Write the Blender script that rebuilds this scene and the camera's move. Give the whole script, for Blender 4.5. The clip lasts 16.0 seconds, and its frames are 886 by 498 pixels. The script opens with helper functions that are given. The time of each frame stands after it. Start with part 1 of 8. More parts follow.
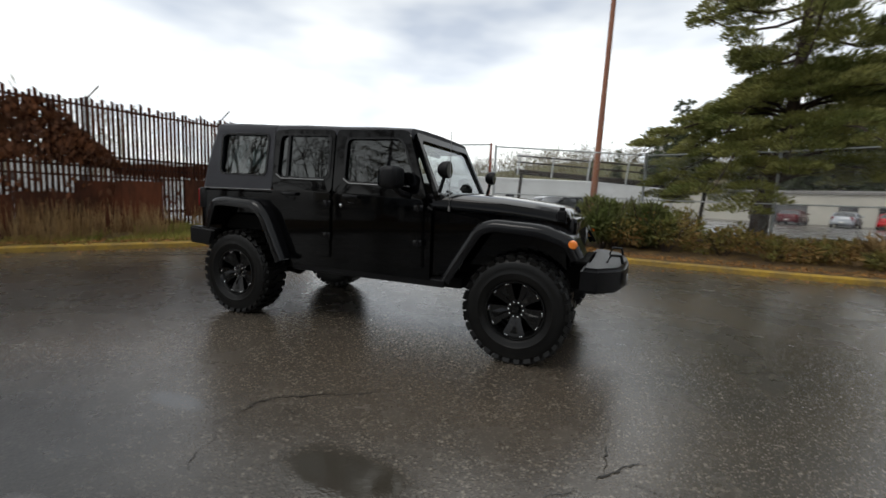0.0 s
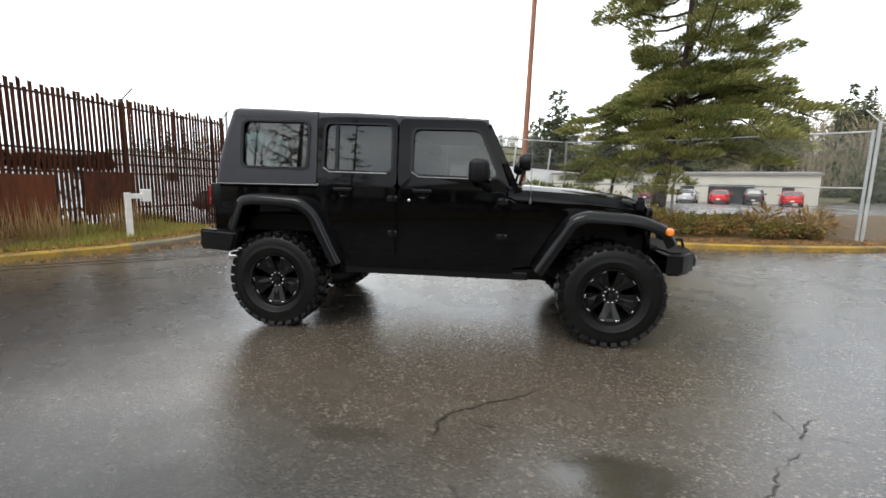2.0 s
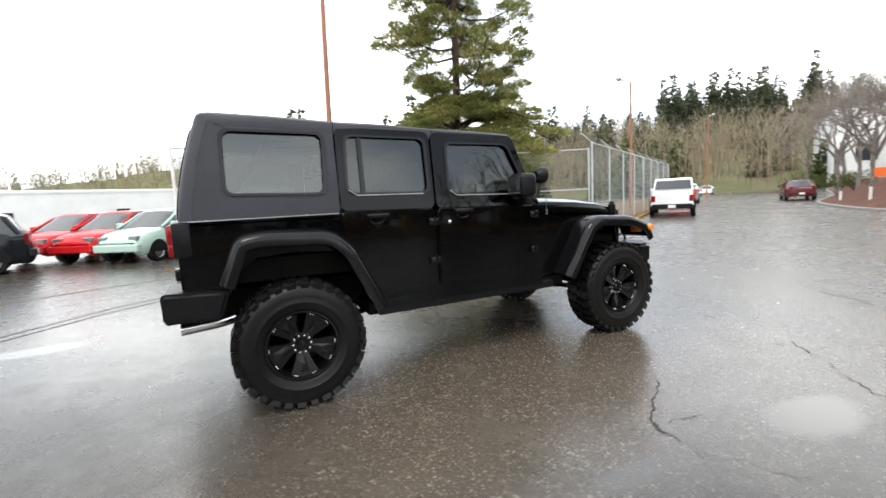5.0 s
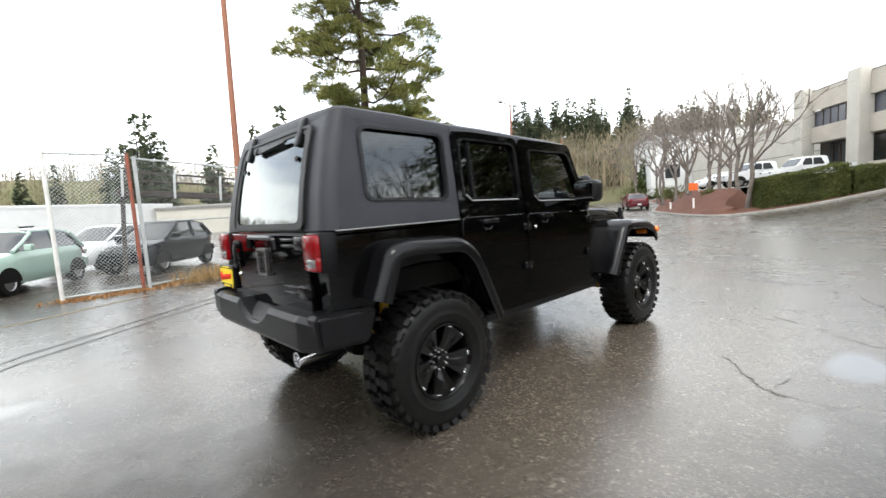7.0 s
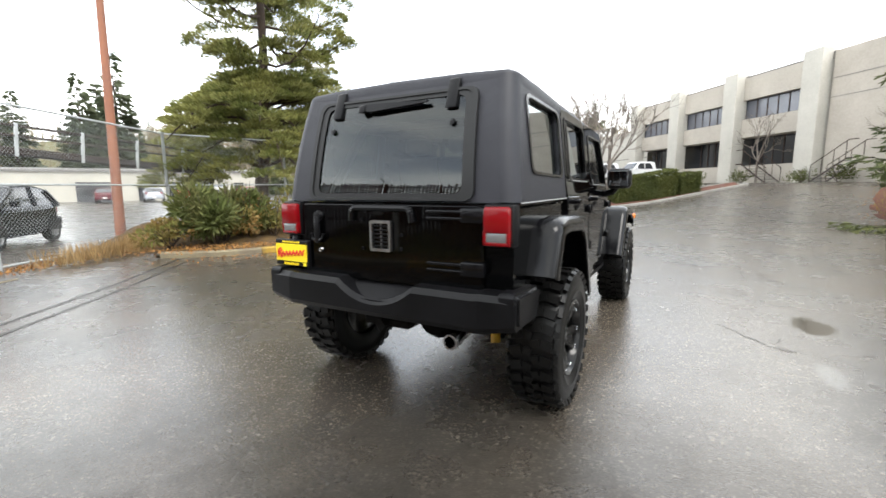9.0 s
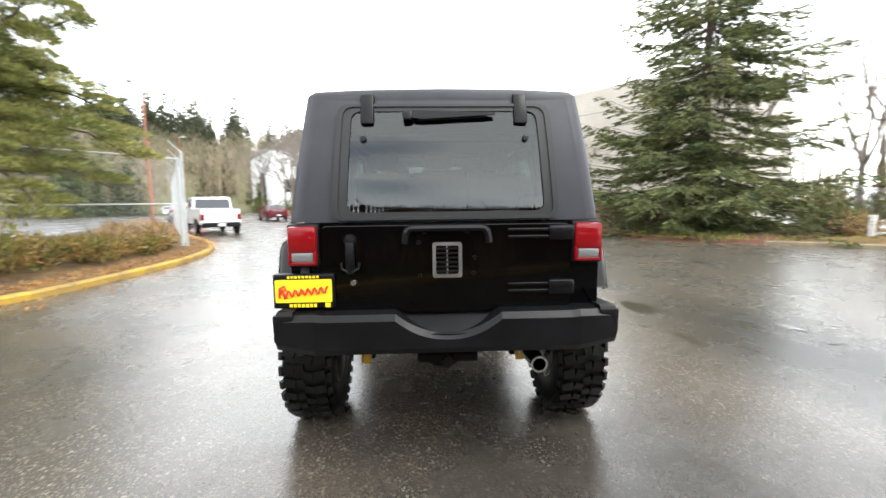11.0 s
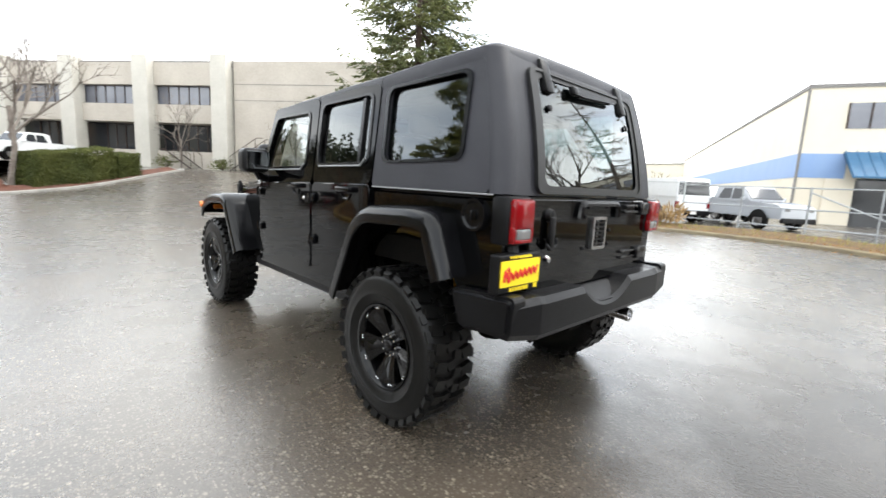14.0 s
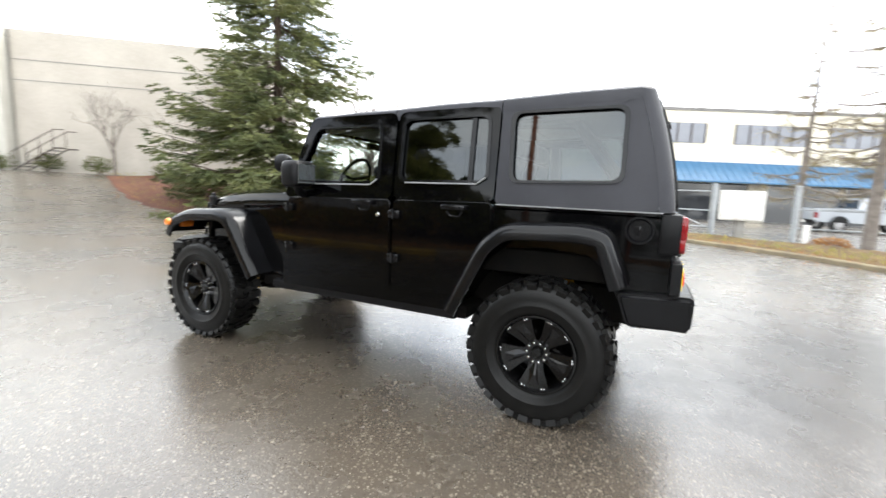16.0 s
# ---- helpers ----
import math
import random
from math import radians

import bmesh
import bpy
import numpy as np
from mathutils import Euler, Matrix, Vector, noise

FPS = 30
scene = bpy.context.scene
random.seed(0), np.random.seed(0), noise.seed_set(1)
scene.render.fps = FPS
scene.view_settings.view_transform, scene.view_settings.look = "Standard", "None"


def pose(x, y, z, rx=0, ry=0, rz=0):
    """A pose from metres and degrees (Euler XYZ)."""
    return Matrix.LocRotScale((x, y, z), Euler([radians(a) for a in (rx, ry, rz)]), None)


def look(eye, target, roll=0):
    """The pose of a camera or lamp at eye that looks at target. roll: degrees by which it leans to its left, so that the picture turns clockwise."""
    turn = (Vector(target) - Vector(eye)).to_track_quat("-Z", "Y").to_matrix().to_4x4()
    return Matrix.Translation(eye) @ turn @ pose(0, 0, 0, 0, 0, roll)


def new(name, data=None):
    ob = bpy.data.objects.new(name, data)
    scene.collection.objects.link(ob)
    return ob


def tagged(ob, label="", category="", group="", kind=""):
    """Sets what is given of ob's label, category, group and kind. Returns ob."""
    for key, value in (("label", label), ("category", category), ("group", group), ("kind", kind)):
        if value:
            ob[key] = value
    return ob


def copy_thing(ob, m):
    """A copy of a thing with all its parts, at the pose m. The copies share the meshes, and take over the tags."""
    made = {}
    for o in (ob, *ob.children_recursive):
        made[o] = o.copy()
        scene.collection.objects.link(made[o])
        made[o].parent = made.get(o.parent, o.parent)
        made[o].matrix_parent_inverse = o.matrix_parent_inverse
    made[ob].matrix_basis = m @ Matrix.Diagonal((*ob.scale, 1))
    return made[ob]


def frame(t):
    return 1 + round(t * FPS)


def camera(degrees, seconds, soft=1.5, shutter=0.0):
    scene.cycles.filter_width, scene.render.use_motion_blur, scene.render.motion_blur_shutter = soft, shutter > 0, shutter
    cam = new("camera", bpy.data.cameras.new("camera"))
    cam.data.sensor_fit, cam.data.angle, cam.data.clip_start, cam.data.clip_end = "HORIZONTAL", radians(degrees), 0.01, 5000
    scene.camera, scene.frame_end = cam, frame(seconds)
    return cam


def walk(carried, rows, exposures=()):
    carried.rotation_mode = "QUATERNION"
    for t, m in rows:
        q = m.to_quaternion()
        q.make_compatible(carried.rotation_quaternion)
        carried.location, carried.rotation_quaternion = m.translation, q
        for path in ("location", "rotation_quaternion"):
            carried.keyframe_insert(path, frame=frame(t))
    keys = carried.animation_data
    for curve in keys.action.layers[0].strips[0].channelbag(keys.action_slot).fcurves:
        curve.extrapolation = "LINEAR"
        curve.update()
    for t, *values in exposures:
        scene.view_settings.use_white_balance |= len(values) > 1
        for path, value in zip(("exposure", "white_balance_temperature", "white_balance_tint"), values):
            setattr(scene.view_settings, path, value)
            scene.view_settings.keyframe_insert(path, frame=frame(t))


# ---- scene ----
cam = camera(91.1, 16.0, shutter=0.5)
PATH = [
    (0, (2.202, -4.248, 1.297), (1.447, -2.411, 1.058), 2.41),
    (0.5, (1.801, -4.420, 1.320), (1.212, -2.526, 1.059), 1.92),
    (1, (1.366, -4.461, 1.304), (0.770, -2.575, 1.003), 2.81),
    (1.5, (0.946, -4.556, 1.304), (0.585, -2.606, 1.045), 2.53),
    (2, (0.527, -4.591, 1.316), (0.276, -2.628, 1.026), 1.24),
    (2.5, (0.125, -4.521, 1.342), (0.031, -2.537, 1.108), 0.77),
    (3, (-0.304, -4.497, 1.345), (-0.075, -2.528, 1.079), -0.92),
    (3.5, (-0.687, -4.376, 1.330), (-0.331, -2.429, 1.041), -1.33),
    (4, (-1.078, -4.268, 1.355), (-0.540, -2.350, 1.183), -0.82),
    (4.5, (-1.482, -4.150, 1.373), (-0.745, -2.303, 1.162), -0.71),
    (4.7, (-1.619, -4.057, 1.354), (-0.835, -2.230, 1.135), -1.60),
    (6.8, (-3.118, -3.005, 1.381), (-1.775, -1.538, 1.169), -3.92),
    (7, (-3.235, -2.884, 1.384), (-1.878, -1.427, 1.191), -3.67),
    (7.5, (-3.479, -2.511, 1.376), (-2.032, -1.145, 1.178), -3.50),
    (8, (-3.728, -2.194, 1.385), (-2.127, -1.005, 1.242), -1.22),
    (8.2, (-3.843, -2.080, 1.385), (-2.205, -0.947, 1.202), -0.72),
    (10.3, (-4.368, -0.440, 1.377), (-2.446, 0.058, 1.134), -0.78),
    (10.5, (-4.375, -0.269, 1.376), (-2.416, 0.073, 1.164), -0.86),
    (11, (-4.358, 0.117, 1.386), (-2.371, 0.030, 1.177), -0.70),
    (11.5, (-4.221, 0.472, 1.364), (-2.263, 0.116, 1.163), 0.06),
    (12, (-4.159, 0.846, 1.374), (-2.284, 0.176, 1.186), 0.48),
    (12.5, (-4.064, 1.210, 1.366), (-2.258, 0.382, 1.137), 0.68),
    (13, (-3.830, 1.556, 1.368), (-2.119, 0.548, 1.133), 1.62),
    (13.5, (-3.624, 1.980, 1.363), (-2.051, 0.774, 1.095), 2.10),
    (14, (-3.325, 2.295, 1.336), (-1.896, 0.930, 1.034), 2.80),
    (14.5, (-3.026, 2.637, 1.329), (-1.709, 1.151, 1.088), 4.44),
    (15, (-2.722, 2.948, 1.324), (-1.479, 1.407, 1.039), 4.20),
    (15.5, (-2.342, 3.149, 1.355), (-1.205, 1.528, 1.077), 3.94),
    (16, (-2.008, 3.402, 1.372), (-1.162, 1.611, 1.101), 2.44),
]
walk(cam, [(t, look(eye, target, roll)) for t, eye, target, roll in PATH],
     [(0, 0.25), (0.5, 0.55), (1.0, 0.75), (1.5, 1.0), (2.0, 1.22), (2.5, 1.5), (3.5, 1.62), (7, 1.7), (8.1, 1.7), (10.4, 2.35), (11.5, 2.25), (13, 2.2), (14.7, 2.08), (16, 2.42)])
# ---- build ----
# ---------------------------------------------------------------- world and sun
world = bpy.data.worlds.new("overcast")
scene.world = world
world.use_nodes = True
wn = world.node_tree
wn.nodes.clear()


def wnode(kind, **props):
    n = wn.nodes.new(kind)
    for k, v in props.items():
        if k in n.inputs:
            n.inputs[k].default_value = v
    return n


w_out, w_bg = wnode("ShaderNodeOutputWorld"), wnode("ShaderNodeBackground", Strength=1.0)
w_co, w_map = wnode("ShaderNodeTexCoord"), wnode("ShaderNodeMapping")
w_map.inputs["Scale"].default_value = (1.6, 1.6, 4.5)
w_noise = wnode("ShaderNodeTexNoise", Scale=1.25, Detail=4.0, Roughness=0.48)
w_ramp = wnode("ShaderNodeValToRGB")
w_ramp.color_ramp.elements[0].position, w_ramp.color_ramp.elements[0].color = 0.36, (0.50, 0.555, 0.64, 1)
w_ramp.color_ramp.elements[1].position, w_ramp.color_ramp.elements[1].color = 0.56, (0.98, 1.0, 0.985, 1)
w_sky = wn.nodes.new("ShaderNodeTexSky")
w_sky.sky_type, w_sky.sun_disc, w_sky.sun_elevation, w_sky.sun_rotation = "NISHITA", False, radians(40), radians(200)
w_mul = wn.nodes.new("ShaderNodeVectorMath")
w_mul.operation = "SCALE"
w_mul.inputs["Scale"].default_value = 0.07
w_mix = wn.nodes.new("ShaderNodeMix")
w_mix.data_type = "RGBA"
w_mix.inputs["Factor"].default_value = 0.88
w_sep, w_low, w_grad = wnode("ShaderNodeSeparateXYZ"), wnode("ShaderNodeMapRange"), wn.nodes.new("ShaderNodeVectorMath")
for k, v in zip(("From Min", "From Max", "To Min", "To Max"), (0.02, 0.62, 1.38, 0.86)):
    w_low.inputs[k].default_value = v
w_low.interpolation_type = "SMOOTHSTEP"
w_grad.operation = "SCALE"
for a, b in (
    (w_co.outputs["Generated"], w_sep.inputs["Vector"]),
    (w_sep.outputs["Z"], w_low.inputs["Value"]),
    (w_low.outputs["Result"], w_grad.inputs["Scale"]),
    (w_mix.outputs["Result"], w_grad.inputs[0]),
    (w_co.outputs["Generated"], w_map.inputs["Vector"]),
    (w_map.outputs["Vector"], w_noise.inputs["Vector"]),
    (w_noise.outputs["Fac"], w_ramp.inputs["Fac"]),
    (w_sky.outputs["Color"], w_mul.inputs[0]),
    (w_mul.outputs["Vector"], w_mix.inputs["A"]),
    (w_ramp.outputs["Color"], w_mix.inputs["B"]),
    (w_grad.outputs["Vector"], w_bg.inputs["Color"]),
    (w_bg.outputs["Background"], w_out.inputs["Surface"]),
):
    wn.links.new(a, b)
sun = new("sun", bpy.data.lights.new("sun", "SUN"))
sun.data.energy, sun.data.angle, sun.data.color = 0.7, radians(25), (1.0, 0.97, 0.92)
sun.matrix_world = look((0, 0, 0), (0.25, 0.45, -0.8))


# ---------------------------------------------------------------- materials
def material(name, colour, rough=0.6, metal=0.0, second=None, scale=8.0, fine=60.0, bump=0.0, coat=0.0, vary=0.0,
             transmission=0.0, alpha=1.0, emit=0.0, ior=1.45, rough2=None, spots=0.5, stretch=(1, 1, 1), bump_dist=0.02, specular=0.5):
    """A surface with two scales of variation: blotches (scale) and grain (fine), in object metres."""
    m = bpy.data.materials.new(name)
    m.use_nodes = True
    t, p = m.node_tree, m.node_tree.nodes["Principled BSDF"]
    link = t.links.new
    p.inputs["Base Color"].default_value = (*colour, 1)
    p.inputs["Roughness"].default_value, p.inputs["Metallic"].default_value = rough, metal
    p.inputs["Coat Weight"].default_value, p.inputs["Coat Roughness"].default_value = coat, 0.03
    p.inputs["Transmission Weight"].default_value, p.inputs["IOR"].default_value = transmission, ior
    p.inputs["Alpha"].default_value = alpha
    p.inputs["Specular IOR Level"].default_value = specular
    if emit:
        p.inputs["Emission Color"].default_value, p.inputs["Emission Strength"].default_value = (*colour, 1), emit
    if second is None and not bump:
        return m
    co, mp = t.nodes.new("ShaderNodeTexCoord"), t.nodes.new("ShaderNodeMapping")
    mp.inputs["Scale"].default_value = stretch
    link(co.outputs["Object"], mp.inputs["Vector"])
    big, small = t.nodes.new("ShaderNodeTexNoise"), t.nodes.new("ShaderNodeTexNoise")
    big.inputs["Scale"].default_value, big.inputs["Detail"].default_value, big.inputs["Roughness"].default_value = scale, 5.0, 0.6
    small.inputs["Scale"].default_value, small.inputs["Detail"].default_value = fine, 3.0
    link(mp.outputs["Vector"], big.inputs["Vector"])
    link(mp.outputs["Vector"], small.inputs["Vector"])
    if second is not None:
        ramp, mix = t.nodes.new("ShaderNodeMapRange"), t.nodes.new("ShaderNodeMix")
        ramp.inputs["From Min"].default_value, ramp.inputs["From Max"].default_value = spots - 0.18, spots + 0.18
        mix.data_type = "RGBA"
        mix.inputs["A"].default_value, mix.inputs["B"].default_value = (*colour, 1), (*second, 1)
        both = t.nodes.new("ShaderNodeMath")
        both.operation = "MULTIPLY_ADD"
        both.inputs[1].default_value = 0.45
        link(small.outputs["Fac"], both.inputs[0])
        sub = t.nodes.new("ShaderNodeMath")
        sub.operation = "SUBTRACT"
        sub.inputs[1].default_value = 0.225
        link(big.outputs["Fac"], sub.inputs[0])
        link(sub.outputs[0], both.inputs[2])
        link(both.outputs[0], ramp.inputs["Value"])
        link(ramp.outputs["Result"], mix.inputs["Factor"])
        last = mix.outputs["Result"]
        if vary:
            info, hsv, rng = t.nodes.new("ShaderNodeObjectInfo"), t.nodes.new("ShaderNodeHueSaturation"), t.nodes.new("ShaderNodeMapRange")
            rng.inputs["To Min"].default_value, rng.inputs["To Max"].default_value = 1 - vary, 1 + vary
            link(info.outputs["Random"], rng.inputs["Value"])
            link(rng.outputs["Result"], hsv.inputs["Value"])
            link(last, hsv.inputs["Color"])
            last = hsv.outputs["Color"]
        link(last, p.inputs["Base Color"])
        if rough2 is not None:
            rr = t.nodes.new("ShaderNodeMapRange")
            rr.inputs["To Min"].default_value, rr.inputs["To Max"].default_value = rough, rough2
            link(ramp.outputs["Result"], rr.inputs["Value"])
            link(rr.outputs["Result"], p.inputs["Roughness"])
    if bump:
        b = t.nodes.new("ShaderNodeBump")
        b.inputs["Strength"].default_value, b.inputs["Distance"].default_value = bump, bump_dist
        link(small.outputs["Fac"], b.inputs["Height"])
        link(b.outputs["Normal"], p.inputs["Normal"])
    return m


def glass_material(name, tint, gloss_head_on):
    """A thin pane: tinted see-through, with a clear mirror gloss that grows towards grazing angles."""
    m = bpy.data.materials.new(name)
    m.use_nodes = True
    t = m.node_tree
    t.nodes.clear()
    out, mix, weight = t.nodes.new("ShaderNodeOutputMaterial"), t.nodes.new("ShaderNodeMixShader"), t.nodes.new("ShaderNodeLayerWeight")
    clear, gloss = t.nodes.new("ShaderNodeBsdfTransparent"), t.nodes.new("ShaderNodeBsdfGlossy")
    power, scaled = t.nodes.new("ShaderNodeMath"), t.nodes.new("ShaderNodeMath")
    clear.inputs["Color"].default_value = (*tint, 1)
    gloss.inputs["Roughness"].default_value = 0.012
    gloss.inputs["Color"].default_value = (0.93, 0.97, 0.97, 1)
    weight.inputs["Blend"].default_value = 0.5
    power.operation, power.inputs[1].default_value = "POWER", 3.4
    scaled.operation, scaled.inputs[1].default_value, scaled.inputs[2].default_value = "MULTIPLY_ADD", 1 - gloss_head_on, gloss_head_on
    t.links.new(weight.outputs["Facing"], power.inputs[0])
    t.links.new(power.outputs[0], scaled.inputs[0])
    t.links.new(scaled.outputs[0], mix.inputs["Fac"])
    t.links.new(clear.outputs["BSDF"], mix.inputs[1])
    t.links.new(gloss.outputs["BSDF"], mix.inputs[2])
    t.links.new(mix.outputs["Shader"], out.inputs["Surface"])
    return m


def foliage_material(name, light, dark, scale=0.9, glow=0.4, bright=0.35):
    """Leaves that let some light through, each with its own tone."""
    m = bpy.data.materials.new(name)
    m.use_nodes = True
    t, p = m.node_tree, m.node_tree.nodes["Principled BSDF"]
    link = t.links.new
    co, big, ramp, mix = t.nodes.new("ShaderNodeTexCoord"), t.nodes.new("ShaderNodeTexNoise"), t.nodes.new("ShaderNodeMapRange"), t.nodes.new("ShaderNodeMix")
    big.inputs["Scale"].default_value, big.inputs["Detail"].default_value = scale, 4.0
    ramp.inputs["From Min"].default_value, ramp.inputs["From Max"].default_value = 0.35, 0.65
    mix.data_type = "RGBA"
    mix.inputs["A"].default_value, mix.inputs["B"].default_value = (*light, 1), (*dark, 1)
    geo, hsv, rng = t.nodes.new("ShaderNodeNewGeometry"), t.nodes.new("ShaderNodeHueSaturation"), t.nodes.new("ShaderNodeMapRange")
    rng.inputs["To Min"].default_value, rng.inputs["To Max"].default_value = 1 - bright, 1 + bright
    link(co.outputs["Object"], big.inputs["Vector"])
    link(big.outputs["Fac"], ramp.inputs["Value"])
    link(ramp.outputs["Result"], mix.inputs["Factor"])
    link(geo.outputs["Random Per Island"], rng.inputs["Value"])
    link(rng.outputs["Result"], hsv.inputs["Value"])
    link(mix.outputs["Result"], hsv.inputs["Color"])
    link(hsv.outputs["Color"], p.inputs["Base Color"])
    p.inputs["Roughness"].default_value, p.inputs["Specular IOR Level"].default_value = 0.6, 0.25
    thin, both, out = t.nodes.new("ShaderNodeBsdfTranslucent"), t.nodes.new("ShaderNodeMixShader"), t.nodes["Material Output"]
    link(hsv.outputs["Color"], thin.inputs["Color"])
    both.inputs["Fac"].default_value = glow
    link(p.outputs["BSDF"], both.inputs[1])
    link(thin.outputs["BSDF"], both.inputs[2])
    link(both.outputs["Shader"], out.inputs["Surface"])
    return m


def asphalt_material():
    """Worn wet asphalt: pale stones in a dark binder, damp sheen that comes and goes over metres."""
    m = bpy.data.materials.new("wet_asphalt")
    m.use_nodes = True
    t, p = m.node_tree, m.node_tree.nodes["Principled BSDF"]
    link = t.links.new
    co = t.nodes.new("ShaderNodeTexCoord")

    def noise_node(scale, detail=4.0, rough=0.6):
        n = t.nodes.new("ShaderNodeTexNoise")
        n.inputs["Scale"].default_value, n.inputs["Detail"].default_value, n.inputs["Roughness"].default_value = scale, detail, rough
        link(co.outputs["Object"], n.inputs["Vector"])
        return n.outputs["Fac"]

    def ranged(value, a, b, c, d):
        n = t.nodes.new("ShaderNodeMapRange")
        for k, v in zip(("From Min", "From Max", "To Min", "To Max"), (a, b, c, d)):
            n.inputs[k].default_value = v
        link(value, n.inputs["Value"])
        return n.outputs["Result"]

    def mixed(fac, a, b):
        n = t.nodes.new("ShaderNodeMix")
        n.data_type = "RGBA"
        for k, v in (("A", a), ("B", b)):
            if isinstance(v, tuple):
                n.inputs[k].default_value = (*v, 1)
            else:
                link(v, n.inputs[k])
        link(fac, n.inputs["Factor"])
        return n.outputs["Result"]

    def voronoi(scale):
        n = t.nodes.new("ShaderNodeTexVoronoi")
        n.inputs["Scale"].default_value = scale
        link(co.outputs["Object"], n.inputs["Vector"])
        c = t.nodes.new("ShaderNodeSeparateColor")
        link(n.outputs["Color"], c.inputs["Color"])
        return n.outputs["Distance"], c.outputs[0], c.outputs[1]

    def joined(op, a, b):
        n = t.nodes.new("ShaderNodeMath")
        n.operation = op
        for k, v in enumerate((a, b)):
            if isinstance(v, float):
                n.inputs[k].default_value = v
            else:
                link(v, n.inputs[k])
        return n.outputs[0]

    def spot(x, y, rx, ry, edge, ragged):
        """1 inside an oval with a ragged soft edge, 0 outside."""
        mp = t.nodes.new("ShaderNodeMapping")
        mp.inputs["Location"].default_value, mp.inputs["Scale"].default_value = (-x / rx, -y / ry, 0), (1 / rx, 1 / ry, 0)
        link(co.outputs["Object"], mp.inputs["Vector"])
        far = t.nodes.new("ShaderNodeVectorMath")
        far.operation = "LENGTH"
        link(mp.outputs["Vector"], far.inputs[0])
        return ranged(joined("ADD", far.outputs["Value"], joined("MULTIPLY", ragged, 1.3)), 1.65 - edge, 1.65 + edge, 1.0, 0.0)

    gap, tone, pick = voronoi(85.0)
    gap2, tone2, pick2 = voronoi(46.0)
    broad, mid, soil, grit, ragged = noise_node(0.35), noise_node(2.3), noise_node(0.7), noise_node(55.0, 2.0), noise_node(2.6, 6.0, 0.65)
    body, body2 = ranged(gap, 0.30, 0.62, 1.0, 0.0), ranged(gap2, 0.28, 0.60, 1.0, 0.0)
    # Ovals with fewer stones, a darker base and less gloss.
    smooth_zone = joined("MAXIMUM", spot(-3.9, -1.0, 1.9, 2.3, 0.45, ragged), joined("MULTIPLY", spot(-6.0, 7.5, 5.5, 4.5, 0.4, ragged), 0.8))
    stone_share = ranged(smooth_zone, 0.0, 1.0, 1.0, 0.2)
    # Brightness painted into the ground colour along both sides of the car.
    side_lift = joined("MAXIMUM", spot(0.0, -1.9, 2.4, 1.0, 0.5, ragged), spot(0.2, 1.6, 2.4, 0.9, 0.5, ragged))
    # Dark oval painted into the colour to cut sky glare; joined by the smooth ovals.
    bare = joined("MAXIMUM", joined("MULTIPLY", spot(-0.8, -3.45, 2.0, 0.85, 0.6, ragged), 0.8), joined("MULTIPLY", smooth_zone, 0.6))
    stones = joined("MULTIPLY", joined("MULTIPLY", ranged(pick, 0.58, 0.90, 0.0, 1.0), body), stone_share)
    pebbles = joined("MULTIPLY", joined("MULTIPLY", ranged(pick2, 0.80, 0.95, 0.0, 0.8), body2), stone_share)
    base = mixed(ranged(broad, 0.35, 0.65, 0, 1), (0.019, 0.0170, 0.0145), (0.040, 0.036, 0.031))
    base = mixed(ranged(soil, 0.42, 0.66, 0, 0.8), base, (0.066, 0.050, 0.035))
    base = mixed(ranged(grit, 0.35, 0.7, 0, 0.4), base, (0.092, 0.078, 0.062))
    base = mixed(joined("MULTIPLY", side_lift, 0.6), base, (0.092, 0.072, 0.052))
    base = mixed(stones, base, mixed(tone, (0.092, 0.079, 0.062), (0.25, 0.222, 0.178)))
    base = mixed(pebbles, base, mixed(tone2, (0.115, 0.094, 0.071), (0.29, 0.255, 0.20)))
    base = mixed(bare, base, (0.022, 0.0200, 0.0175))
    water = spot(1.12, -2.66, 0.33, 0.17, 0.26, ragged)
    water = joined("MAXIMUM", water, joined("MULTIPLY", spot(-3.9, 1.9, 0.55, 0.16, 0.3, ragged), 0.5))
    for x, y, rx, ry in ((-0.20, -2.53, 0.24, 0.08), (0.18, -3.40, 0.20, 0.07), (0.08, -3.85, 0.18, 0.06)):
        water = joined("MAXIMUM", water, joined("MULTIPLY", spot(x, y, rx, ry, 0.2, ragged), 0.5))
    base = mixed(water, base, (0.048, 0.042, 0.033))
    link(base, p.inputs["Base Color"])
    wet = joined("ADD", joined("MULTIPLY", ranged(mid, 0.3, 0.7, 0.0, 1.0), 0.5), ranged(broad, 0.3, 0.7, 0.0, 0.5))
    rough = ranged(wet, 0.1, 0.9, 0.31, 0.22)
    dry = ranged(water, 0.0, 1.0, 1.0, 0.0)
    link(joined("ADD", joined("MULTIPLY", rough, dry), joined("MULTIPLY", water, 0.03)), p.inputs["Roughness"])
    p.inputs["IOR"].default_value = 1.58
    dull = joined("MULTIPLY", joined("MAXIMUM", smooth_zone, bare), dry)
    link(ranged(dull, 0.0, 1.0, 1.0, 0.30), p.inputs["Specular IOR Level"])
    bump = t.nodes.new("ShaderNodeBump")
    bump.inputs["Distance"].default_value = 0.006
    link(ranged(water, 0.0, 1.0, 0.14, 0.03), bump.inputs["Strength"])
    link(joined("ADD", joined("MULTIPLY", gap, -1.0), joined("MULTIPLY", gap2, -0.7)), bump.inputs["Height"])
    link(bump.outputs["Normal"], p.inputs["Normal"])
    return m


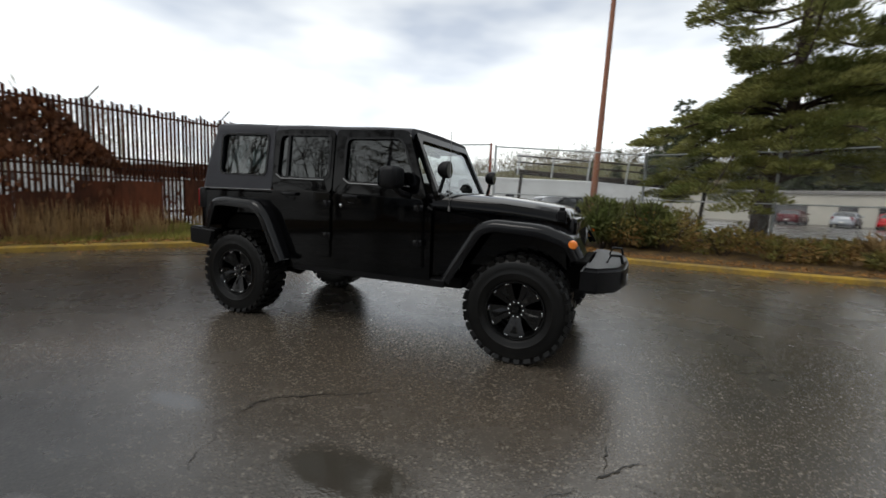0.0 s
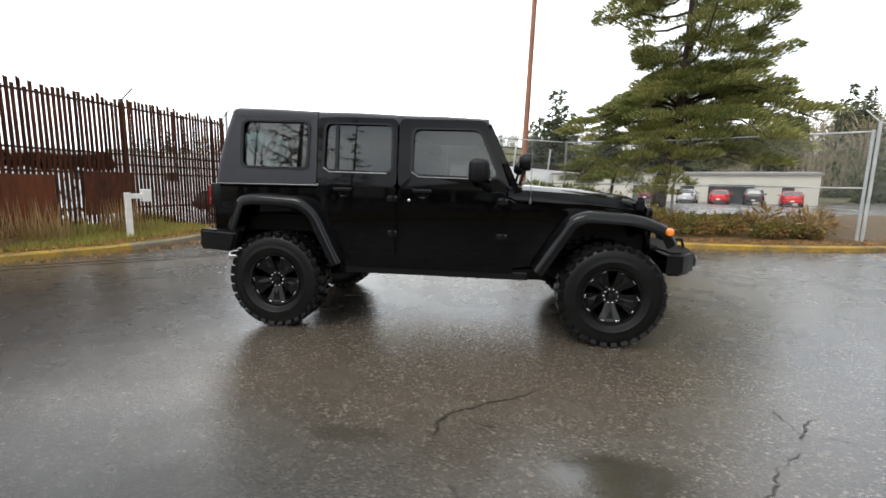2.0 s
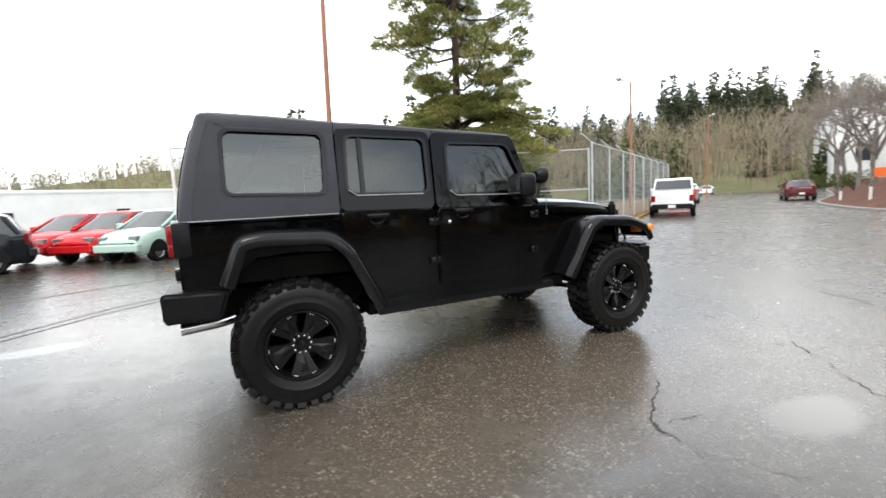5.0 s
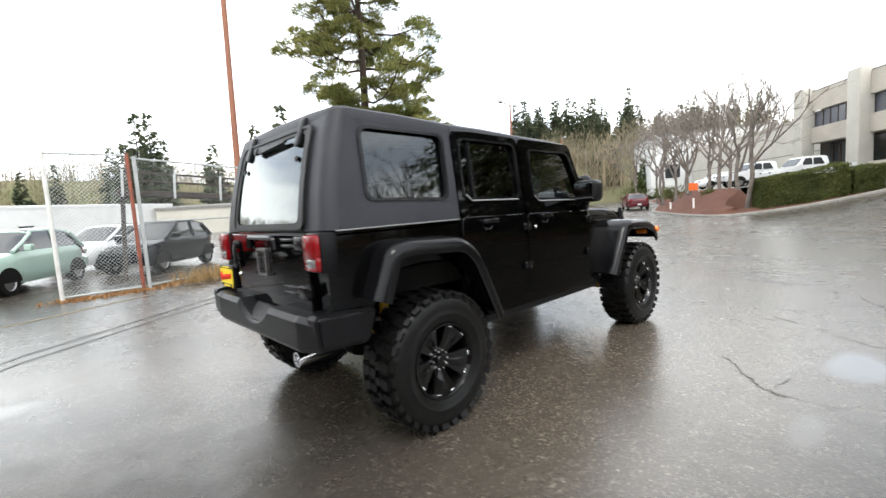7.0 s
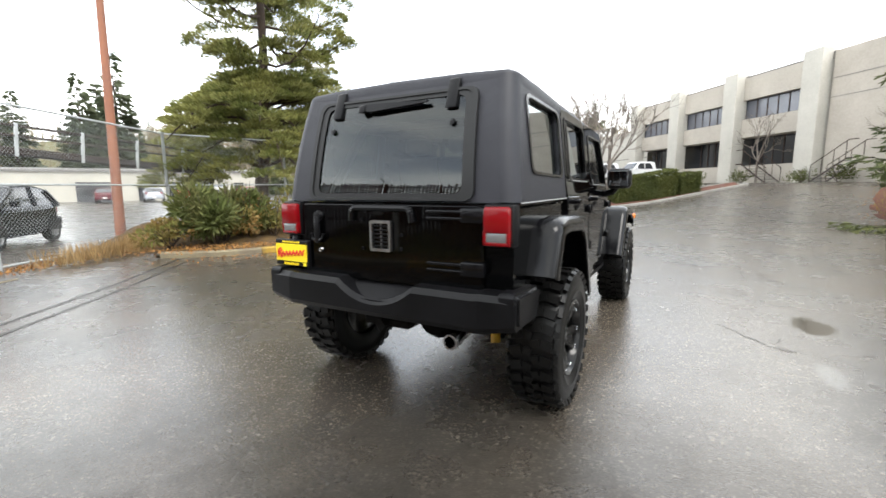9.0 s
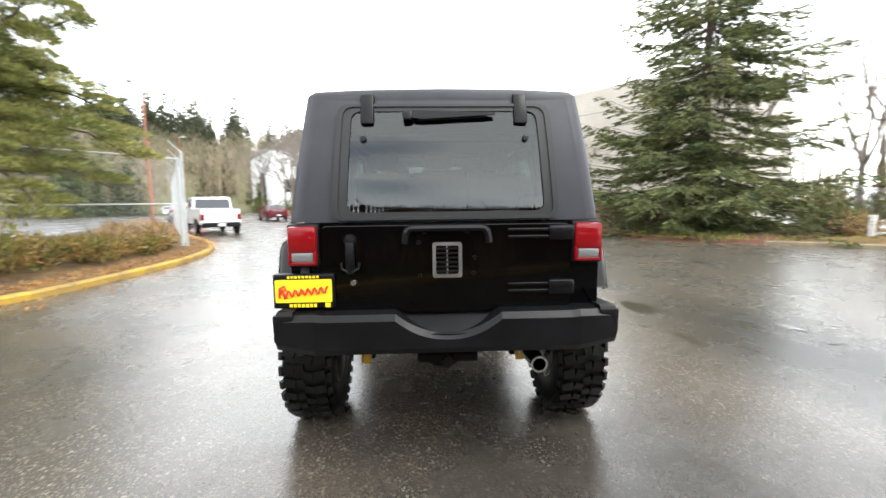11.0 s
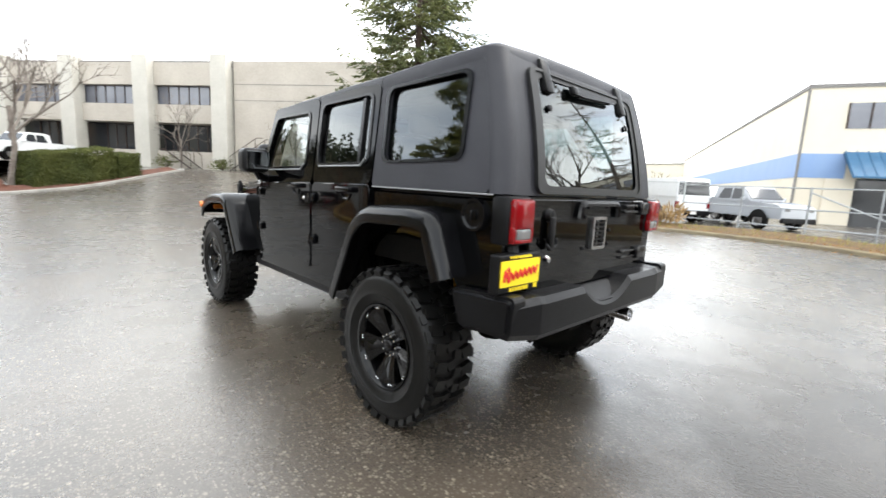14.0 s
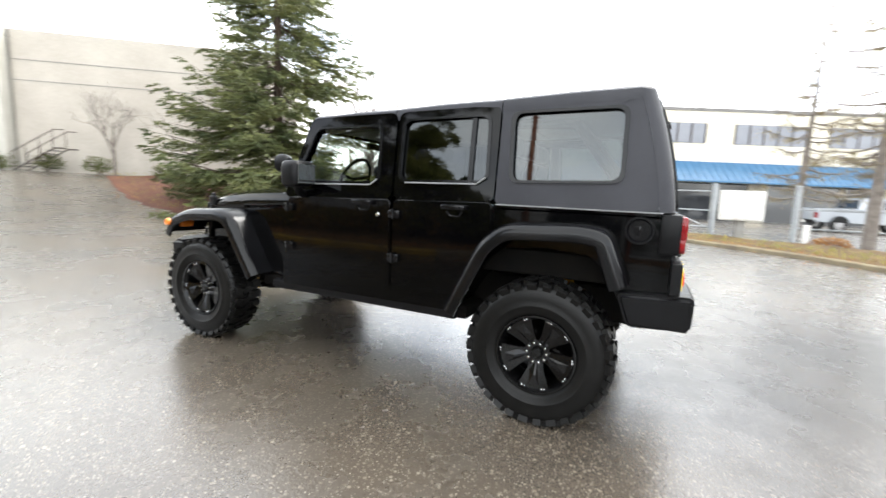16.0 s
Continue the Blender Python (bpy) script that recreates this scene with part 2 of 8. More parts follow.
M = dict(
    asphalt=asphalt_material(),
    paint=material("black_gloss_paint", (0.0008, 0.0008, 0.001), 0.04, coat=0.0, specular=0.21, second=(0.0014, 0.0014, 0.0016), scale=2.0),
    hardtop=material("black_textured_hardtop", (0.019, 0.0192, 0.0245), 0.46, second=(0.029, 0.0293, 0.036), scale=3.0, fine=420.0, bump=0.25, bump_dist=0.004, specular=0.38),
    plastic=material("black_grained_plastic", (0.003, 0.003, 0.0035), 0.36, specular=0.22, second=(0.006, 0.006, 0.007), scale=5.0, fine=350.0, bump=0.2, bump_dist=0.004),
    flare=material("satin_black_flare", (0.0025, 0.0025, 0.003), 0.17, specular=0.32, second=(0.005, 0.005, 0.006), scale=6.0, fine=300.0, bump=0.08, bump_dist=0.003),
    rubber=material("black_rubber", (0.002, 0.002, 0.002), 0.40, second=(0.005, 0.0048, 0.0045), specular=0.26, scale=9.0, fine=120.0, bump=0.2, bump_dist=0.004),
    rim=material("gloss_black_rim", (0.0022, 0.0022, 0.0024), 0.14, specular=0.34, second=(0.003, 0.003, 0.003), scale=20.0),
    chrome=material("chrome", (0.75, 0.75, 0.76), 0.12, 1.0),
    steel=material("dull_steel", (0.32, 0.32, 0.33), 0.38, 1.0, second=(0.22, 0.21, 0.2), scale=14.0),
    dark=material("dark_underbody", (0.003, 0.003, 0.003), 0.7, specular=0.08, second=(0.007, 0.006, 0.005), scale=6.0),
    glass=glass_material("tinted_glass", (0.085, 0.09, 0.095), 0.055),
    glass_dark=glass_material("privacy_glass", (0.032, 0.032, 0.038), 0.055),
    mirror=material("side_mirror_glass", (0.22, 0.23, 0.24), 0.05, 1.0),
    glass_rear=glass_material("rear_glass", (0.15, 0.185, 0.19), 0.075),
    glass_hatch=glass_material("hatch_glass", (0.13, 0.19, 0.19), 0.055),
    clear=glass_material("clear_glass", (0.66, 0.70, 0.69), 0.05),
    trim=material("dull_grey_trim", (0.22, 0.22, 0.225), 0.3),
    seam=material("black_rubber_seal", (0.006, 0.006, 0.006), 0.5),
    red_lens=material("red_lens", (0.19, 0.0035, 0.006), 0.12, coat=0.2, specular=0.35),
    white_lens=material("white_lens", (0.14, 0.14, 0.14), 0.12, coat=1.0),
    amber=material("amber_lens", (0.85, 0.22, 0.02), 0.15, coat=1.0),
    yellow=material("yellow_shock_paint", (0.62, 0.36, 0.03), 0.4, second=(0.4, 0.22, 0.03), scale=9.0),
    plate=material("yellow_plate", (0.88, 0.66, 0.02), 0.4),
    ink=material("red_script_ink", (0.62, 0.03, 0.02), 0.5),
    seat=material("dark_grey_cloth", (0.05, 0.05, 0.052), 0.9, second=(0.07, 0.07, 0.07), scale=30.0),
    rust=material("rusted_steel", (0.070, 0.024, 0.012), 0.8, specular=0.12, second=(0.012, 0.006, 0.005), scale=1.6, fine=24.0, vary=0.35, bump=0.3, stretch=(1, 1, 0.35)),
    rustplate=material("rust_red_sheet", (0.112, 0.037, 0.018), 0.8, specular=0.12, second=(0.040, 0.018, 0.011), scale=1.1, fine=14.0, vary=0.2, bump=0.2, stretch=(1, 1, 0.3)),
    darkmetal=material("dark_painted_metal", (0.018, 0.014, 0.012), 0.6, second=(0.05, 0.024, 0.014), scale=5.0),
    galv=material("galvanised_steel", (0.40, 0.42, 0.43), 0.5, 0.6, second=(0.30, 0.31, 0.32), scale=6.0),
    galv_dull=material("weathered_zinc", (0.50, 0.52, 0.52), 0.6, 0.15, second=(0.38, 0.40, 0.40), scale=4.0),
    redpost=material("red_primer_post", (0.30, 0.085, 0.05), 0.7, second=(0.17, 0.07, 0.05), scale=5.0),
    polewood=material("orange_rust_pole", (0.33, 0.13, 0.065), 0.75, second=(0.22, 0.10, 0.07), scale=3.0, stretch=(1, 1, 0.2)),
    whitepaint=material("weathered_white_paint", (0.74, 0.73, 0.70), 0.6, second=(0.58, 0.56, 0.52), scale=4.0),
    kerb=material("faded_yellow_kerb", (0.44, 0.27, 0.03), 0.75, second=(0.17, 0.12, 0.05), scale=2.2, fine=24.0, bump=0.5, spots=0.50),
    kerbworn=material("worn_pale_kerb", (0.25, 0.21, 0.13), 0.85, second=(0.16, 0.13, 0.09), scale=2.0, fine=30.0, bump=0.4),
    bushleaf=foliage_material("olive_bush_leaves", (0.125, 0.118, 0.034), (0.150, 0.105, 0.045), 0.8),
    kerbgrey=material("grey_kerb", (0.30, 0.29, 0.27), 0.8, second=(0.20, 0.19, 0.17), scale=3.0, bump=0.3),
    soil=material("leafy_soil", (0.075, 0.048, 0.026), 0.9, second=(0.17, 0.10, 0.03), scale=4.0, fine=45.0, bump=0.9, bump_dist=0.05),
    mulch=material("red_bark_mulch", (0.13, 0.052, 0.032), 0.95, second=(0.085, 0.036, 0.024), scale=1.5, fine=25.0, bump=0.9, bump_dist=0.06),
    grassbank=material("wet_grass_soil", (0.15, 0.15, 0.040), 0.9, second=(0.16, 0.10, 0.045), scale=1.7, fine=40.0, bump=0.9, bump_dist=0.05),
    grass=foliage_material("grass_blades", (0.25, 0.29, 0.060), (0.36, 0.29, 0.085), 1.2),
    vine=foliage_material("dead_vine_leaves", (0.165, 0.060, 0.023), (0.095, 0.038, 0.017), 1.6, 0.2),
    broom=foliage_material("green_broom_stems", (0.115, 0.140, 0.042), (0.160, 0.155, 0.058), 1.5, 0.3),
    larch=foliage_material("mossy_twigs", (0.235, 0.185, 0.075), (0.14, 0.105, 0.05), 0.9, 0.25),
    drygrass=foliage_material("dry_grass", (0.42, 0.29, 0.14), (0.26, 0.165, 0.07), 2.0),
    shrub=foliage_material("shrub_leaves", (0.165, 0.175, 0.048), (0.250, 0.140, 0.050), 1.6),
    hedge=foliage_material("hedge_leaves", (0.115, 0.125, 0.036), (0.070, 0.086, 0.026), 0.7),
    pine=foliage_material("pine_needles", (0.285, 0.275, 0.095), (0.135, 0.155, 0.046), 1.1, 0.22),
    spruce=foliage_material("fir_needles", (0.145, 0.152, 0.056), (0.058, 0.076, 0.031), 0.9, 0.22),
    greenfir=foliage_material("green_conifers", (0.115, 0.140, 0.048), (0.075, 0.098, 0.040), 0.2),
    hillside=material("wooded_hillside", (0.175, 0.150, 0.085), 0.95, second=(0.105, 0.120, 0.050), scale=0.12, fine=1.5),
    farfir=foliage_material("far_conifers", (0.060, 0.076, 0.044), (0.098, 0.110, 0.060), 0.15),
    bark=material("pine_bark", (0.070, 0.045, 0.032), 0.9, second=(0.035, 0.026, 0.020), scale=5.0, bump=0.8, stretch=(1, 1, 0.3)),
    palebark=material("pale_bark", (0.22, 0.19, 0.165), 0.85, second=(0.12, 0.10, 0.085), scale=5.0),
    brush=foliage_material("bare_twigs", (0.25, 0.200, 0.135), (0.17, 0.155, 0.095), 0.06, 0.2, 0.22),
    concrete=material("cream_concrete", (0.48, 0.44, 0.38), 0.8, second=(0.40, 0.36, 0.31), scale=0.5, fine=9.0),
    concrete2=material("pale_concrete_pier", (0.54, 0.515, 0.46), 0.8, second=(0.46, 0.44, 0.39), scale=0.6, fine=9.0),
    cream=material("cream_stucco", (0.72, 0.66, 0.54), 0.8, second=(0.66, 0.60, 0.49), scale=0.4),
    bluepaint=material("blue_painted_band", (0.20, 0.31, 0.53), 0.6, second=(0.23, 0.34, 0.53), scale=0.6),
    awning=material("blue_metal_awning", (0.022, 0.10, 0.20), 0.45, second=(0.04, 0.13, 0.24), scale=2.0),
    window=material("dark_window", (0.03, 0.032, 0.036), 0.06, specular=0.9),
    window_grey=material("grey_blinds_window", (0.16, 0.165, 0.19), 0.12, second=(0.13, 0.135, 0.16), scale=0.7, specular=0.8),
    whitewall=material("white_block_wall", (0.62, 0.63, 0.62), 0.85, second=(0.54, 0.54, 0.53), scale=0.5),
    tanwall=material("tan_warehouse_wall", (0.50, 0.475, 0.41), 0.85, second=(0.43, 0.41, 0.355), scale=0.4),
    greyroof=material("grey_roofing", (0.22, 0.21, 0.2), 0.8, second=(0.17, 0.16, 0.15), scale=0.7),
    beam=material("dark_timber_beam", (0.028, 0.022, 0.019), 0.85, second=(0.055, 0.042, 0.034), scale=2.0),
    carwhite=material("white_car_paint", (0.74, 0.75, 0.76), 0.25, coat=1.0),
    carblack=material("black_car_paint", (0.008, 0.009, 0.012), 0.15, specular=0.35),
    carred=material("red_car_paint", (0.46, 0.010, 0.014), 0.25, coat=0.15, specular=0.25),
    carmaroon=material("maroon_car_paint", (0.085, 0.008, 0.014), 0.25, coat=0.15, specular=0.3),
    carmint=material("mint_green_car_paint", (0.36, 0.48, 0.42), 0.25, coat=0.4, specular=0.3),
    cargrey=material("silver_car_paint", (0.36, 0.38, 0.41), 0.25, coat=1.0),
    hydrant=material("yellow_hydrant_paint", (0.62, 0.44, 0.03), 0.5, second=(0.48, 0.33, 0.04), scale=9.0),
    orange=material("orange_sign_cloth", (0.85, 0.16, 0.03), 0.7),
    redstripe=material("red_reflective_stripe", (0.55, 0.03, 0.03), 0.5),
    crack=material("dark_wet_crack", (0.014, 0.013, 0.011), 0.4, second=(0.03, 0.026, 0.021), scale=20.0),
)


# ---------------------------------------------------------------- mesh helpers
def finish(bm, name, mat, parent=None, smooth=False, label=""):
    bm.normal_update()
    me = bpy.data.meshes.new(name)
    bm.to_mesh(me)
    bm.free()
    for one in mat if isinstance(mat, (list, tuple)) else [mat]:
        me.materials.append(M[one])
    if smooth:
        me.polygons.foreach_set("use_smooth", [True] * len(me.polygons))
        me.set_sharp_from_angle(angle=radians(38))
    ob = new(name, me)
    if parent:
        ob.parent = parent
    return tagged(ob, label) if label else ob


def part(name, bm, mat, parent, label="", smooth=False):
    return finish(bm, name, mat, parent, smooth, label)


def thing(name, label, category, m=None, group=""):
    ob = tagged(new(name), label, category, group)
    if m is not None:
        ob.matrix_world = m
    return ob


def structure(name, bm, mat, label, smooth=False):
    return tagged(finish(bm, name, mat, None, smooth), label, kind="structure")


def box(bm, x0, x1, y0, y1, z0, z1, bevel=0.0, m=None, seg=2):
    c = bmesh.ops.create_cube(bm, size=1.0)
    for v in c["verts"]:
        v.co = Vector((x0 + (v.co.x + 0.5) * (x1 - x0), y0 + (v.co.y + 0.5) * (y1 - y0), z0 + (v.co.z + 0.5) * (z1 - z0)))
    verts = c["verts"]
    if bevel:
        edges = list({e for v in verts for e in v.link_edges})
        r = bmesh.ops.bevel(bm, geom=edges, offset=bevel, segments=seg, profile=0.5, affect="EDGES")
        verts = list({v for v in r["verts"]} | {v for v in verts if v.is_valid})
    if m is not None:
        for v in verts:
            v.co = m @ v.co
    return bm


def prism(bm, poly, a0, a1, axis="y"):
    """A polygon in the plane across the axis, drawn out from a0 to a1. Points are (x, z) for y, (y, z) for x, (x, y) for z."""
    def at(p, a):
        return {"y": (p[0], a, p[1]), "x": (a, p[0], p[1]), "z": (p[0], p[1], a)}[axis]
    low, high = [bm.verts.new(at(p, a0)) for p in poly], [bm.verts.new(at(p, a1)) for p in poly]
    n = len(poly)
    faces = [bm.faces.new(low), bm.faces.new(high[::-1])]
    for i in range(n):
        faces.append(bm.faces.new((low[i], high[i], high[(i + 1) % n], low[(i + 1) % n])))
    bmesh.ops.recalc_face_normals(bm, faces=faces)
    return faces


def rounded(corners, r, seg=4):
    """A polygon with rounded corners."""
    out, n = [], len(corners)
    for i, c in enumerate(corners):
        c = Vector(c)
        a, b = (Vector(corners[i - 1]) - c), (Vector(corners[(i + 1) % n]) - c)
        k = min(r, a.length * 0.45, b.length * 0.45)
        p, q = c + a.normalized() * k, c + b.normalized() * k
        for s in range(seg + 1):
            t = s / seg
            out.append(tuple(p * (1 - t) ** 2 + c * 2 * t * (1 - t) + q * t * t))
    return out


def ring(bm, outer, inner, a0, a1, axis="y"):
    """A frame between two polygons of as many points, drawn out from a0 to a1."""
    def at(p, a):
        return {"y": (p[0], a, p[1]), "x": (a, p[0], p[1])}[axis]
    rows = [[bm.verts.new(at(p, a)) for p in poly] for poly, a in ((outer, a0), (outer, a1), (inner, a1), (inner, a0))]
    n, faces = len(outer), []
    for k in range(4):
        u, v = rows[k], rows[(k + 1) % 4]
        for i in range(n):
            faces.append(bm.faces.new((u[i], v[i], v[(i + 1) % n], u[(i + 1) % n])))
    bmesh.ops.recalc_face_normals(bm, faces=faces)


def tube(bm, pts, r, seg=8, r_end=None, cap=True):
    """A round bar along points."""
    pts = [Vector(p) for p in pts]
    rows, n = [], len(pts)
    for i, p in enumerate(pts):
        d = (pts[min(i + 1, n - 1)] - pts[max(i - 1, 0)]).normalized()
        side = d.cross(Vector((0, 0, 1)) if abs(d.z) < 0.9 else Vector((1, 0, 0))).normalized()
        up = side.cross(d)
        k = r if r_end is None else r + (r_end - r) * i / max(1, n - 1)
        rows.append([bm.verts.new(p + (side * math.cos(a) + up * math.sin(a)) * k) for a in (2 * math.pi * s / seg for s in range(seg))])
    for u, v in zip(rows, rows[1:]):
        for s in range(seg):
            bm.faces.new((u[s], u[(s + 1) % seg], v[(s + 1) % seg], v[s]))
    if cap and seg > 2:
        bm.faces.new(rows[0][::-1])
        bm.faces.new(rows[-1])
    return bm


def lathe(bm, profile, seg=40, axis="y", centre=(0, 0, 0)):
    """Turns (radius, along) points round an axis."""
    c, rows = Vector(centre), []
    for s in range(seg):
        a = 2 * math.pi * s / seg
        row = []
        for r, h in profile:
            u, v = r * math.cos(a), r * math.sin(a)
            row.append(bm.verts.new(c + Vector({"y": (u, h, v), "z": (u, v, h), "x": (h, u, v)}[axis])))
        rows.append(row)
    faces = []
    for s in range(seg):
        u, v = rows[s], rows[(s + 1) % seg]
        for i in range(len(profile) - 1):
            faces.append(bm.faces.new((u[i], u[i + 1], v[i + 1], v[i])))
    bmesh.ops.recalc_face_normals(bm, faces=faces)
    return bm


def smooth01(x):
    x = min(1.0, max(0.0, x))
    return x * x * (3 - 2 * x)


def gz(x, y):
    """Height of the ground: level round the vehicle, rising to the office building."""
    d = (x - 21.6) * 0.491 - (y - 3.8) * 0.871
    return 1.42 * smooth01(d / 12.5) * smooth01((x - 12.0) / 14.0) * smooth01((y + 24) / 10)
# ---------------------------------------------------------------- ground
def build_ground():
    bm = bmesh.new()
    xs = [-400, -200, -90, -50, -30, -20] + [-14 + 2 * i for i in range(32)] + [56, 70, 100, 200, 420]
    ys = [-420, -200, -100, -60, -40, -30] + [-24 + 2 * i for i in range(25)] + [30, 45, 70, 120, 220, 420]
    grid = [[bm.verts.new((x, y, gz(x, y))) for y in ys] for x in xs]
    for i in range(len(xs) - 1):
        for j in range(len(ys) - 1):
            bm.faces.new((grid[i][j], grid[i + 1][j], grid[i + 1][j + 1], grid[i][j + 1]))
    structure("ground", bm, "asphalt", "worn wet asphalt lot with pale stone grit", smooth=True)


build_ground()


# ---------------------------------------------------------------- the black off-road vehicle
TYRE_R, HUB_X, HUB_Y, HUB_Z = 0.436, 1.4735, 0.82, 0.432


def lean(bm, slope=0.115, z0=1.30):
    """Tilts the upper sides inwards above the belt line."""
    for v in bm.verts:
        if v.co.z > z0:
            v.co.y -= math.copysign(slope * (v.co.z - z0), v.co.y) * min(1.0, abs(v.co.y) / 0.6)


def lean_back(bm, slope=0.22, z0=1.30):
    for v in bm.verts:
        if v.co.z > z0:
            h = v.co.z - z0
            v.co.x += (slope - 0.12) * h + 0.2 * h * h


def sides(poly):
    """A rounded outline with seven extra points along each long side."""
    out = []
    for a, b in zip(poly, poly[1:] + poly[:1]):
        out.append(a)
        if (Vector(a) - Vector(b)).length > 0.24:
            out += [tuple(Vector(a).lerp(Vector(b), k / 8)) for k in range(1, 8)]
    return out


def build_wheel(suv, x, side):
    """Mud tyre with lugs on a five-spoke rim; the outer face looks along +y * side."""
    hub = tagged(new("wheel"), "black five-spoke wheel with a chunky mud-terrain tyre")
    hub.parent = suv
    hub.matrix_local = pose(x, side * HUB_Y, HUB_Z, 0, 0, 0 if side > 0 else 180) @ Matrix.Diagonal((0.972, 0.93, 0.972, 1))
    bm = bmesh.new()
    lathe(bm, [(0.238, -0.125), (0.262, -0.146), (0.325, -0.158), (0.380, -0.155), (0.410, -0.142), (0.424, -0.118), (0.428, -0.06), (0.429, 0), (0.428, 0.06), (0.424, 0.118),
               (0.410, 0.142), (0.380, 0.155), (0.345, 0.160), (0.318, 0.160), (0.311, 0.164), (0.303, 0.164), (0.296, 0.158), (0.268, 0.151), (0.248, 0.139), (0.235, 0.12)], 64)
    tyre = part("tyre", bm, "rubber", hub, smooth=True)
    bm = bmesh.new()
    n = 30
    for i in range(n):
        a = 2 * math.pi * i / n
        for k, (y0, y1, shift, long) in enumerate(((0.060, 0.132, 0.0, 0.054), (-0.132, -0.060, 0.5, 0.054), (-0.050, 0.002, 0.25, 0.046), (0.004, 0.052, 0.75, 0.046))):
            b = a + shift * 2 * math.pi / n
            m = Matrix.Rotation(-b, 4, "Y") @ pose(0.428, 0, 0, 12 if k % 2 else -12)
            box(bm, -0.010, 0.022, y0, y1, -long / 2, long / 2, m=m)
        for s in (1, -1):
            b = -a - (0 if s > 0 else math.pi / n)
            long = 0.029 if i % 2 else 0.024
            box(bm, -0.040 if i % 2 else -0.024, 0.026, -0.014, 0.013, -long, long, m=Matrix.Rotation(b, 4, "Y") @ pose(0.414, s * 0.139, 0, 0, 0, s * 28))
    part("tread", bm, "rubber", tyre, "raised mud-terrain tread blocks")
    bm = bmesh.new()
    lathe(bm, [(0.10, -0.10), (0.235, -0.12), (0.262, -0.135), (0.268, -0.12), (0.245, -0.09), (0.238, 0.09), (0.246, 0.115), (0.270, 0.135),
               (0.266, 0.146), (0.252, 0.147), (0.240, 0.128), (0.225, 0.085), (0.222, -0.05)], 48)
    lathe(bm, [(0.0, -0.09), (0.222, -0.09)], 32)
    part("rim", bm, "rim", hub, smooth=True)
    for i in range(5):
        a = 2 * math.pi * (i + 0.5) / 5 + math.pi / 2
        bm = bmesh.new()
        # a wedge that widens towards the rim, with a raised folded centre and a notched end
        prism(bm, [(0.050, -0.036), (0.115, -0.054), (0.226, -0.104), (0.240, -0.055), (0.242, 0.0), (0.240, 0.055), (0.226, 0.104), (0.115, 0.054), (0.050, 0.036)], 0.070, 0.100)
        for k in (1, -1):
            top = [bm.verts.new(v) for v in ((0.062, 0.101, 0.004 * k), (0.150, 0.112, 0.008 * k), (0.212, 0.101, 0.034 * k), (0.224, 0.101, 0.072 * k), (0.120, 0.101, 0.040 * k))]
            bm.faces.new(top if k > 0 else top[::-1])
        ridge = [bm.verts.new(v) for v in ((0.062, 0.101, 0.004), (0.150, 0.112, 0.008), (0.150, 0.112, -0.008), (0.062, 0.101, -0.004))]
        bm.faces.new(ridge)
        notch = [bm.verts.new(v) for v in ((0.150, 0.112, 0.008), (0.212, 0.101, 0.034), (0.212, 0.101, -0.034), (0.150, 0.112, -0.008))]
        bm.faces.new(notch)
        bmesh.ops.recalc_face_normals(bm, faces=bm.faces)
        for v in bm.verts:
            v.co.y += 0.052 * (v.co.x - 0.045) / 0.195 - 0.030
        bmesh.ops.transform(bm, matrix=Matrix.Rotation(-a, 4, "Y"), verts=bm.verts)
        spoke = part("spoke", bm, "rim", hub)
        for off in (-0.076, -0.058, 0.058, 0.076):
            bm = bmesh.new()
            bmesh.ops.create_icosphere(bm, subdivisions=2, radius=0.0072)
            bmesh.ops.transform(bm, matrix=Matrix.Rotation(-a, 4, "Y") @ pose(0.226 if abs(off) > 0.06 else 0.231, 0.124, off), verts=bm.verts)
            part("bolt", bm, "chrome", spoke, "small chrome bolt", smooth=True)
        for turn in (0.31, 0.94):
            bm = bmesh.new()
            lathe(bm, [(0.0, 0.024), (0.007, 0.022), (0.010, 0.0)], 8)
            bmesh.ops.transform(bm, matrix=Matrix.Rotation(-a + turn, 4, "Y") @ pose(0.066, 0.074, 0), verts=bm.verts)
            part("lug_nut", bm, "chrome", hub, "chrome lug nut", smooth=True)
    bm = bmesh.new()
    lathe(bm, [(0.0, 0.106), (0.030, 0.104), (0.038, 0.096), (0.041, 0.075), (0.085, 0.076), (0.09, 0.045)], 24)
    part("hub_cap", bm, "rim", hub, smooth=True)
    for o in hub.children:
        if o is not tyre:
            o.scale = (0.92, 1.0, 0.92)


def sweep_flare(bm, path, section):
    """A wheel-arch flare: section (y, depth below the path) carried along (x, z) points."""
    rows, n = [], len(path)
    for i, (x, z) in enumerate(path):
        a, b = Vector(path[max(0, i - 1)]), Vector(path[min(n - 1, i + 1)])
        d = (b - a).normalized()
        nor = Vector((-d.y, d.x))
        rows.append([bm.verts.new((x - nor.x * k, y, z - nor.y * k)) for y, k in section])
    faces, s = [], len(section)
    for u, v in zip(rows, rows[1:]):
        for i in range(s):
            faces.append(bm.faces.new((u[i], v[i], v[(i + 1) % s], u[(i + 1) % s])))
    faces += [bm.faces.new(rows[0]), bm.faces.new(rows[-1][::-1])]
    bmesh.ops.recalc_face_normals(bm, faces=faces)


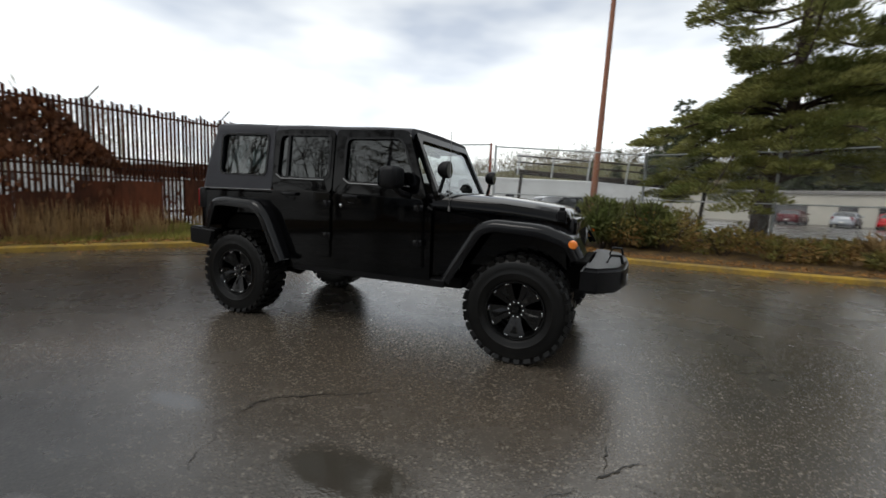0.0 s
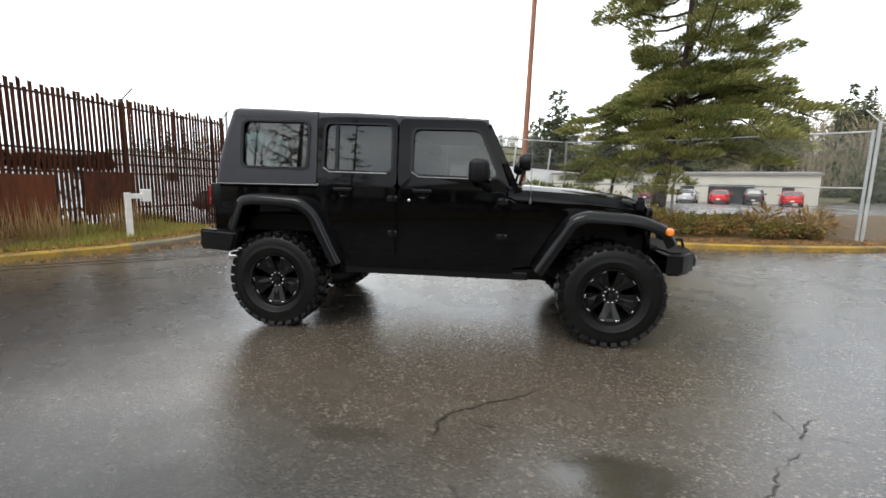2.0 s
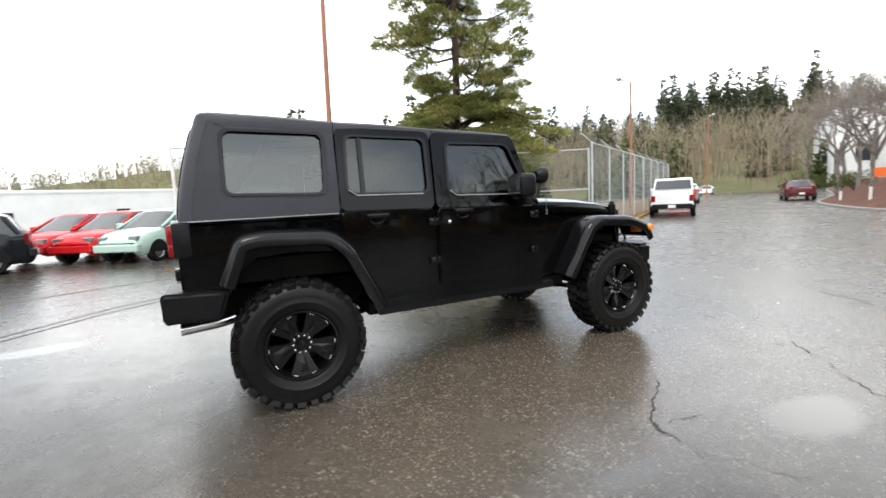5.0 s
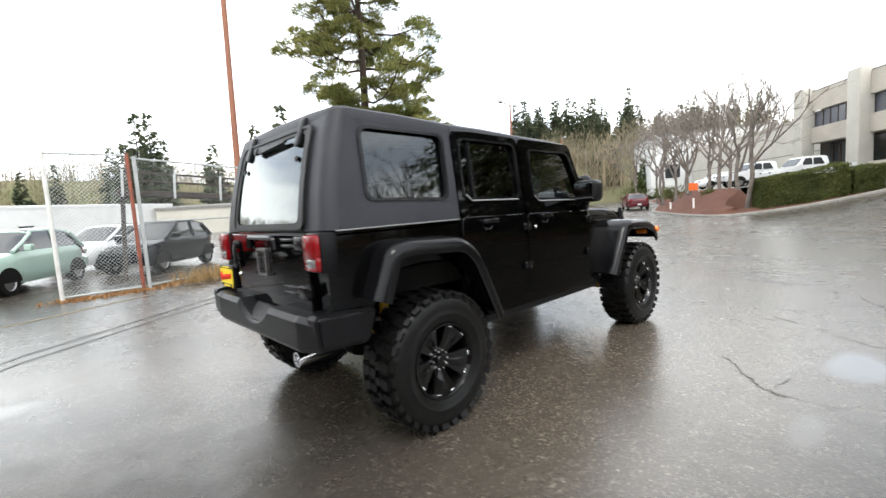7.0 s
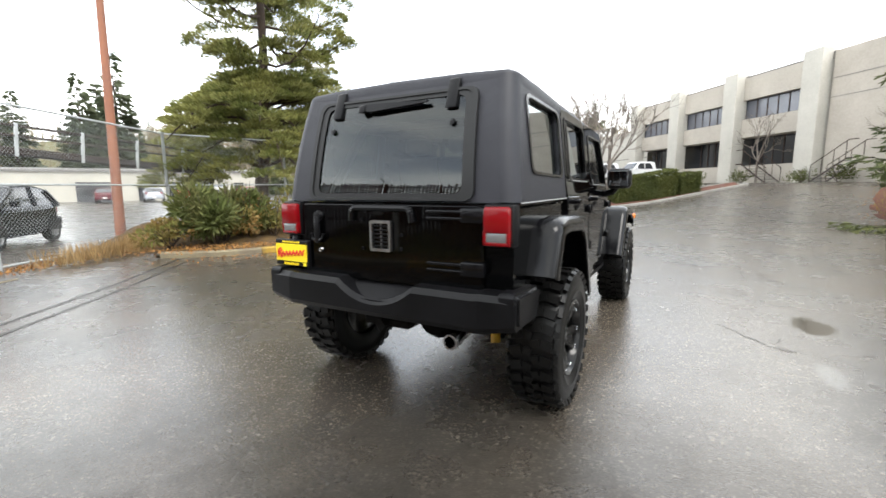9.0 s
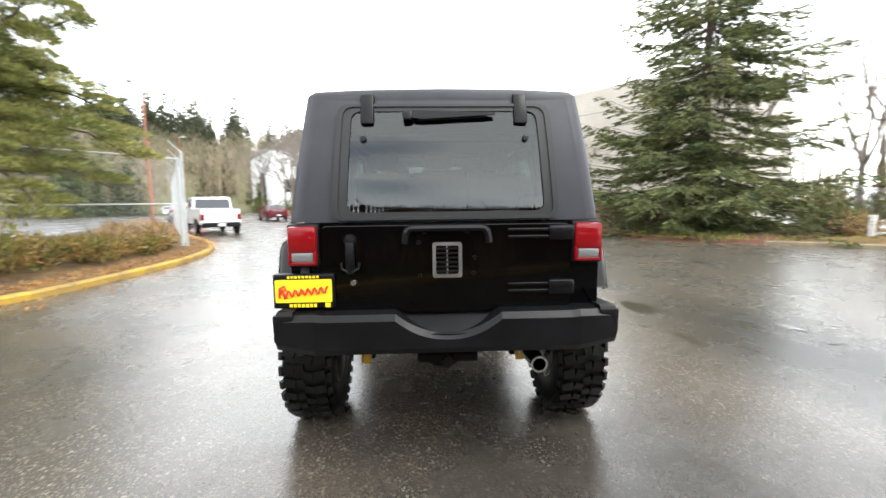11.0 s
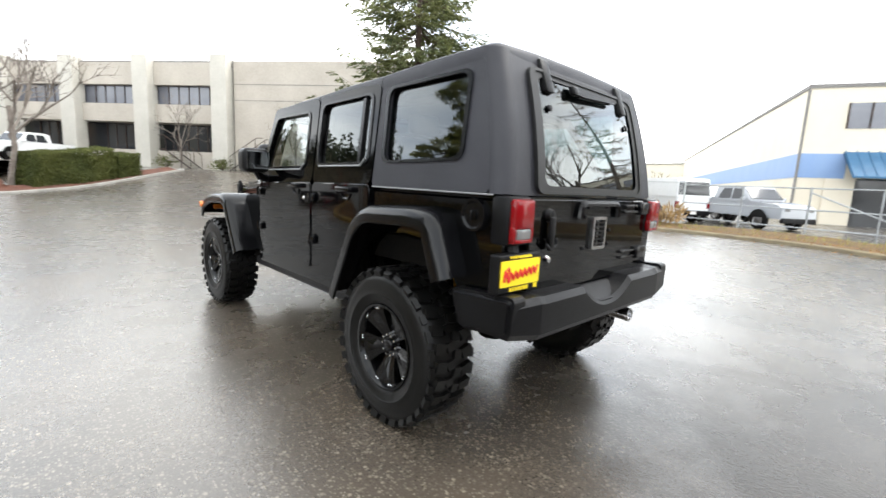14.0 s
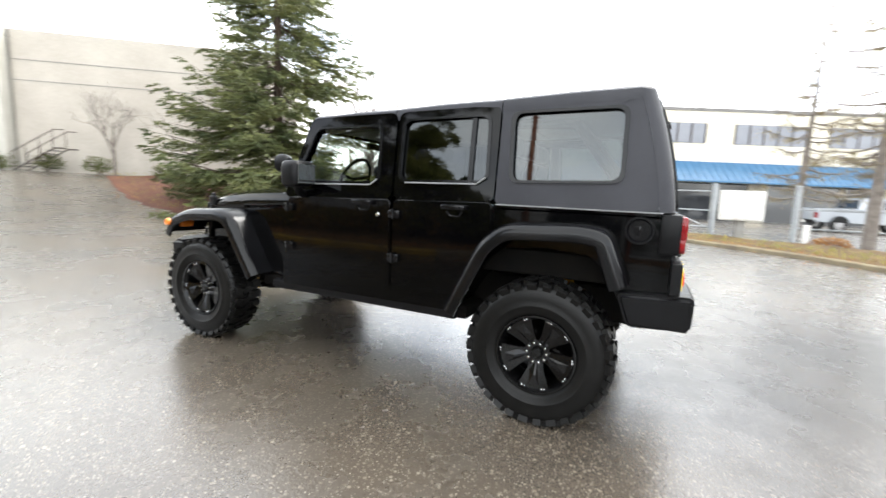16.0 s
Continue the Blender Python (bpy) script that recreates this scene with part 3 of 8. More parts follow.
def arc_path(points, seg=5):
    """An open path with its corners rounded."""
    out = [points[0]]
    for a, c, b in zip(points, points[1:], points[2:]):
        a, b, c = Vector(a), Vector(b), Vector(c)
        k = min(0.11, (a - c).length * 0.45, (b - c).length * 0.45)
        p, q = c + (a - c).normalized() * k, c + (b - c).normalized() * k
        out += [tuple(p * (1 - t) ** 2 + c * 2 * t * (1 - t) + q * t * t) for t in (s / seg for s in range(seg + 1))]
    return out + [points[-1]]


def build_suv():
    suv = thing("suv", "lifted black four-door off-road vehicle with hardtop and mud tyres", "car")
    # tub: solid lower body with rear wheel arch
    bm = bmesh.new()
    tub = [(-2.10, 0.80), (-2.13, 0.86), (-2.13, 1.289), (-1.09, 1.289), (-1.06, 1.262), (0.62, 1.225), (0.66, 1.20), (0.66, 0.56), (-0.86, 0.565), (-0.93, 0.70), (-1.10, 0.95), (-1.20, 1.03),
           (-1.45, 1.05), (-1.70, 1.03), (-1.80, 0.96), (-1.88, 0.80)]
    prism(bm, tub, -0.795, 0.795)
    r = bmesh.ops.bevel(bm, geom=[e for e in bm.edges if abs(e.verts[0].co.y) > 0.7 and abs(e.verts[1].co.y) > 0.7 and e.verts[0].co.y * e.verts[1].co.y > 0 and min(e.verts[0].co.z, e.verts[1].co.z) > 1.1],
                        offset=0.025, segments=3, affect="EDGES")
    part("tub", bm, "paint", suv, "gloss black painted body tub", smooth=True)
    bm = bmesh.new()
    box(bm, -2.0, 2.0, -0.45, 0.45, 0.56, 0.80, 0.02)
    box(bm, -0.95, 0.95, -0.74, 0.74, 0.50, 0.60, 0.02)
    box(bm, -1.95, -0.98, -0.72, 0.72, 0.86, 1.02, 0.01)
    part("chassis_frame", bm, "dark", suv, "grimy dark underbody frame")
    for s in (1, -1):
        bm = bmesh.new()
        box(bm, -0.88, 0.80, s * 0.735 - 0.045, s * 0.735 + 0.045, 0.50, 0.575, 0.015)
        part("rocker_panel", bm, "plastic", suv)
    # axles, springs and exhaust
    for x in (HUB_X, -HUB_X):
        bm = bmesh.new()
        tube(bm, [(x, -0.70, HUB_Z), (x, 0.70, HUB_Z)], 0.05, 10)
        lathe(bm, [(0.0, -0.16), (0.10, -0.13), (0.15, -0.05), (0.16, 0.03), (0.10, 0.12), (0.0, 0.14)], 16, "x", (x, 0.12 if x > 0 else 0.0, HUB_Z))
        part("axle", bm, "dark", suv, "dark axle with round differential", smooth=True)
        for s in (1, -1):
            bm = bmesh.new()
            tube(bm, [(x - 0.16, s * 0.50, HUB_Z - 0.06), (x - 0.06, s * 0.46, 0.95)], 0.033, 10)
            part("shock_absorber", bm, "yellow", suv, "yellow shock absorber", smooth=True)
            bm = bmesh.new()
            tube(bm, [(x + 0.06 + 0.055 * math.cos(a), s * 0.46 + 0.055 * math.sin(a), 0.50 + 0.42 * a / 37.7) for a in (0.5 * i for i in range(76))], 0.009, 5)
            part("coil_spring", bm, "dark", suv, smooth=True)
    bm = bmesh.new()
    tube(bm, [(-1.2, -0.40, 0.60), (-1.7, -0.42, 0.60), (-1.98, -0.455, 0.565), (-2.20, -0.47, 0.55)], 0.044, 16, cap=False)
    tube(bm, [(-2.195, -0.47, 0.55), (-2.0, -0.458, 0.563)], 0.037, 16, cap=False)
    lathe(bm, [(0.030, -2.17), (0.034, -2.206), (0.044, -2.206), (0.046, -2.19)], 18, "x", (0, -0.47, 0.55))
    part("exhaust_pipe", bm, "chrome", suv, "polished exhaust tip", smooth=True)
    bm = bmesh.new()
    tube(bm, [(-2.20, 0, 0.575), (-1.7, 0, 0.575)], 0.038, 4)
    box(bm, -2.14, -2.0, -0.16, 0.16, 0.55, 0.60, 0.01)
    part("tow_hitch", bm, "dark", suv)
    bm = bmesh.new()
    tube(bm, [(1.0, 0.3, 0.52), (-1.3, 0.05, 0.47)], 0.035, 8)
    part("drive_shaft", bm, "dark", suv, smooth=True)
    for s in (1, -1):
        for x0, x1 in ((HUB_X, 0.55), (-HUB_X, -0.62)):
            bm = bmesh.new()
            tube(bm, [(x0, s * 0.48, HUB_Z - 0.07), (x1, s * 0.44, 0.55)], 0.026, 7)
            part("control_arm", bm, "dark", suv, smooth=True)
    # hood, cowl, grille
    bm = bmesh.new()
    rows = []
    for x, hw, top, low in ((0.60, 0.715, 1.325, 1.19), (0.80, 0.70, 1.322, 1.185), (1.2, 0.665, 1.300, 1.165), (1.5, 0.635, 1.268, 1.145), (1.68, 0.610, 1.240, 1.13), (1.76, 0.595, 1.210, 1.12), (1.81, 0.580, 1.150, 1.11)):
        half = [(hw, low), (hw, top - 0.075), (hw - 0.025, top - 0.035), (hw * 0.80, top - 0.005), (hw * 0.62, top + 0.012), (hw * 0.3, top + 0.02), (0.0, top + 0.022)]
        rows.append([bm.verts.new((x, y, z)) for y, z in half] + [bm.verts.new((x, -y, z)) for y, z in half[-2::-1]])
    for u, v in zip(rows, rows[1:]):
        for i in range(len(u) - 1):
            bm.faces.new((u[i], u[i + 1], v[i + 1], v[i]))
    bm.faces.new(rows[-1])
    bmesh.ops.recalc_face_normals(bm, faces=bm.faces)
    part("hood", bm, "paint", suv, "gloss black hood with raised centre", smooth=True)
    bm = bmesh.new()
    prism(bm, [(0.60, 0.70), (0.60, -0.70), (1.80, -0.57), (1.80, 0.57)], 0.72, 1.172, "z")
    part("engine_bay_side", bm, "paint", suv)
    bm = bmesh.new()
    box(bm, 1.79, 1.86, -0.60, 0.60, 0.76, 1.165, 0.035, seg=3)
    grille = part("grille", bm, "paint", suv, "black upright grille", smooth=True)
    for i in range(7):
        bm = bmesh.new()
        y = (i - 3) * 0.095
        box(bm, 1.852, 1.866, y - 0.028, y + 0.028, 0.82, 1.06, 0.006)
        part("grille_slot", bm, "dark", grille)
    for s in (1, -1):
        bm = bmesh.new()
        lathe(bm, [(0.0, 0.03), (0.05, 0.028), (0.082, 0.012), (0.09, 0.0)], 24, "x", (1.850, s * 0.44, 0.97))
        part("headlight", bm, "white_lens", grille, "round clear headlight", smooth=True)
        bm = bmesh.new()
        box(bm, 1.70, 1.775, s * 0.60 - 0.022, s * 0.60 + 0.022, 1.135, 1.225, 0.012)
        box(bm, 1.715, 1.76, s * 0.60 - 0.014, s * 0.60 + 0.014, 1.215, 1.25, 0.008)
        part("hood_latch", bm, "plastic", suv, "black rubber hood latch")
        bm = bmesh.new()
        box(bm, 0.78, 0.93, s * 0.708 - 0.012, s * 0.708 + 0.012, 1.10, 1.14, 0.008)
        part("side_vent", bm, "plastic", suv)
    bm = bmesh.new()
    box(bm, 0.56, 0.72, -0.70, 0.70, 1.22, 1.32, 0.02)
    part("cowl", bm, "plastic", suv, "black plastic windscreen cowl")
    # front bumper
    bm = bmesh.new()
    outer = [(1.93, 0.80), (2.06, 0.80), (2.21, 0.62), (2.26, 0.40), (2.28, 0.0), (2.26, -0.40), (2.21, -0.62), (2.06, -0.80), (1.93, -0.80)]
    prism(bm, outer, 0.60, 0.80, "z")
    bmesh.ops.bevel(bm, geom=[e for e in bm.edges if abs(e.verts[0].co.z - e.verts[1].co.z) < 1e-4], offset=0.028, segments=3, affect="EDGES")
    bumper = part("front_bumper", bm, "plastic", suv, "black plastic front bumper", smooth=True)
    for s in (1, -1):
        bm = bmesh.new()
        tube(bm, [(2.10, s * 0.34, 0.79), (2.13, s * 0.34, 0.865), (2.21, s * 0.34, 0.865), (2.23, s * 0.34, 0.79)], 0.014, 8)
        part("tow_hook", bm, "plastic", bumper, "black tow hook", smooth=True)
        bm = bmesh.new()
        lathe(bm, [(0.0, 0.012), (0.05, 0.010), (0.056, 0.0)], 20, "x", (2.262, s * 0.50, 0.70))
        part("fog_light", bm, "white_lens", bumper, "round fog light", smooth=True)
        bm = bmesh.new()
        box(bm, 1.75, 1.98, s * 0.36 - 0.05, s * 0.36 + 0.05, 0.62, 0.75, 0.01)
        part("bumper_bracket", bm, "dark", bumper)
    # flares
    rear = arc_path([(-1.935, 0.90), (-1.825, 1.185), (-1.67, 1.212), (-1.22, 1.19), (-1.075, 1.08), (-0.85, 0.62)])
    front = arc_path([(0.82, 0.63), (1.10, 1.085), (1.235, 1.135), (1.66, 1.115), (1.88, 1.03), (1.955, 0.90)])
    for s in (1, -1):
        for path, y_in, nm in ((rear, 0.76, "rear_flare"), (front, 0.56, "front_fender")):
            bm = bmesh.new()
            sec = [(y_in, 0.0), (0.890, -0.002), (0.912, 0.002), (0.930, 0.010), (0.944, 0.022), (0.953, 0.036), (0.957, 0.052), (0.957, 0.092), (0.951, 0.098), (0.940, 0.098), (0.932, 0.04), (0.90, 0.028), (y_in, 0.028)]
            sweep_flare(bm, path, [(s * y, k) for y, k in sec])
            fl = part(nm, bm, "flare", suv, "satin black wheel-arch flare", smooth=True)
            if nm == "front_fender":
                bm = bmesh.new()
                lathe(bm, [(0.0, 0.020), (0.026, 0.016), (0.034, 0.0), (0.034, -0.01)], 20, "y")
                bmesh.ops.transform(bm, matrix=pose(1.875, s * 0.958, 0.985, 0, 0, 0 if s > 0 else 180), verts=bm.verts)
                part("side_marker", bm, "amber", fl, "round amber side marker", smooth=True)
                bm = bmesh.new()
                box(bm, 1.865, 1.905, s * 0.78 - 0.06, s * 0.78 + 0.06, 0.93, 0.985, 0.012)
                part("turn_signal", bm, "amber", fl, "amber front turn signal")
        bm = bmesh.new()
        prism(bm, [(0.66, 0.60), (0.66, 1.18), (1.10, 1.12), (1.14, 1.05), (0.88, 0.64)], s * 0.70, s * 0.755)
        part("front_quarter_panel", bm, "paint", suv)
        # doors: lower panels stand proud of the tub
        rdoor = rounded([(-1.115, 1.31), (-0.385, 1.295), (-0.385, 0.665), (-0.86, 0.665), (-1.115, 1.10)], 0.05, 5)
        fdoor = rounded([(-0.368, 1.295), (0.585, 1.272), (0.60, 0.64), (-0.368, 0.665)], 0.05, 5)
        for poly, nm in ((rdoor, "rear_door"), (fdoor, "front_door")):
            bm = bmesh.new()
            prism(bm, poly, s * 0.78, s * 0.822)
            bmesh.ops.bevel(bm, geom=[e for e in bm.edges if abs(e.verts[0].co.y) > 0.82 and abs(e.verts[1].co.y) > 0.82], offset=0.010, segments=3, affect="EDGES")
            door = part(nm, bm, "paint", suv, "gloss black door", smooth=True)
            hx = -0.86 if nm == "rear_door" else -0.145
            bm = bmesh.new()
            box(bm, hx - 0.085, hx + 0.085, s * 0.852 - 0.013, s * 0.852 + 0.013, 1.245, 1.280, 0.011)
            for k in (-0.07, 0.07):
                box(bm, hx + k - 0.016, hx + k + 0.016, s * 0.83 - 0.016, s * 0.83 + 0.016, 1.246, 1.279, 0.006)
            tube(bm, [(hx - 0.055, s * 0.824, 1.235), (hx - 0.03, s * 0.824, 1.205), (hx + 0.03, s * 0.824, 1.205), (hx + 0.055, s * 0.824, 1.235)], 0.008, 6)
            part("door_handle", bm, "flare", door, "black paddle door handle", smooth=True)
            for hz in (1.19, 0.885):
                bx = -0.40 if nm == "rear_door" else 0.565
                bm = bmesh.new()
                box(bm, bx - 0.055, bx + 0.035, s * 0.835 - 0.012, s * 0.835 + 0.012, hz - 0.028, hz + 0.028, 0.007)
                tube(bm, [(bx - 0.005, s * 0.846, hz - 0.036), (bx - 0.005, s * 0.846, hz + 0.036)], 0.011, 8)
                part("door_hinge", bm, "flare", door, "exposed door hinge", smooth=True)
            if nm == "rear_door":
                wo = rounded([(-1.115, 1.305), (-1.115, 1.905), (-0.385, 1.885), (-0.385, 1.29)], 0.06, 5)
                wi = rounded([(-1.06, 1.435), (-1.045, 1.845), (-0.43, 1.832), (-0.425, 1.42)], 0.06, 5)
            else:
                wo = rounded([(-0.368, 1.288), (-0.368, 1.885), (0.39, 1.868), (0.62, 1.265)], 0.06, 5)
                wi = rounded([(-0.25, 1.405), (-0.245, 1.80), (0.335, 1.792), (0.515, 1.385)], 0.06, 5)
            bm = bmesh.new()
            ring(bm, wo, wi, s * 0.772, s * 0.812)
            lean(bm)
            part("window_frame", bm, "paint", door, smooth=False)
            bm = bmesh.new()
            grow = [(Vector(p) - Vector((sum(q[0] for q in wi) / len(wi), sum(q[1] for q in wi) / len(wi)))) for p in wi]
            mid = Vector((sum(q[0] for q in wi) / len(wi), sum(q[1] for q in wi) / len(wi)))
            ring(bm, [tuple(mid + g * 1.045) for g in grow], [tuple(mid + g * 0.975) for g in grow], s * 0.800, s * 0.818)
            lean(bm)
            part("window_seal", bm, "flare", door)
            # Pale strip drawn for the sky's reflection on the door's top ledge.
            lows = sorted((p for p in wi if p[1] < mid.y - 0.15), key=lambda p: p[0])
            bm = bmesh.new()
            tube(bm, [(lows[0][0], s * 0.814, lows[0][1] - 0.018), (lows[0][0] + 0.06, s * 0.812, min(p[1] for p in lows[:4]) - 0.022), (lows[-1][0] - 0.05, s * 0.812, min(p[1] for p in lows[-4:]) - 0.022)], 0.0055, 6)
            part("sill_trim", bm, "trim", door, "thin pale strip for the glint on the window ledge", smooth=True)
            bm = bmesh.new()
            bm.faces.new([bm.verts.new((x, s * 0.788, z)) for x, z in wi])
            lean(bm)
            part("window_pane", bm, "glass_dark" if nm == "rear_door" else "glass" if s < 0 else "clear", door, "tinted side window")
            if nm == "rear_door":
                bm = bmesh.new()
                box(bm, -0.955, -0.925, s * 0.797 - 0.008, s * 0.797 + 0.008, 1.43, 1.845)
                lean(bm)
                part("division_bar", bm, "flare", door)
            else:
                bm = bmesh.new()
                lathe(bm, [(0.0, 0.008), (0.012, 0.006), (0.016, 0.0)], 14, "y")
                bmesh.ops.transform(bm, matrix=pose(-0.265, s * 0.823, 1.178, 0, 0, 0 if s > 0 else 180), verts=bm.verts)
                part("door_lock", bm, "chrome", door, "small chrome door lock", smooth=True)
                bm = bmesh.new()
                box(bm, 0.27, 0.43, s * 0.955 - 0.11, s * 0.955 + 0.105, 1.345, 1.535, 0.045, seg=4)
                mirror = part("side_mirror", bm, "plastic", door, "black side mirror housing", smooth=True)
                bm = bmesh.new()
                tube(bm, [(0.43, s * 0.80, 1.29), (0.40, s * 0.89, 1.315), (0.36, s * 0.94, 1.375)], 0.032, 8)
                part("mirror_arm", bm, "plastic", mirror, smooth=True)
                bm = bmesh.new()
                box(bm, 0.262, 0.268, s * 0.955 - 0.088, s * 0.955 + 0.082, 1.37, 1.51, 0.002)
                part("mirror_glass", bm, "mirror", mirror, "mirror glass")
    # hardtop: rear sides with windows, rear frame, roof
    for s in (1, -1):
        bm = bmesh.new()
        wo = rounded([(-2.045, 1.300), (-2.045, 1.925), (-1.125, 1.905), (-1.125, 1.300)], 0.03, 5)
        wi = rounded([(-1.845, 1.455), (-1.84, 1.868), (-1.20, 1.855), (-1.215, 1.440)], 0.06, 5)
        ring(bm, sides(wo), sides(wi), s * 0.765, s * 0.808)
        lean(bm)
        for v in bm.verts:
            if v.co.x < -2.0:
                h = max(0.0, v.co.z - 1.30)
                v.co.x += 0.10 * h + 0.2 * h * h
        top = part("hardtop_side", bm, "hardtop", suv, "textured black hardtop side")
        bm = bmesh.new()
        mid = Vector((-1.525, 1.655))
        ring(bm, [tuple(mid + (Vector(p) - mid) * 1.05) for p in wi], [tuple(mid + (Vector(p) - mid) * 0.97) for p in wi], s * 0.80, s * 0.816)
        lean(bm)
        part("window_seal", bm, "flare", top)
        bm = bmesh.new()
        bm.faces.new([bm.verts.new((x, s * 0.784, z)) for x, z in wi])
        lean(bm)
        part("window_pane", bm, "glass_rear", top, "fixed rear side window")
        bm = bmesh.new()
        tube(bm, [(-2.07, s * 0.809, 1.2935), (-1.13, s * 0.809, 1.2935)], 0.0045, 6)
        part("belt_trim", bm, "trim", top, "thin bright belt trim")
        bm = bmesh.new()
        rows = []
        for i in range(9):
            z = 1.298 + 0.662 * i / 8
            row = []
            for j in range(9):
                a = math.pi / 2 * j / 8
                row.append(bm.verts.new((-2.046 - 0.083 * math.cos(a), s * (0.726 + 0.082 * math.sin(a) - 0.115 * (z - 1.30)), z)))
            rows.append(row)
        for u, v in zip(rows, rows[1:]):
            for j in range(8):
                bm.faces.new((u[j], u[j + 1], v[j + 1], v[j]))
        lean_back(bm)
        bmesh.ops.recalc_face_normals(bm, faces=bm.faces)
        part("rear_corner", bm, "hardtop", top, smooth=True)
    bm = bmesh.new()
    for s in (1, -1):
        lathe(bm, [(0.0, 0.012), (0.075, 0.012), (0.085, 0.022), (0.10, 0.022), (0.105, 0.0)], 28) if s > 0 else None
    lathe(bm, [(0.0, 0.026), (0.03, 0.026), (0.034, 0.01)], 16)
    box(bm, -0.008, 0.008, 0.024, 0.034, -0.032, 0.032, 0.003)
    bmesh.ops.transform(bm, matrix=pose(-1.962, 0.797, 1.195) @ Matrix.Diagonal((0.76, 1.0, 0.76, 1)), verts=bm.verts)
    part("fuel_filler", bm, "flare", suv, "round black fuel filler cap", smooth=True)
    # roof panels
    def roof_piece(x0, x1, z0, z1, name, hw0=0.725, hw1=0.715, back=False):
        bm = bmesh.new()
        rows = []
        tail = ((x0 - 0.012, z0 - 0.062, hw0 - 0.075), (x0 - 0.006, z0 - 0.030, hw0 - 0.058), (x0 + 0.008, z0 - 0.011, hw0 - 0.035), (x0 + 0.035, z0 - 0.003, hw0 - 0.012))
        for x, z, hw in (tail if back else ()) + ((x0 + (0.08 if back else 0.0), z0, hw0), ((x0 + x1) / 2, (z0 + z1) / 2 + 0.006, (hw0 + hw1) / 2), (x1, z1, hw1)):
            half = [(hw, z - 0.075), (hw, z - 0.030), (hw - 0.010, z - 0.004), (hw - 0.045, z + 0.014), (hw * 0.6, z + 0.026), (0, z + 0.032)]
            rows.append([bm.verts.new((x, y, zz)) for y, zz in half] + [bm.verts.new((x, -y, zz)) for y, zz in half[-2::-1]])
        for u, v in zip(rows, rows[1:]):
            for i in range(len(u) - 1):
                bm.faces.new((u[i], u[i + 1], v[i + 1], v[i]))
            bm.faces.new((u[0], v[0], v[-1], u[-1]))
        bm.faces.new(rows[0])
        bm.faces.new(rows[-1])
        bmesh.ops.recalc_face_normals(bm, faces=bm.faces)
        part(name, bm, "hardtop", suv, "textured black hardtop roof", smooth=True)
    roof_piece(-1.974, -1.122, 1.972, 1.937, "roof_rear", 0.738, 0.744, True)
    roof_piece(-1.116, -0.352, 1.935, 1.906, "roof_middle", 0.744, 0.740)
    roof_piece(-0.346, 0.405, 1.904, 1.876, "roof_front", 0.743, 0.722)
    # rear of the hardtop
    bm = bmesh.new()
    ro = rounded([(-0.728, 1.295), (-0.728, 1.945), (0.728, 1.945), (0.728, 1.295)], 0.02, 5)
    ri = rounded([(-0.572, 1.298), (-0.545, 1.905), (0.545, 1.905), (0.572, 1.298)], 0.07, 5)
    ro, ri = sides(ro), sides(ri)
    ring(bm, ro, ri, -2.128, -2.075, "x")
    lean(bm)
    lean_back(bm)
    part("hardtop_rear_frame", bm, "hardtop", suv, "textured black hardtop rear frame")
    bm = bmesh.new()
    gate = rounded([(-0.560, 1.315), (-0.533, 1.895), (0.533, 1.895), (0.560, 1.315)], 0.06, 5)
    rows = []
    for i in range(15):
        z = 1.318 + 0.575 * i / 14
        half = 0.559 - 0.027 * i / 14 - (0.035 if i in (0, 14) else 0.006 if i in (1, 13) else 0.0)
        rows.append([bm.verts.new((-2.138 + 0.006 * (k / 5 - 1) ** 2, half * (k / 5 - 1), z)) for k in range(11)])
    for u, v in zip(rows, rows[1:]):
        for k in range(10):
            bm.faces.new((u[k], v[k], v[k + 1], u[k + 1]))
    lean_back(bm)
    gate = sides(gate)
    hatch = part("rear_window", bm, "glass_hatch", suv, "framed rear hatch glass", smooth=True)
    bm = bmesh.new()
    mid = Vector((0, 1.605))
    ring(bm, [tuple(mid + (Vector(p) - mid) * 1.01) for p in gate], [tuple(mid + Vector(((Vector(p) - mid).x * 0.905, (Vector(p) - mid).y * 0.90))) for p in gate], -2.1425, -2.1395, "x")
    lean_back(bm)
    part("glass_border", bm, "seam", hatch)
    bm = bmesh.new()
    ring(bm, [tuple(mid + (Vector(p) - mid) * 1.035) for p in gate], [tuple(mid + (Vector(p) - mid) * 0.985) for p in gate], -2.150, -2.128, "x")
    lean_back(bm)
    part("gasket", bm, "seam", hatch, "black rubber gasket")
    for s in (1, -1):
        bm = bmesh.new()
        box(bm, -2.180, -2.125, s * 0.40 - 0.036, s * 0.40 + 0.036, 1.795, 1.965, 0.014)
        lean_back(bm, 0.26)
        part("hatch_hinge", bm, "plastic", hatch, "black hatch hinge", smooth=True)
        bm = bmesh.new()
        lathe(bm, [(0.0, -0.012), (0.014, -0.010), (0.018, 0.0)], 14, "x", (-2.142, s * 0.42, 1.72))
        lean_back(bm)
        part("hatch_stud", bm, "plastic", hatch)
    bm = bmesh.new()
    box(bm, -2.185, -2.145, 0.165, 0.215, 1.815, 1.865, 0.012)
    prism(bm, [(0.20, 1.832), (0.12, 1.818), (-0.26, 1.840), (-0.26, 1.850), (0.05, 1.862), (0.20, 1.866)], -2.176, -2.156, "x")
    prism(bm, [(0.14, 1.812), (-0.22, 1.830), (-0.22, 1.838), (0.14, 1.822)], -2.160, -2.148, "x")
    lean_back(bm)
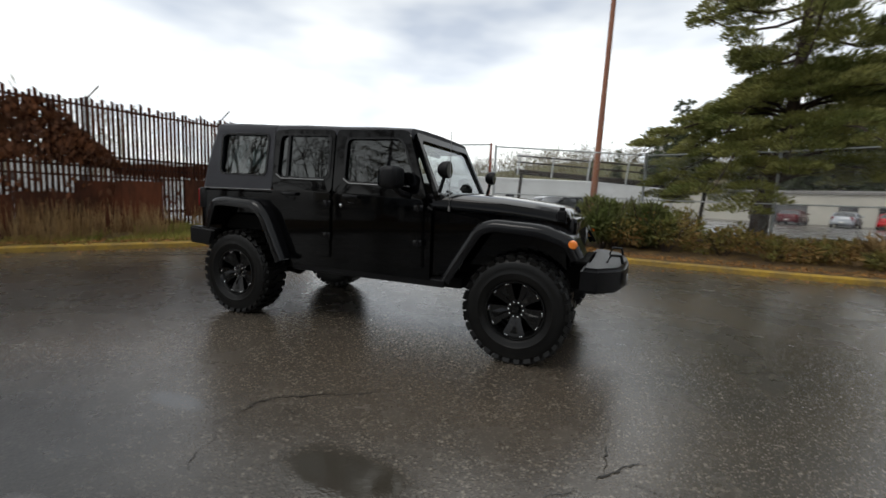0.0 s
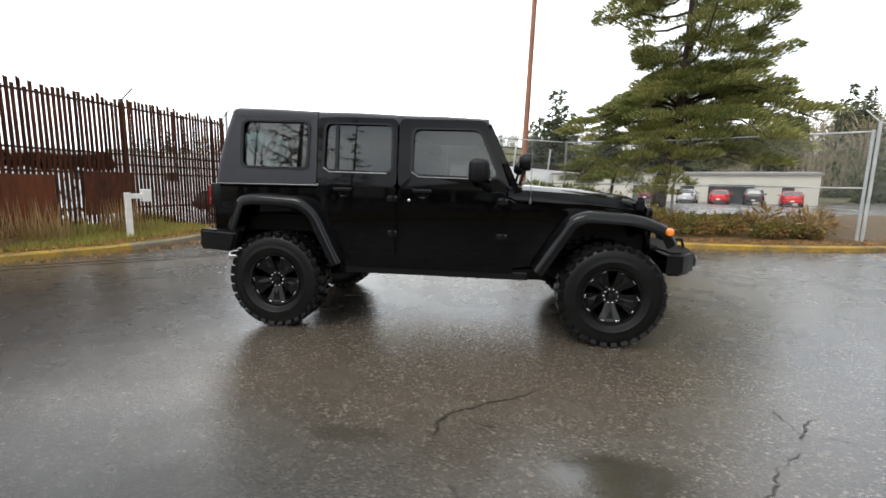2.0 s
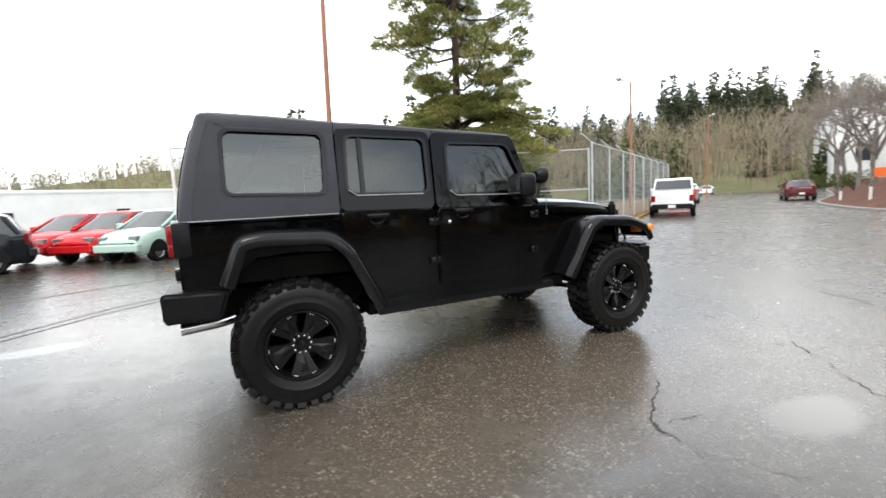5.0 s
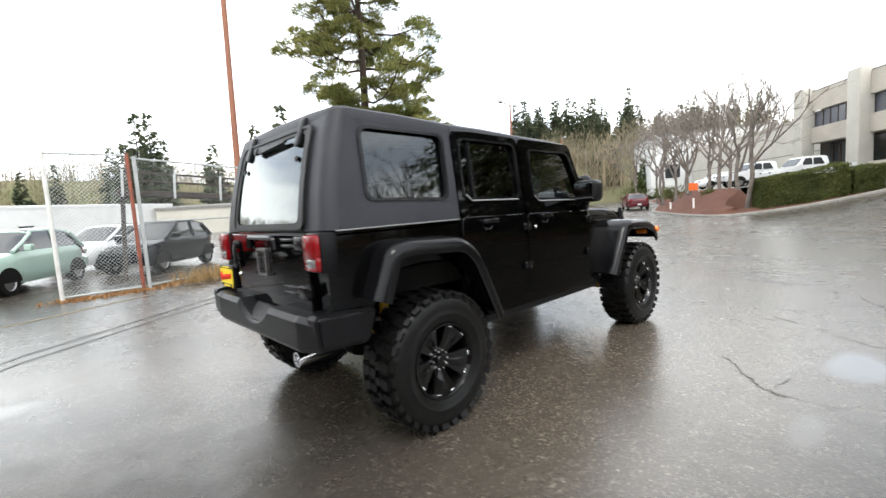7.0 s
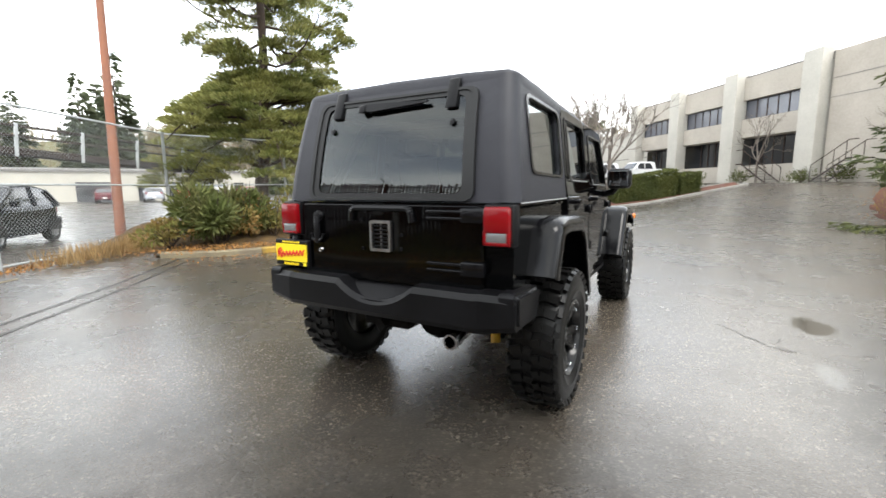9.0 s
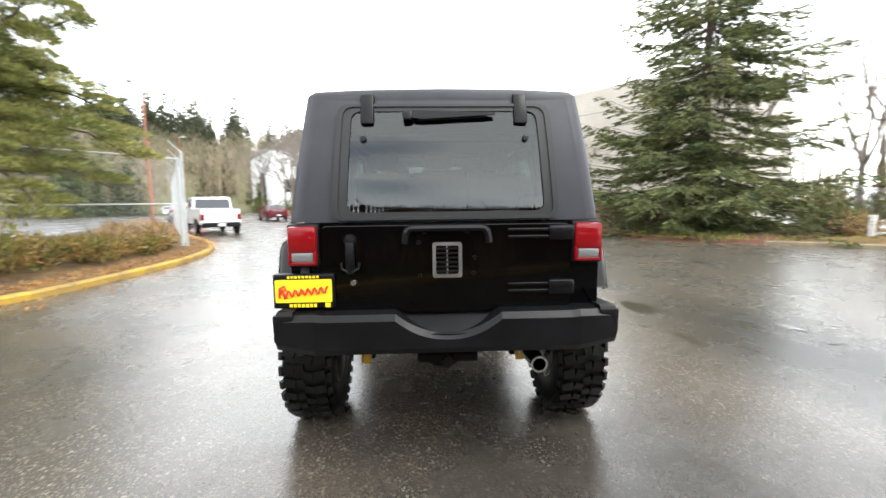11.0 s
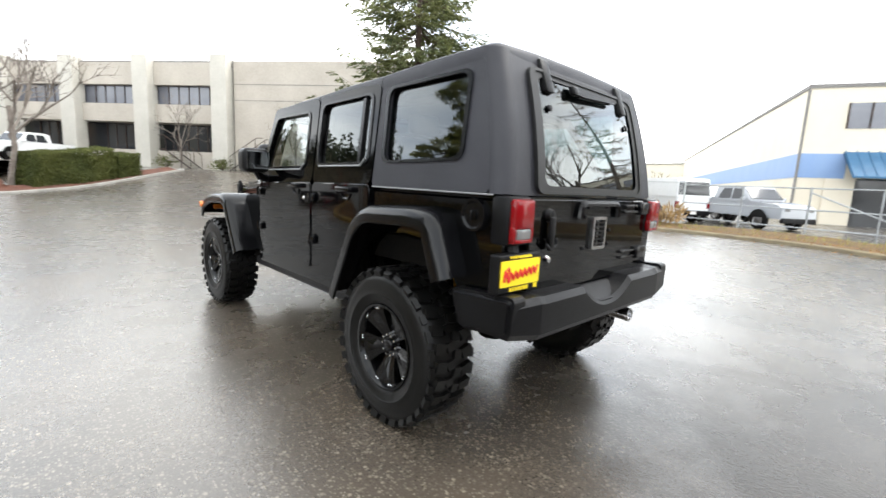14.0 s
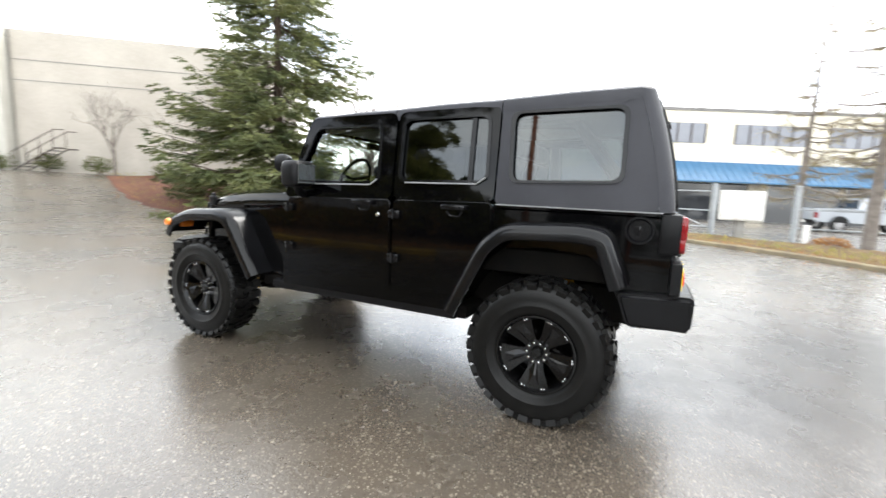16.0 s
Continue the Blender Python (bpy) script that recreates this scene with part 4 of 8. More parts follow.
    part("wiper", bm, "plastic", hatch, "black rear wiper", smooth=True)
    # tailgate
    bm = bmesh.new()
    prism(bm, rounded([(-0.64, 0.825), (-0.64, 1.285), (0.64, 1.285), (0.64, 0.825)], 0.04, 4), -2.158, -2.10, "x")
    bmesh.ops.bevel(bm, geom=[e for e in bm.edges if e.verts[0].co.x < -2.15 and e.verts[1].co.x < -2.15], offset=0.010, segments=3, affect="EDGES")
    gatep = part("tailgate", bm, "paint", suv, "gloss black tailgate without a spare wheel", smooth=True)
    bm = bmesh.new()
    sweep = arc_path([(-0.215, 1.185), (-0.205, 1.262), (0.205, 1.262), (0.215, 1.185)])
    for (y0, z0), (y1, z1) in zip(sweep, sweep[1:]):
        tube(bm, [(-2.168, y0, z0), (-2.168, y1, z1)], 0.020, 8)
    part("carrier_bracket", bm, "flare", gatep, "arched black bracket", smooth=True)
    bm = bmesh.new()
    ring(bm, rounded([(-0.075, 1.01), (-0.075, 1.19), (0.075, 1.19), (0.075, 1.01)], 0.015, 3), rounded([(-0.058, 1.027), (-0.058, 1.173), (0.058, 1.173), (0.058, 1.027)], 0.01, 3), -2.178, -2.155, "x")
    vent = part("tailgate_vent", bm, "steel", gatep, "grey slotted vent")
    for i in range(6):
        bm = bmesh.new()
        box(bm, -2.174, -2.158, -0.058, 0.058, 1.038 + 0.023 * i, 1.046 + 0.023 * i)
        part("vent_slat", bm, "plastic", vent)
    bm = bmesh.new()
    box(bm, -2.168, -2.160, -0.004, 0.004, 1.03, 1.17)
    part("vent_bar", bm, "steel", vent)
    for z0 in (1.205, 0.925):
        bm = bmesh.new()
        box(bm, -2.175, -2.15, -0.53, -0.31, z0, z0 + 0.016, 0.005)
        box(bm, -2.175, -2.15, -0.53, -0.31, z0 + 0.036, z0 + 0.052, 0.005)
        box(bm, -2.185, -2.14, -0.655, -0.52, z0 - 0.012, z0 + 0.066, 0.010)
        part("tailgate_hinge", bm, "flare", gatep, "black strap hinge", smooth=True)
    bm = bmesh.new()
    lathe(bm, [(0.0, -0.028), (0.026, -0.024), (0.034, 0.0)], 18, "x", (-2.158, 0.488, 1.205))
    box(bm, -2.192, -2.170, 0.466, 0.510, 1.035, 1.20, 0.010)
    tube(bm, [(-2.178, 0.44, 1.095), (-2.185, 0.448, 1.065), (-2.185, 0.488, 1.04), (-2.185, 0.528, 1.065), (-2.178, 0.536, 1.095)], 0.008, 6)
    part("tailgate_handle", bm, "plastic", gatep, "black tailgate handle", smooth=True)
    bm = bmesh.new()
    lathe(bm, [(0.0, -0.014), (0.014, -0.012), (0.018, 0.0)], 14, "x", (-2.160, 0.478, 0.99))
    part("tailgate_lock", bm, "chrome", gatep, "chrome lock", smooth=True)
    for y, z in ((0.115, 1.243), (-0.105, 1.243), (0.145, 1.19), (-0.14, 1.11), (0.14, 1.02), (-0.135, 1.03)):
        bm = bmesh.new()
        lathe(bm, [(0.004, -0.008), (0.009, -0.008), (0.011, 0.0)], 10, "x", (-2.160, y, z))
        part("stud", bm, "plastic", gatep)
    # tail lights, plate
    for s in (1, -1):
        bm = bmesh.new()
        box(bm, -2.165, -2.06, s * 0.722 - 0.080, s * 0.722 + 0.080, 1.072, 1.292, 0.015)
        lamp = part("tail_light", bm, "plastic", suv, "square tail light in a black housing", smooth=True)
        bm = bmesh.new()
        box(bm, -2.195, -2.150, s * 0.722 - 0.070, s * 0.722 + 0.070, 1.147, 1.280, 0.014)
        box(bm, -2.190, -2.150, s * 0.722 - 0.070, s * 0.722 + 0.070, 1.085, 1.104, 0.006)
        for k in (-1, 1):
            box(bm, -2.190, -2.150, s * 0.722 + k * 0.062 - 0.008, s * 0.722 + k * 0.062 + 0.008, 1.09, 1.16, 0.004)
        part("red_lens", bm, "red_lens", lamp, "red lens", smooth=True)
        bm = bmesh.new()
        box(bm, -2.192, -2.150, s * 0.722 - 0.054, s * 0.722 + 0.054, 1.102, 1.150, 0.008)
        part("reverse_lens", bm, "white_lens", lamp, "white reversing lens", smooth=True)
    bm = bmesh.new()
    box(bm, -2.185, -2.13, 0.60, 0.905, 0.868, 1.042, 0.008)
    tube(bm, [(-2.14, 0.75, 1.03), (-2.12, 0.75, 1.075)], 0.03, 8)
    plate = part("licence_plate", bm, "plastic", suv, "yellow dealer plate in a black frame")
    bm = bmesh.new()
    prism(bm, rounded([(0.612, 0.900), (0.612, 1.015), (0.893, 1.015), (0.893, 0.900)], 0.008, 3), -2.190, -2.186, "x")
    for k in range(9):
        box(bm, -2.188, -2.1862, 0.676 + 0.018 * k, 0.688 + 0.018 * k, 1.022, 1.034)
    for k in range(7):
        box(bm, -2.188, -2.1862, 0.690 + 0.020 * k, 0.705 + 0.020 * k, 0.875, 0.892)
    box(bm, -2.188, -2.1862, 0.622, 0.648, 0.874, 0.896)
    part("plate_face", bm, "plate", plate, "yellow plate face")
    bm = bmesh.new()
    rng = random.Random(5)
    pts = []
    for i in range(44):
        u = i / 43
        pts.append((-2.1935, 0.865 - 0.235 * u, 0.942 + 0.022 * u + 0.017 * math.sin(u * 46) * (1.5 if i < 5 else 1.0)))
    tube(bm, pts, 0.0052, 5)
    tube(bm, [(-2.1935, 0.872, 0.925), (-2.1935, 0.868, 0.972), (-2.1935, 0.845, 0.985), (-2.1935, 0.838, 0.965), (-2.1935, 0.858, 0.955), (-2.1935, 0.832, 0.925)], 0.0055, 5)
    part("plate_script", bm, "ink", plate, "red handwritten stroke")
    plate.location.y = -0.03
    # rear bumper
    bm = bmesh.new()
    prof = [(0.850, 0.845), (0.66, 0.85), (0.62, 0.845), (0.29, 0.845)] + [(0.265 * k / 10, 0.845 - 0.098 * (1 - (k / 10) ** 2.2)) for k in range(10, -1, -1)]
    prof = prof + [(-y, z) for y, z in prof[-2::-1]]
    bottom = 0.645
    rows = []
    for i, (y, ztop) in enumerate(prof):
        a = abs(y)
        back = -2.275 if a < 0.66 else -2.275 + 0.025 * (a - 0.66) / 0.22
        low = bottom + (0.03 if a > 0.84 else 0.0)
        fwd = -2.09
        rows.append([bm.verts.new(p) for p in ((fwd, y, low), (back + 0.02, y, low), (back, y, low + 0.03), (back, y, ztop - 0.03), (back + 0.025, y, ztop), (fwd, y, ztop + 0.004))])
    faces = []
    for u, v in zip(rows, rows[1:]):
        for i in range(6):
            faces.append(bm.faces.new((u[i], u[(i + 1) % 6], v[(i + 1) % 6], v[i])))
    faces += [bm.faces.new(rows[0]), bm.faces.new(rows[-1][::-1])]
    bmesh.ops.recalc_face_normals(bm, faces=faces)
    bump = part("rear_bumper", bm, "plastic", suv, "black plastic rear bumper with a centre dip", smooth=False)
    bm = bmesh.new()
    prism(bm, [(-2.262, 0.742), (-2.245, 0.752), (-2.105, 0.842), (-2.10, 0.66), (-2.25, 0.66)], -0.285, 0.285)
    part("centre_step", bm, "plastic", bump, "recessed step in the bumper dip")
    for s in (1, -1):
        bm = bmesh.new()
        prism(bm, rounded([(-2.26, 0.868), (-1.875, 0.845), (-1.94, 0.66), (-2.25, 0.68)], 0.04, 4), s * 0.765, s * 0.866)
        bmesh.ops.bevel(bm, geom=[e for e in bm.edges if abs(e.verts[0].co.y) > 0.86 and abs(e.verts[1].co.y) > 0.86], offset=0.022, segments=3, affect="EDGES")
        part("bumper_end", bm, "plastic", bump)
    # windscreen, pillars
    bm = bmesh.new()
    wo = rounded([(-0.72, 0.0), (-0.665, 0.66), (0.665, 0.66), (0.72, 0.0)], 0.05, 4)
    wi = rounded([(-0.655, 0.06), (-0.61, 0.59), (0.61, 0.59), (0.655, 0.06)], 0.06, 4)
    ring(bm, wo, wi, -0.025, 0.025, "x")
    m = pose(0.685, 0, 1.255, 0, -25.5, 0)
    bmesh.ops.transform(bm, matrix=m, verts=bm.verts)
    ws = part("windscreen_frame", bm, "paint", suv, "black windscreen frame")
    bm = bmesh.new()
    bm.faces.new([bm.verts.new((0.0, y, z)) for y, z in wi])
    bmesh.ops.transform(bm, matrix=m, verts=bm.verts)
    part("windscreen_pane", bm, "clear", ws, "clear windscreen")
    for y in (0.30, -0.25):
        bm = bmesh.new()
        tube(bm, [(0.725, y + 0.1, 1.30), (0.70, y - 0.3, 1.345)], 0.009, 5)
        part("wiper", bm, "plastic", ws)
    for s in (1, -1):
        bm = bmesh.new()
        lathe(bm, [(0.0, -0.06), (0.045, -0.052), (0.07, -0.02), (0.076, 0.02), (0.074, 0.045), (0.066, 0.048), (0.0, 0.046)], 24, "x", (0.73, s * 0.70, 1.53))
        pod = part("pillar_lamp", bm, "plastic", suv, "round black windscreen-pillar lamp", smooth=True)
        bm = bmesh.new()
        lathe(bm, [(0.0, 0.052), (0.064, 0.049)], 20, "x", (0.73, s * 0.70, 1.53))
        part("lamp_lens", bm, "white_lens", pod)
        bm = bmesh.new()
        tube(bm, [(0.73, s * 0.70, 1.47), (0.69, s * 0.715, 1.33)], 0.016, 6)
        part("lamp_bracket", bm, "plastic", pod)
    bm = bmesh.new()
    tube(bm, [(0.79, -0.715, 1.17), (0.79, -0.715, 1.22)], 0.012, 8)
    tube(bm, [(0.79, -0.715, 1.21), (0.785, -0.715, 1.85)], 0.0032, 5)
    part("antenna", bm, "steel", suv, "thin whip antenna")
    # interior
    for x in (0.05, -0.85):
        for y in ((0.36, -0.36) if x > 0 else (0.40, 0.0, -0.40)):
            bm = bmesh.new()
            prism(bm, rounded([(x - 0.18, 1.22), (x - 0.30, 1.60), (x - 0.20, 1.62), (x - 0.02, 1.22)], 0.04, 4), y - 0.21, y + 0.21)
            bmesh.ops.bevel(bm, geom=[e for e in bm.edges if abs(e.verts[0].co.y - e.verts[1].co.y) < 1e-5], offset=0.03, segments=2, affect="EDGES")
            seat = part("seat", bm, "seat", suv, "dark cloth seat back", smooth=True)
            bm = bmesh.new()
            box(bm, x - 0.31, x - 0.20, y - 0.11, y + 0.11, 1.63, 1.76, 0.04, seg=3)
            part("headrest", bm, "seat", seat, smooth=True)
    bm = bmesh.new()
    prism(bm, rounded([(0.42, 1.24), (0.40, 1.38), (0.50, 1.42), (0.64, 1.36), (0.66, 1.22)], 0.03, 3), -0.68, 0.68)
    part("dashboard", bm, "dark", suv, "dark dashboard")
    bm = bmesh.new()
    for i in range(28):
        a, b = 2 * math.pi * i / 28, 2 * math.pi * (i + 1) / 28
        tube(bm, [(0, 0.185 * math.cos(a), 0.185 * math.sin(a)), (0, 0.185 * math.cos(b), 0.185 * math.sin(b))], 0.015, 6, cap=False)
    for a in (0.2, math.pi - 0.2, -math.pi / 2):
        tube(bm, [(0.02, 0, 0), (0, 0.18 * math.cos(a), 0.18 * math.sin(a))], 0.014, 6)
    bmesh.ops.transform(bm, matrix=pose(0.28, 0.36, 1.42, 0, -24, 0), verts=bm.verts)
    part("steering_wheel", bm, "dark", suv, "black steering wheel", smooth=True)
    bm = bmesh.new()
    box(bm, 0.30, 0.34, -0.12, 0.12, 1.70, 1.755, 0.012)
    part("inside_mirror", bm, "dark", suv)
    bm = bmesh.new()
    for s in (1, -1):
        tube(bm, [(-1.95, s * 0.60, 1.28), (-1.55, s * 0.60, 1.80), (-0.35, s * 0.60, 1.83), (0.35, s * 0.58, 1.80)], 0.032, 8)
        tube(bm, [(-0.36, s * 0.60, 1.28), (-0.36, s * 0.60, 1.83)], 0.032, 8)
    tube(bm, [(-0.36, -0.60, 1.83), (-0.36, 0.60, 1.83)], 0.032, 8)
    tube(bm, [(-1.55, -0.60, 1.80), (-1.55, 0.60, 1.80)], 0.032, 8)
    part("roll_bar", bm, "seat", suv, "padded black roll bar", smooth=True)
    for x in (HUB_X, -HUB_X):
        for s in (1, -1):
            build_wheel(suv, x, s)
    return suv


build_suv()


# ---------------------------------------------------------------- kerbs, beds and banks
def ribbon_strip(bm, pts, half, z0, z1, bevel=True):
    """A kerb: a bar of given half width along plan points, standing on the ground, with a worn top edge."""
    rows, n = [], len(pts)
    for i, p in enumerate(pts):
        a, b = Vector(pts[max(0, i - 1)]), Vector(pts[min(n - 1, i + 1)])
        d = (b - a).normalized()
        nor = Vector((-d.y, d.x))
        c, g = Vector(p), gz(*p)
        rows.append([bm.verts.new((c.x + nor.x * k, c.y + nor.y * k, g + z)) for k, z in
                     ((-half, z0), (-half, z1 - 0.03), (-half + 0.03, z1), (half - 0.03, z1), (half, z1 - 0.03), (half, z0))])
    faces = []
    for u, v in zip(rows, rows[1:]):
        for i in range(6):
            faces.append(bm.faces.new((u[i], u[(i + 1) % 6], v[(i + 1) % 6], v[i])))
    faces += [bm.faces.new(rows[0]), bm.faces.new(rows[-1][::-1])]
    bmesh.ops.recalc_face_normals(bm, faces=faces)


def dense(pts, step):
    """Points along a plan line at even steps, a little uneven."""
    out = []
    for a, b in zip(pts, pts[1:]):
        n = max(1, int((Vector(b) - Vector(a)).length / step))
        out += [tuple(Vector(a).lerp(Vector(b), i / n)) for i in range(n)]
    return out + [pts[-1]]


def catmull(pts, per=6):
    v = [Vector(p) for p in pts]
    v = [v[0] * 2 - v[1]] + v + [v[-1] * 2 - v[-2]]
    out = []
    for a, b, c, d in zip(v, v[1:], v[2:], v[3:]):
        for i in range(per):
            t = i / per
            out.append(tuple(0.5 * (2 * b + (c - a) * t + (2 * a - 5 * b + 4 * c - d) * t * t + (3 * b - a - 3 * c + d) * t ** 3)))
    return out + [tuple(v[-2])]


def bank(name, edge, back, mat, label, rise=0.35, lift=0.10, rows=9, rough=0.05, taper=0):
    """Raised soil between a kerb line and a back line of as many plan points."""
    bm = bmesh.new()
    grid = []
    for i, ((x0, y0), (x1, y1)) in enumerate(zip(edge, back)):
        row = []
        up = smooth01(i / taper) if taper else 1.0
        for k in range(rows):
            t = k / (rows - 1)
            x, y = x0 + (x1 - x0) * t, y0 + (y1 - y0) * t
            z = gz(x, y) - 0.05 + (lift + 0.05 + rise * smooth01(t) + rough * (noise.noise((x * 1.7, y * 1.7, 0.3)))) * up
            row.append(bm.verts.new((x, y, z if 0 < k else gz(x, y) + lift - 0.02)))
        grid.append(row)
    for u, v in zip(grid, grid[1:]):
        for k in range(rows - 1):
            bm.faces.new((u[k], v[k], v[k + 1], u[k + 1]))
    bmesh.ops.recalc_face_normals(bm, faces=bm.faces)
    if sum(f.normal.z for f in bm.faces) < 0:
        bmesh.ops.reverse_faces(bm, faces=bm.faces)
    return structure(name, bm, mat, label, smooth=True)


KERB_FENCE = catmull([(-9.3, -6.0), (-8.6, -2.5), (-7.75, -0.25), (-6.95, 1.25), (-6.35, 2.4), (-6.10, 3.5), (-6.25, 4.7), (-6.85, 5.7)])
KERB_BED = catmull([(0.6, 7.6), (1.3, 6.7), (2.4, 6.2), (4.6, 6.05), (6.9, 6.15), (9.4, 6.75), (12.2, 8.2), (16.0, 10.9), (22.0, 14.6), (30.0, 19.4)])
KERB_ISLAND = catmull([(60.0, 22.0), (45.0, 15.2), (36.5, 12.2), (30.0, 9.8), (25.0, 6.8), (22.0, 4.4), (21.6, 3.2), (22.6, 1.9), (23.4, 0.3), (24.8, -1.9), (26.5, -4.1), (27.3, -4.6), (28.0, -4.0), (30.0, -1.2), (36.0, 3.6)])
KERB_SOUTH = catmull([(24.0, -9.8), (20.0, -8.2), (17.0, -7.4), (13.0, -7.3), (10.6, -7.8), (9.3, -9.0), (8.4, -10.7), (6.9, -12.4), (4.5, -13.5), (1.5, -14.2), (-1.8, -13.6), (-4.0, -12.0), (-5.7, -10.4), (-6.9, -8.8), (-9.0, -6.4), (-12.0, -4.8), (-20.0, -3.5)])
for pts, nm, mat, lab, hw in (
    (KERB_FENCE[:26], "kerb", "kerb", "low faded yellow kerb below the rusty fence", 0.09),
    (KERB_FENCE[25:], "kerb", "kerbworn", "low worn kerb under dead leaves by the gate drive", 0.07),
    (KERB_BED[:11], "kerb", "kerbworn", "low worn kerb hidden in leaves at the bed's end", 0.07),
    (KERB_BED[10:], "kerb", "kerb", "low faded yellow kerb along the shrub bed", 0.09),
    (KERB_ISLAND, "kerb", "kerbgrey", "grey concrete kerb round the mulch island", 0.09),
    ([p for p in KERB_SOUTH if p[0] < 8.6], "kerb", "kerbworn", "worn low kerb strewn with dead leaves", 0.07),
):
    bm = bmesh.new()
    ribbon_strip(bm, pts, hw, -0.05, 0.12)
    structure(nm, bm, mat, lab)

bank("verge", KERB_FENCE, [(x - 2.4, y + 0.5) for x, y in KERB_FENCE], "grassbank", "rough wet grass verge under the fence", 0.16)
n_bed = len(KERB_BED)
bank("shrub_bed", KERB_BED, [(x - 0.3 + 0.02 * i, y + 1.6 + 3.2 * max(0.0, math.sin(math.pi * (0.12 + 0.8 * i / (n_bed - 1)))) ** 0.8) for i, (x, y) in enumerate(KERB_BED)], "soil",
     "planted bed of brown leaf litter", 0.45, taper=12)
def build_island():
    """A mulch slope from the kerb up to the upper parking terrace."""
    edge = KERB_ISLAND[:62]
    bm, lot = bmesh.new(), bmesh.new()
    grid, flat = [], []
    for x0, y0 in edge:
        k = smooth01((y0 - 2.2) / 2.5)
        far = 0.35 + 0.65 * smooth01((x0 - 22.0) / 4.5)
        dx, dy = 1.6 * (1 - k) + 2.0 * k * far, 0.3 * (1 - k) - 3.5 * k * far
        top = (gz(x0, y0) + 0.25) * (1 - k) + (0.45 + 0.95 * smooth01((x0 - 22.0) / 4.5)) * k
        row = []
        for i in range(9):
            t = i / 8
            x, y = x0 + dx * t, y0 + dy * t
            low = gz(x0, y0) + 0.08
            z = low + (top - low) * smooth01(t * 1.05) + 0.06 * noise.noise((x * 1.7, y * 1.7, 0.3)) * min(1, 4 * t)
            row.append(bm.verts.new((x, y, max(z, gz(x, y) + 0.03) if i else low)))
        row.append(bm.verts.new((x0 + dx * 1.25, y0 + dy * 1.25, gz(x0 + dx * 1.25, y0 + dy * 1.25) - 0.1)))
        grid.append(row)
        if x0 > 27.0:
            flat.append([lot.verts.new((x0 + dx + 1.96 * u, y0 + dy - 3.5 * u, 1.385 + 0.02 * u)) for u in (-0.1, 1.5, 3.5)])
    for g, b in ((grid, bm), (flat, lot)):
        for u, v in zip(g, g[1:]):
            for i in range(len(u) - 1):
                b.faces.new((u[i], v[i], v[i + 1], u[i + 1]))
        bmesh.ops.recalc_face_normals(b, faces=b.faces)
        if sum(f.normal.z for f in b.faces) < 0:
            bmesh.ops.reverse_faces(b, faces=b.faces)
    structure("mulch_island", bm, "mulch", "sloping island covered in red bark mulch", smooth=True)
    structure("upper_lot", lot, "asphalt", "asphalt parking terrace in front of the office", smooth=True)


build_island()
bed_end = next(i for i, (x, y) in enumerate(KERB_SOUTH) if x < 8.6)
FIR_BED, VERGE = KERB_SOUTH[:bed_end + 1], KERB_SOUTH[bed_end:]
bank("fir_bed", FIR_BED, [(x * 0.9 + 2.2, min(y - 2.0, -15.0)) for x, y in FIR_BED], "mulch", "low bed of dark red bark mulch under the fir", 0.28, 0.02)
bank("south_verge", VERGE, [(x * 1.02 - (1.6 if x < -5 else 0), y - 2.2 - (0.8 if x > 4 else 0)) for x, y in VERGE], "soil", "leaf-strewn brown verge along the lot", 0.10)


# ---------------------------------------------------------------- cracks and puddles
def ground_patch(name, pts, mat, label):
    bm = bmesh.new()
    bm.faces.new([bm.verts.new((x, y, gz(x, y) + 0.004)) for x, y in pts])
    bmesh.ops.recalc_face_normals(bm, faces=bm.faces)
    for f in bm.faces:
        if f.normal.z < 0:
            f.normal_flip()
    structure(name, bm, mat, label)


def crack_line(pts, width, seed):
    """A wandering crack of changing width, with short side cracks and gaps."""
    rng, bm = random.Random(seed), bmesh.new()
    def strand(line, w0, ph):
        rows = []
        for i, (x, y) in enumerate(line):
            a, b = Vector(line[max(0, i - 1)]), Vector(line[min(len(line) - 1, i + 1)])
            d = (b - a).normalized()
            off = 0.07 * noise.noise((x * 4, y * 4, ph)) + 0.03 * noise.noise((x * 17, y * 17, ph)) + 0.012 * noise.noise((x * 50, y * 50, ph))
            w = w0 * max(0.0, 0.45 + 1.1 * noise.noise((x * 5, y * 5, ph + 9))) * (0.6 + 0.8 * rng.random()) * math.sin(math.pi * (i + 0.5) / len(line)) ** 0.4
            px, py = x - d.y * off, y + d.x * off
            rows.append((Vector((px - d.y * w, py + d.x * w, gz(x, y) + 0.004)), Vector((px + d.y * w, py - d.x * w, gz(x, y) + 0.004))))
        made = [(bm.verts.new(p), bm.verts.new(q)) for p, q in rows]
        for u, v in zip(made, made[1:]):
            bm.faces.new((u[0], u[1], v[1], v[0]))
    line = dense(pts, 0.025)
    strand(line, width, seed * 3.1)
    for k in range(int(len(line) / 14)):
        x, y = line[rng.randrange(len(line))]
        a, l = rng.uniform(0, 6.28), rng.uniform(0.12, 0.5)
        strand(dense([(x, y), (x + l * math.cos(a), y + l * math.sin(a))], 0.025), width * 0.5, seed + k)
    structure("asphalt_crack", bm, "crack", "dark wet crack in the asphalt")


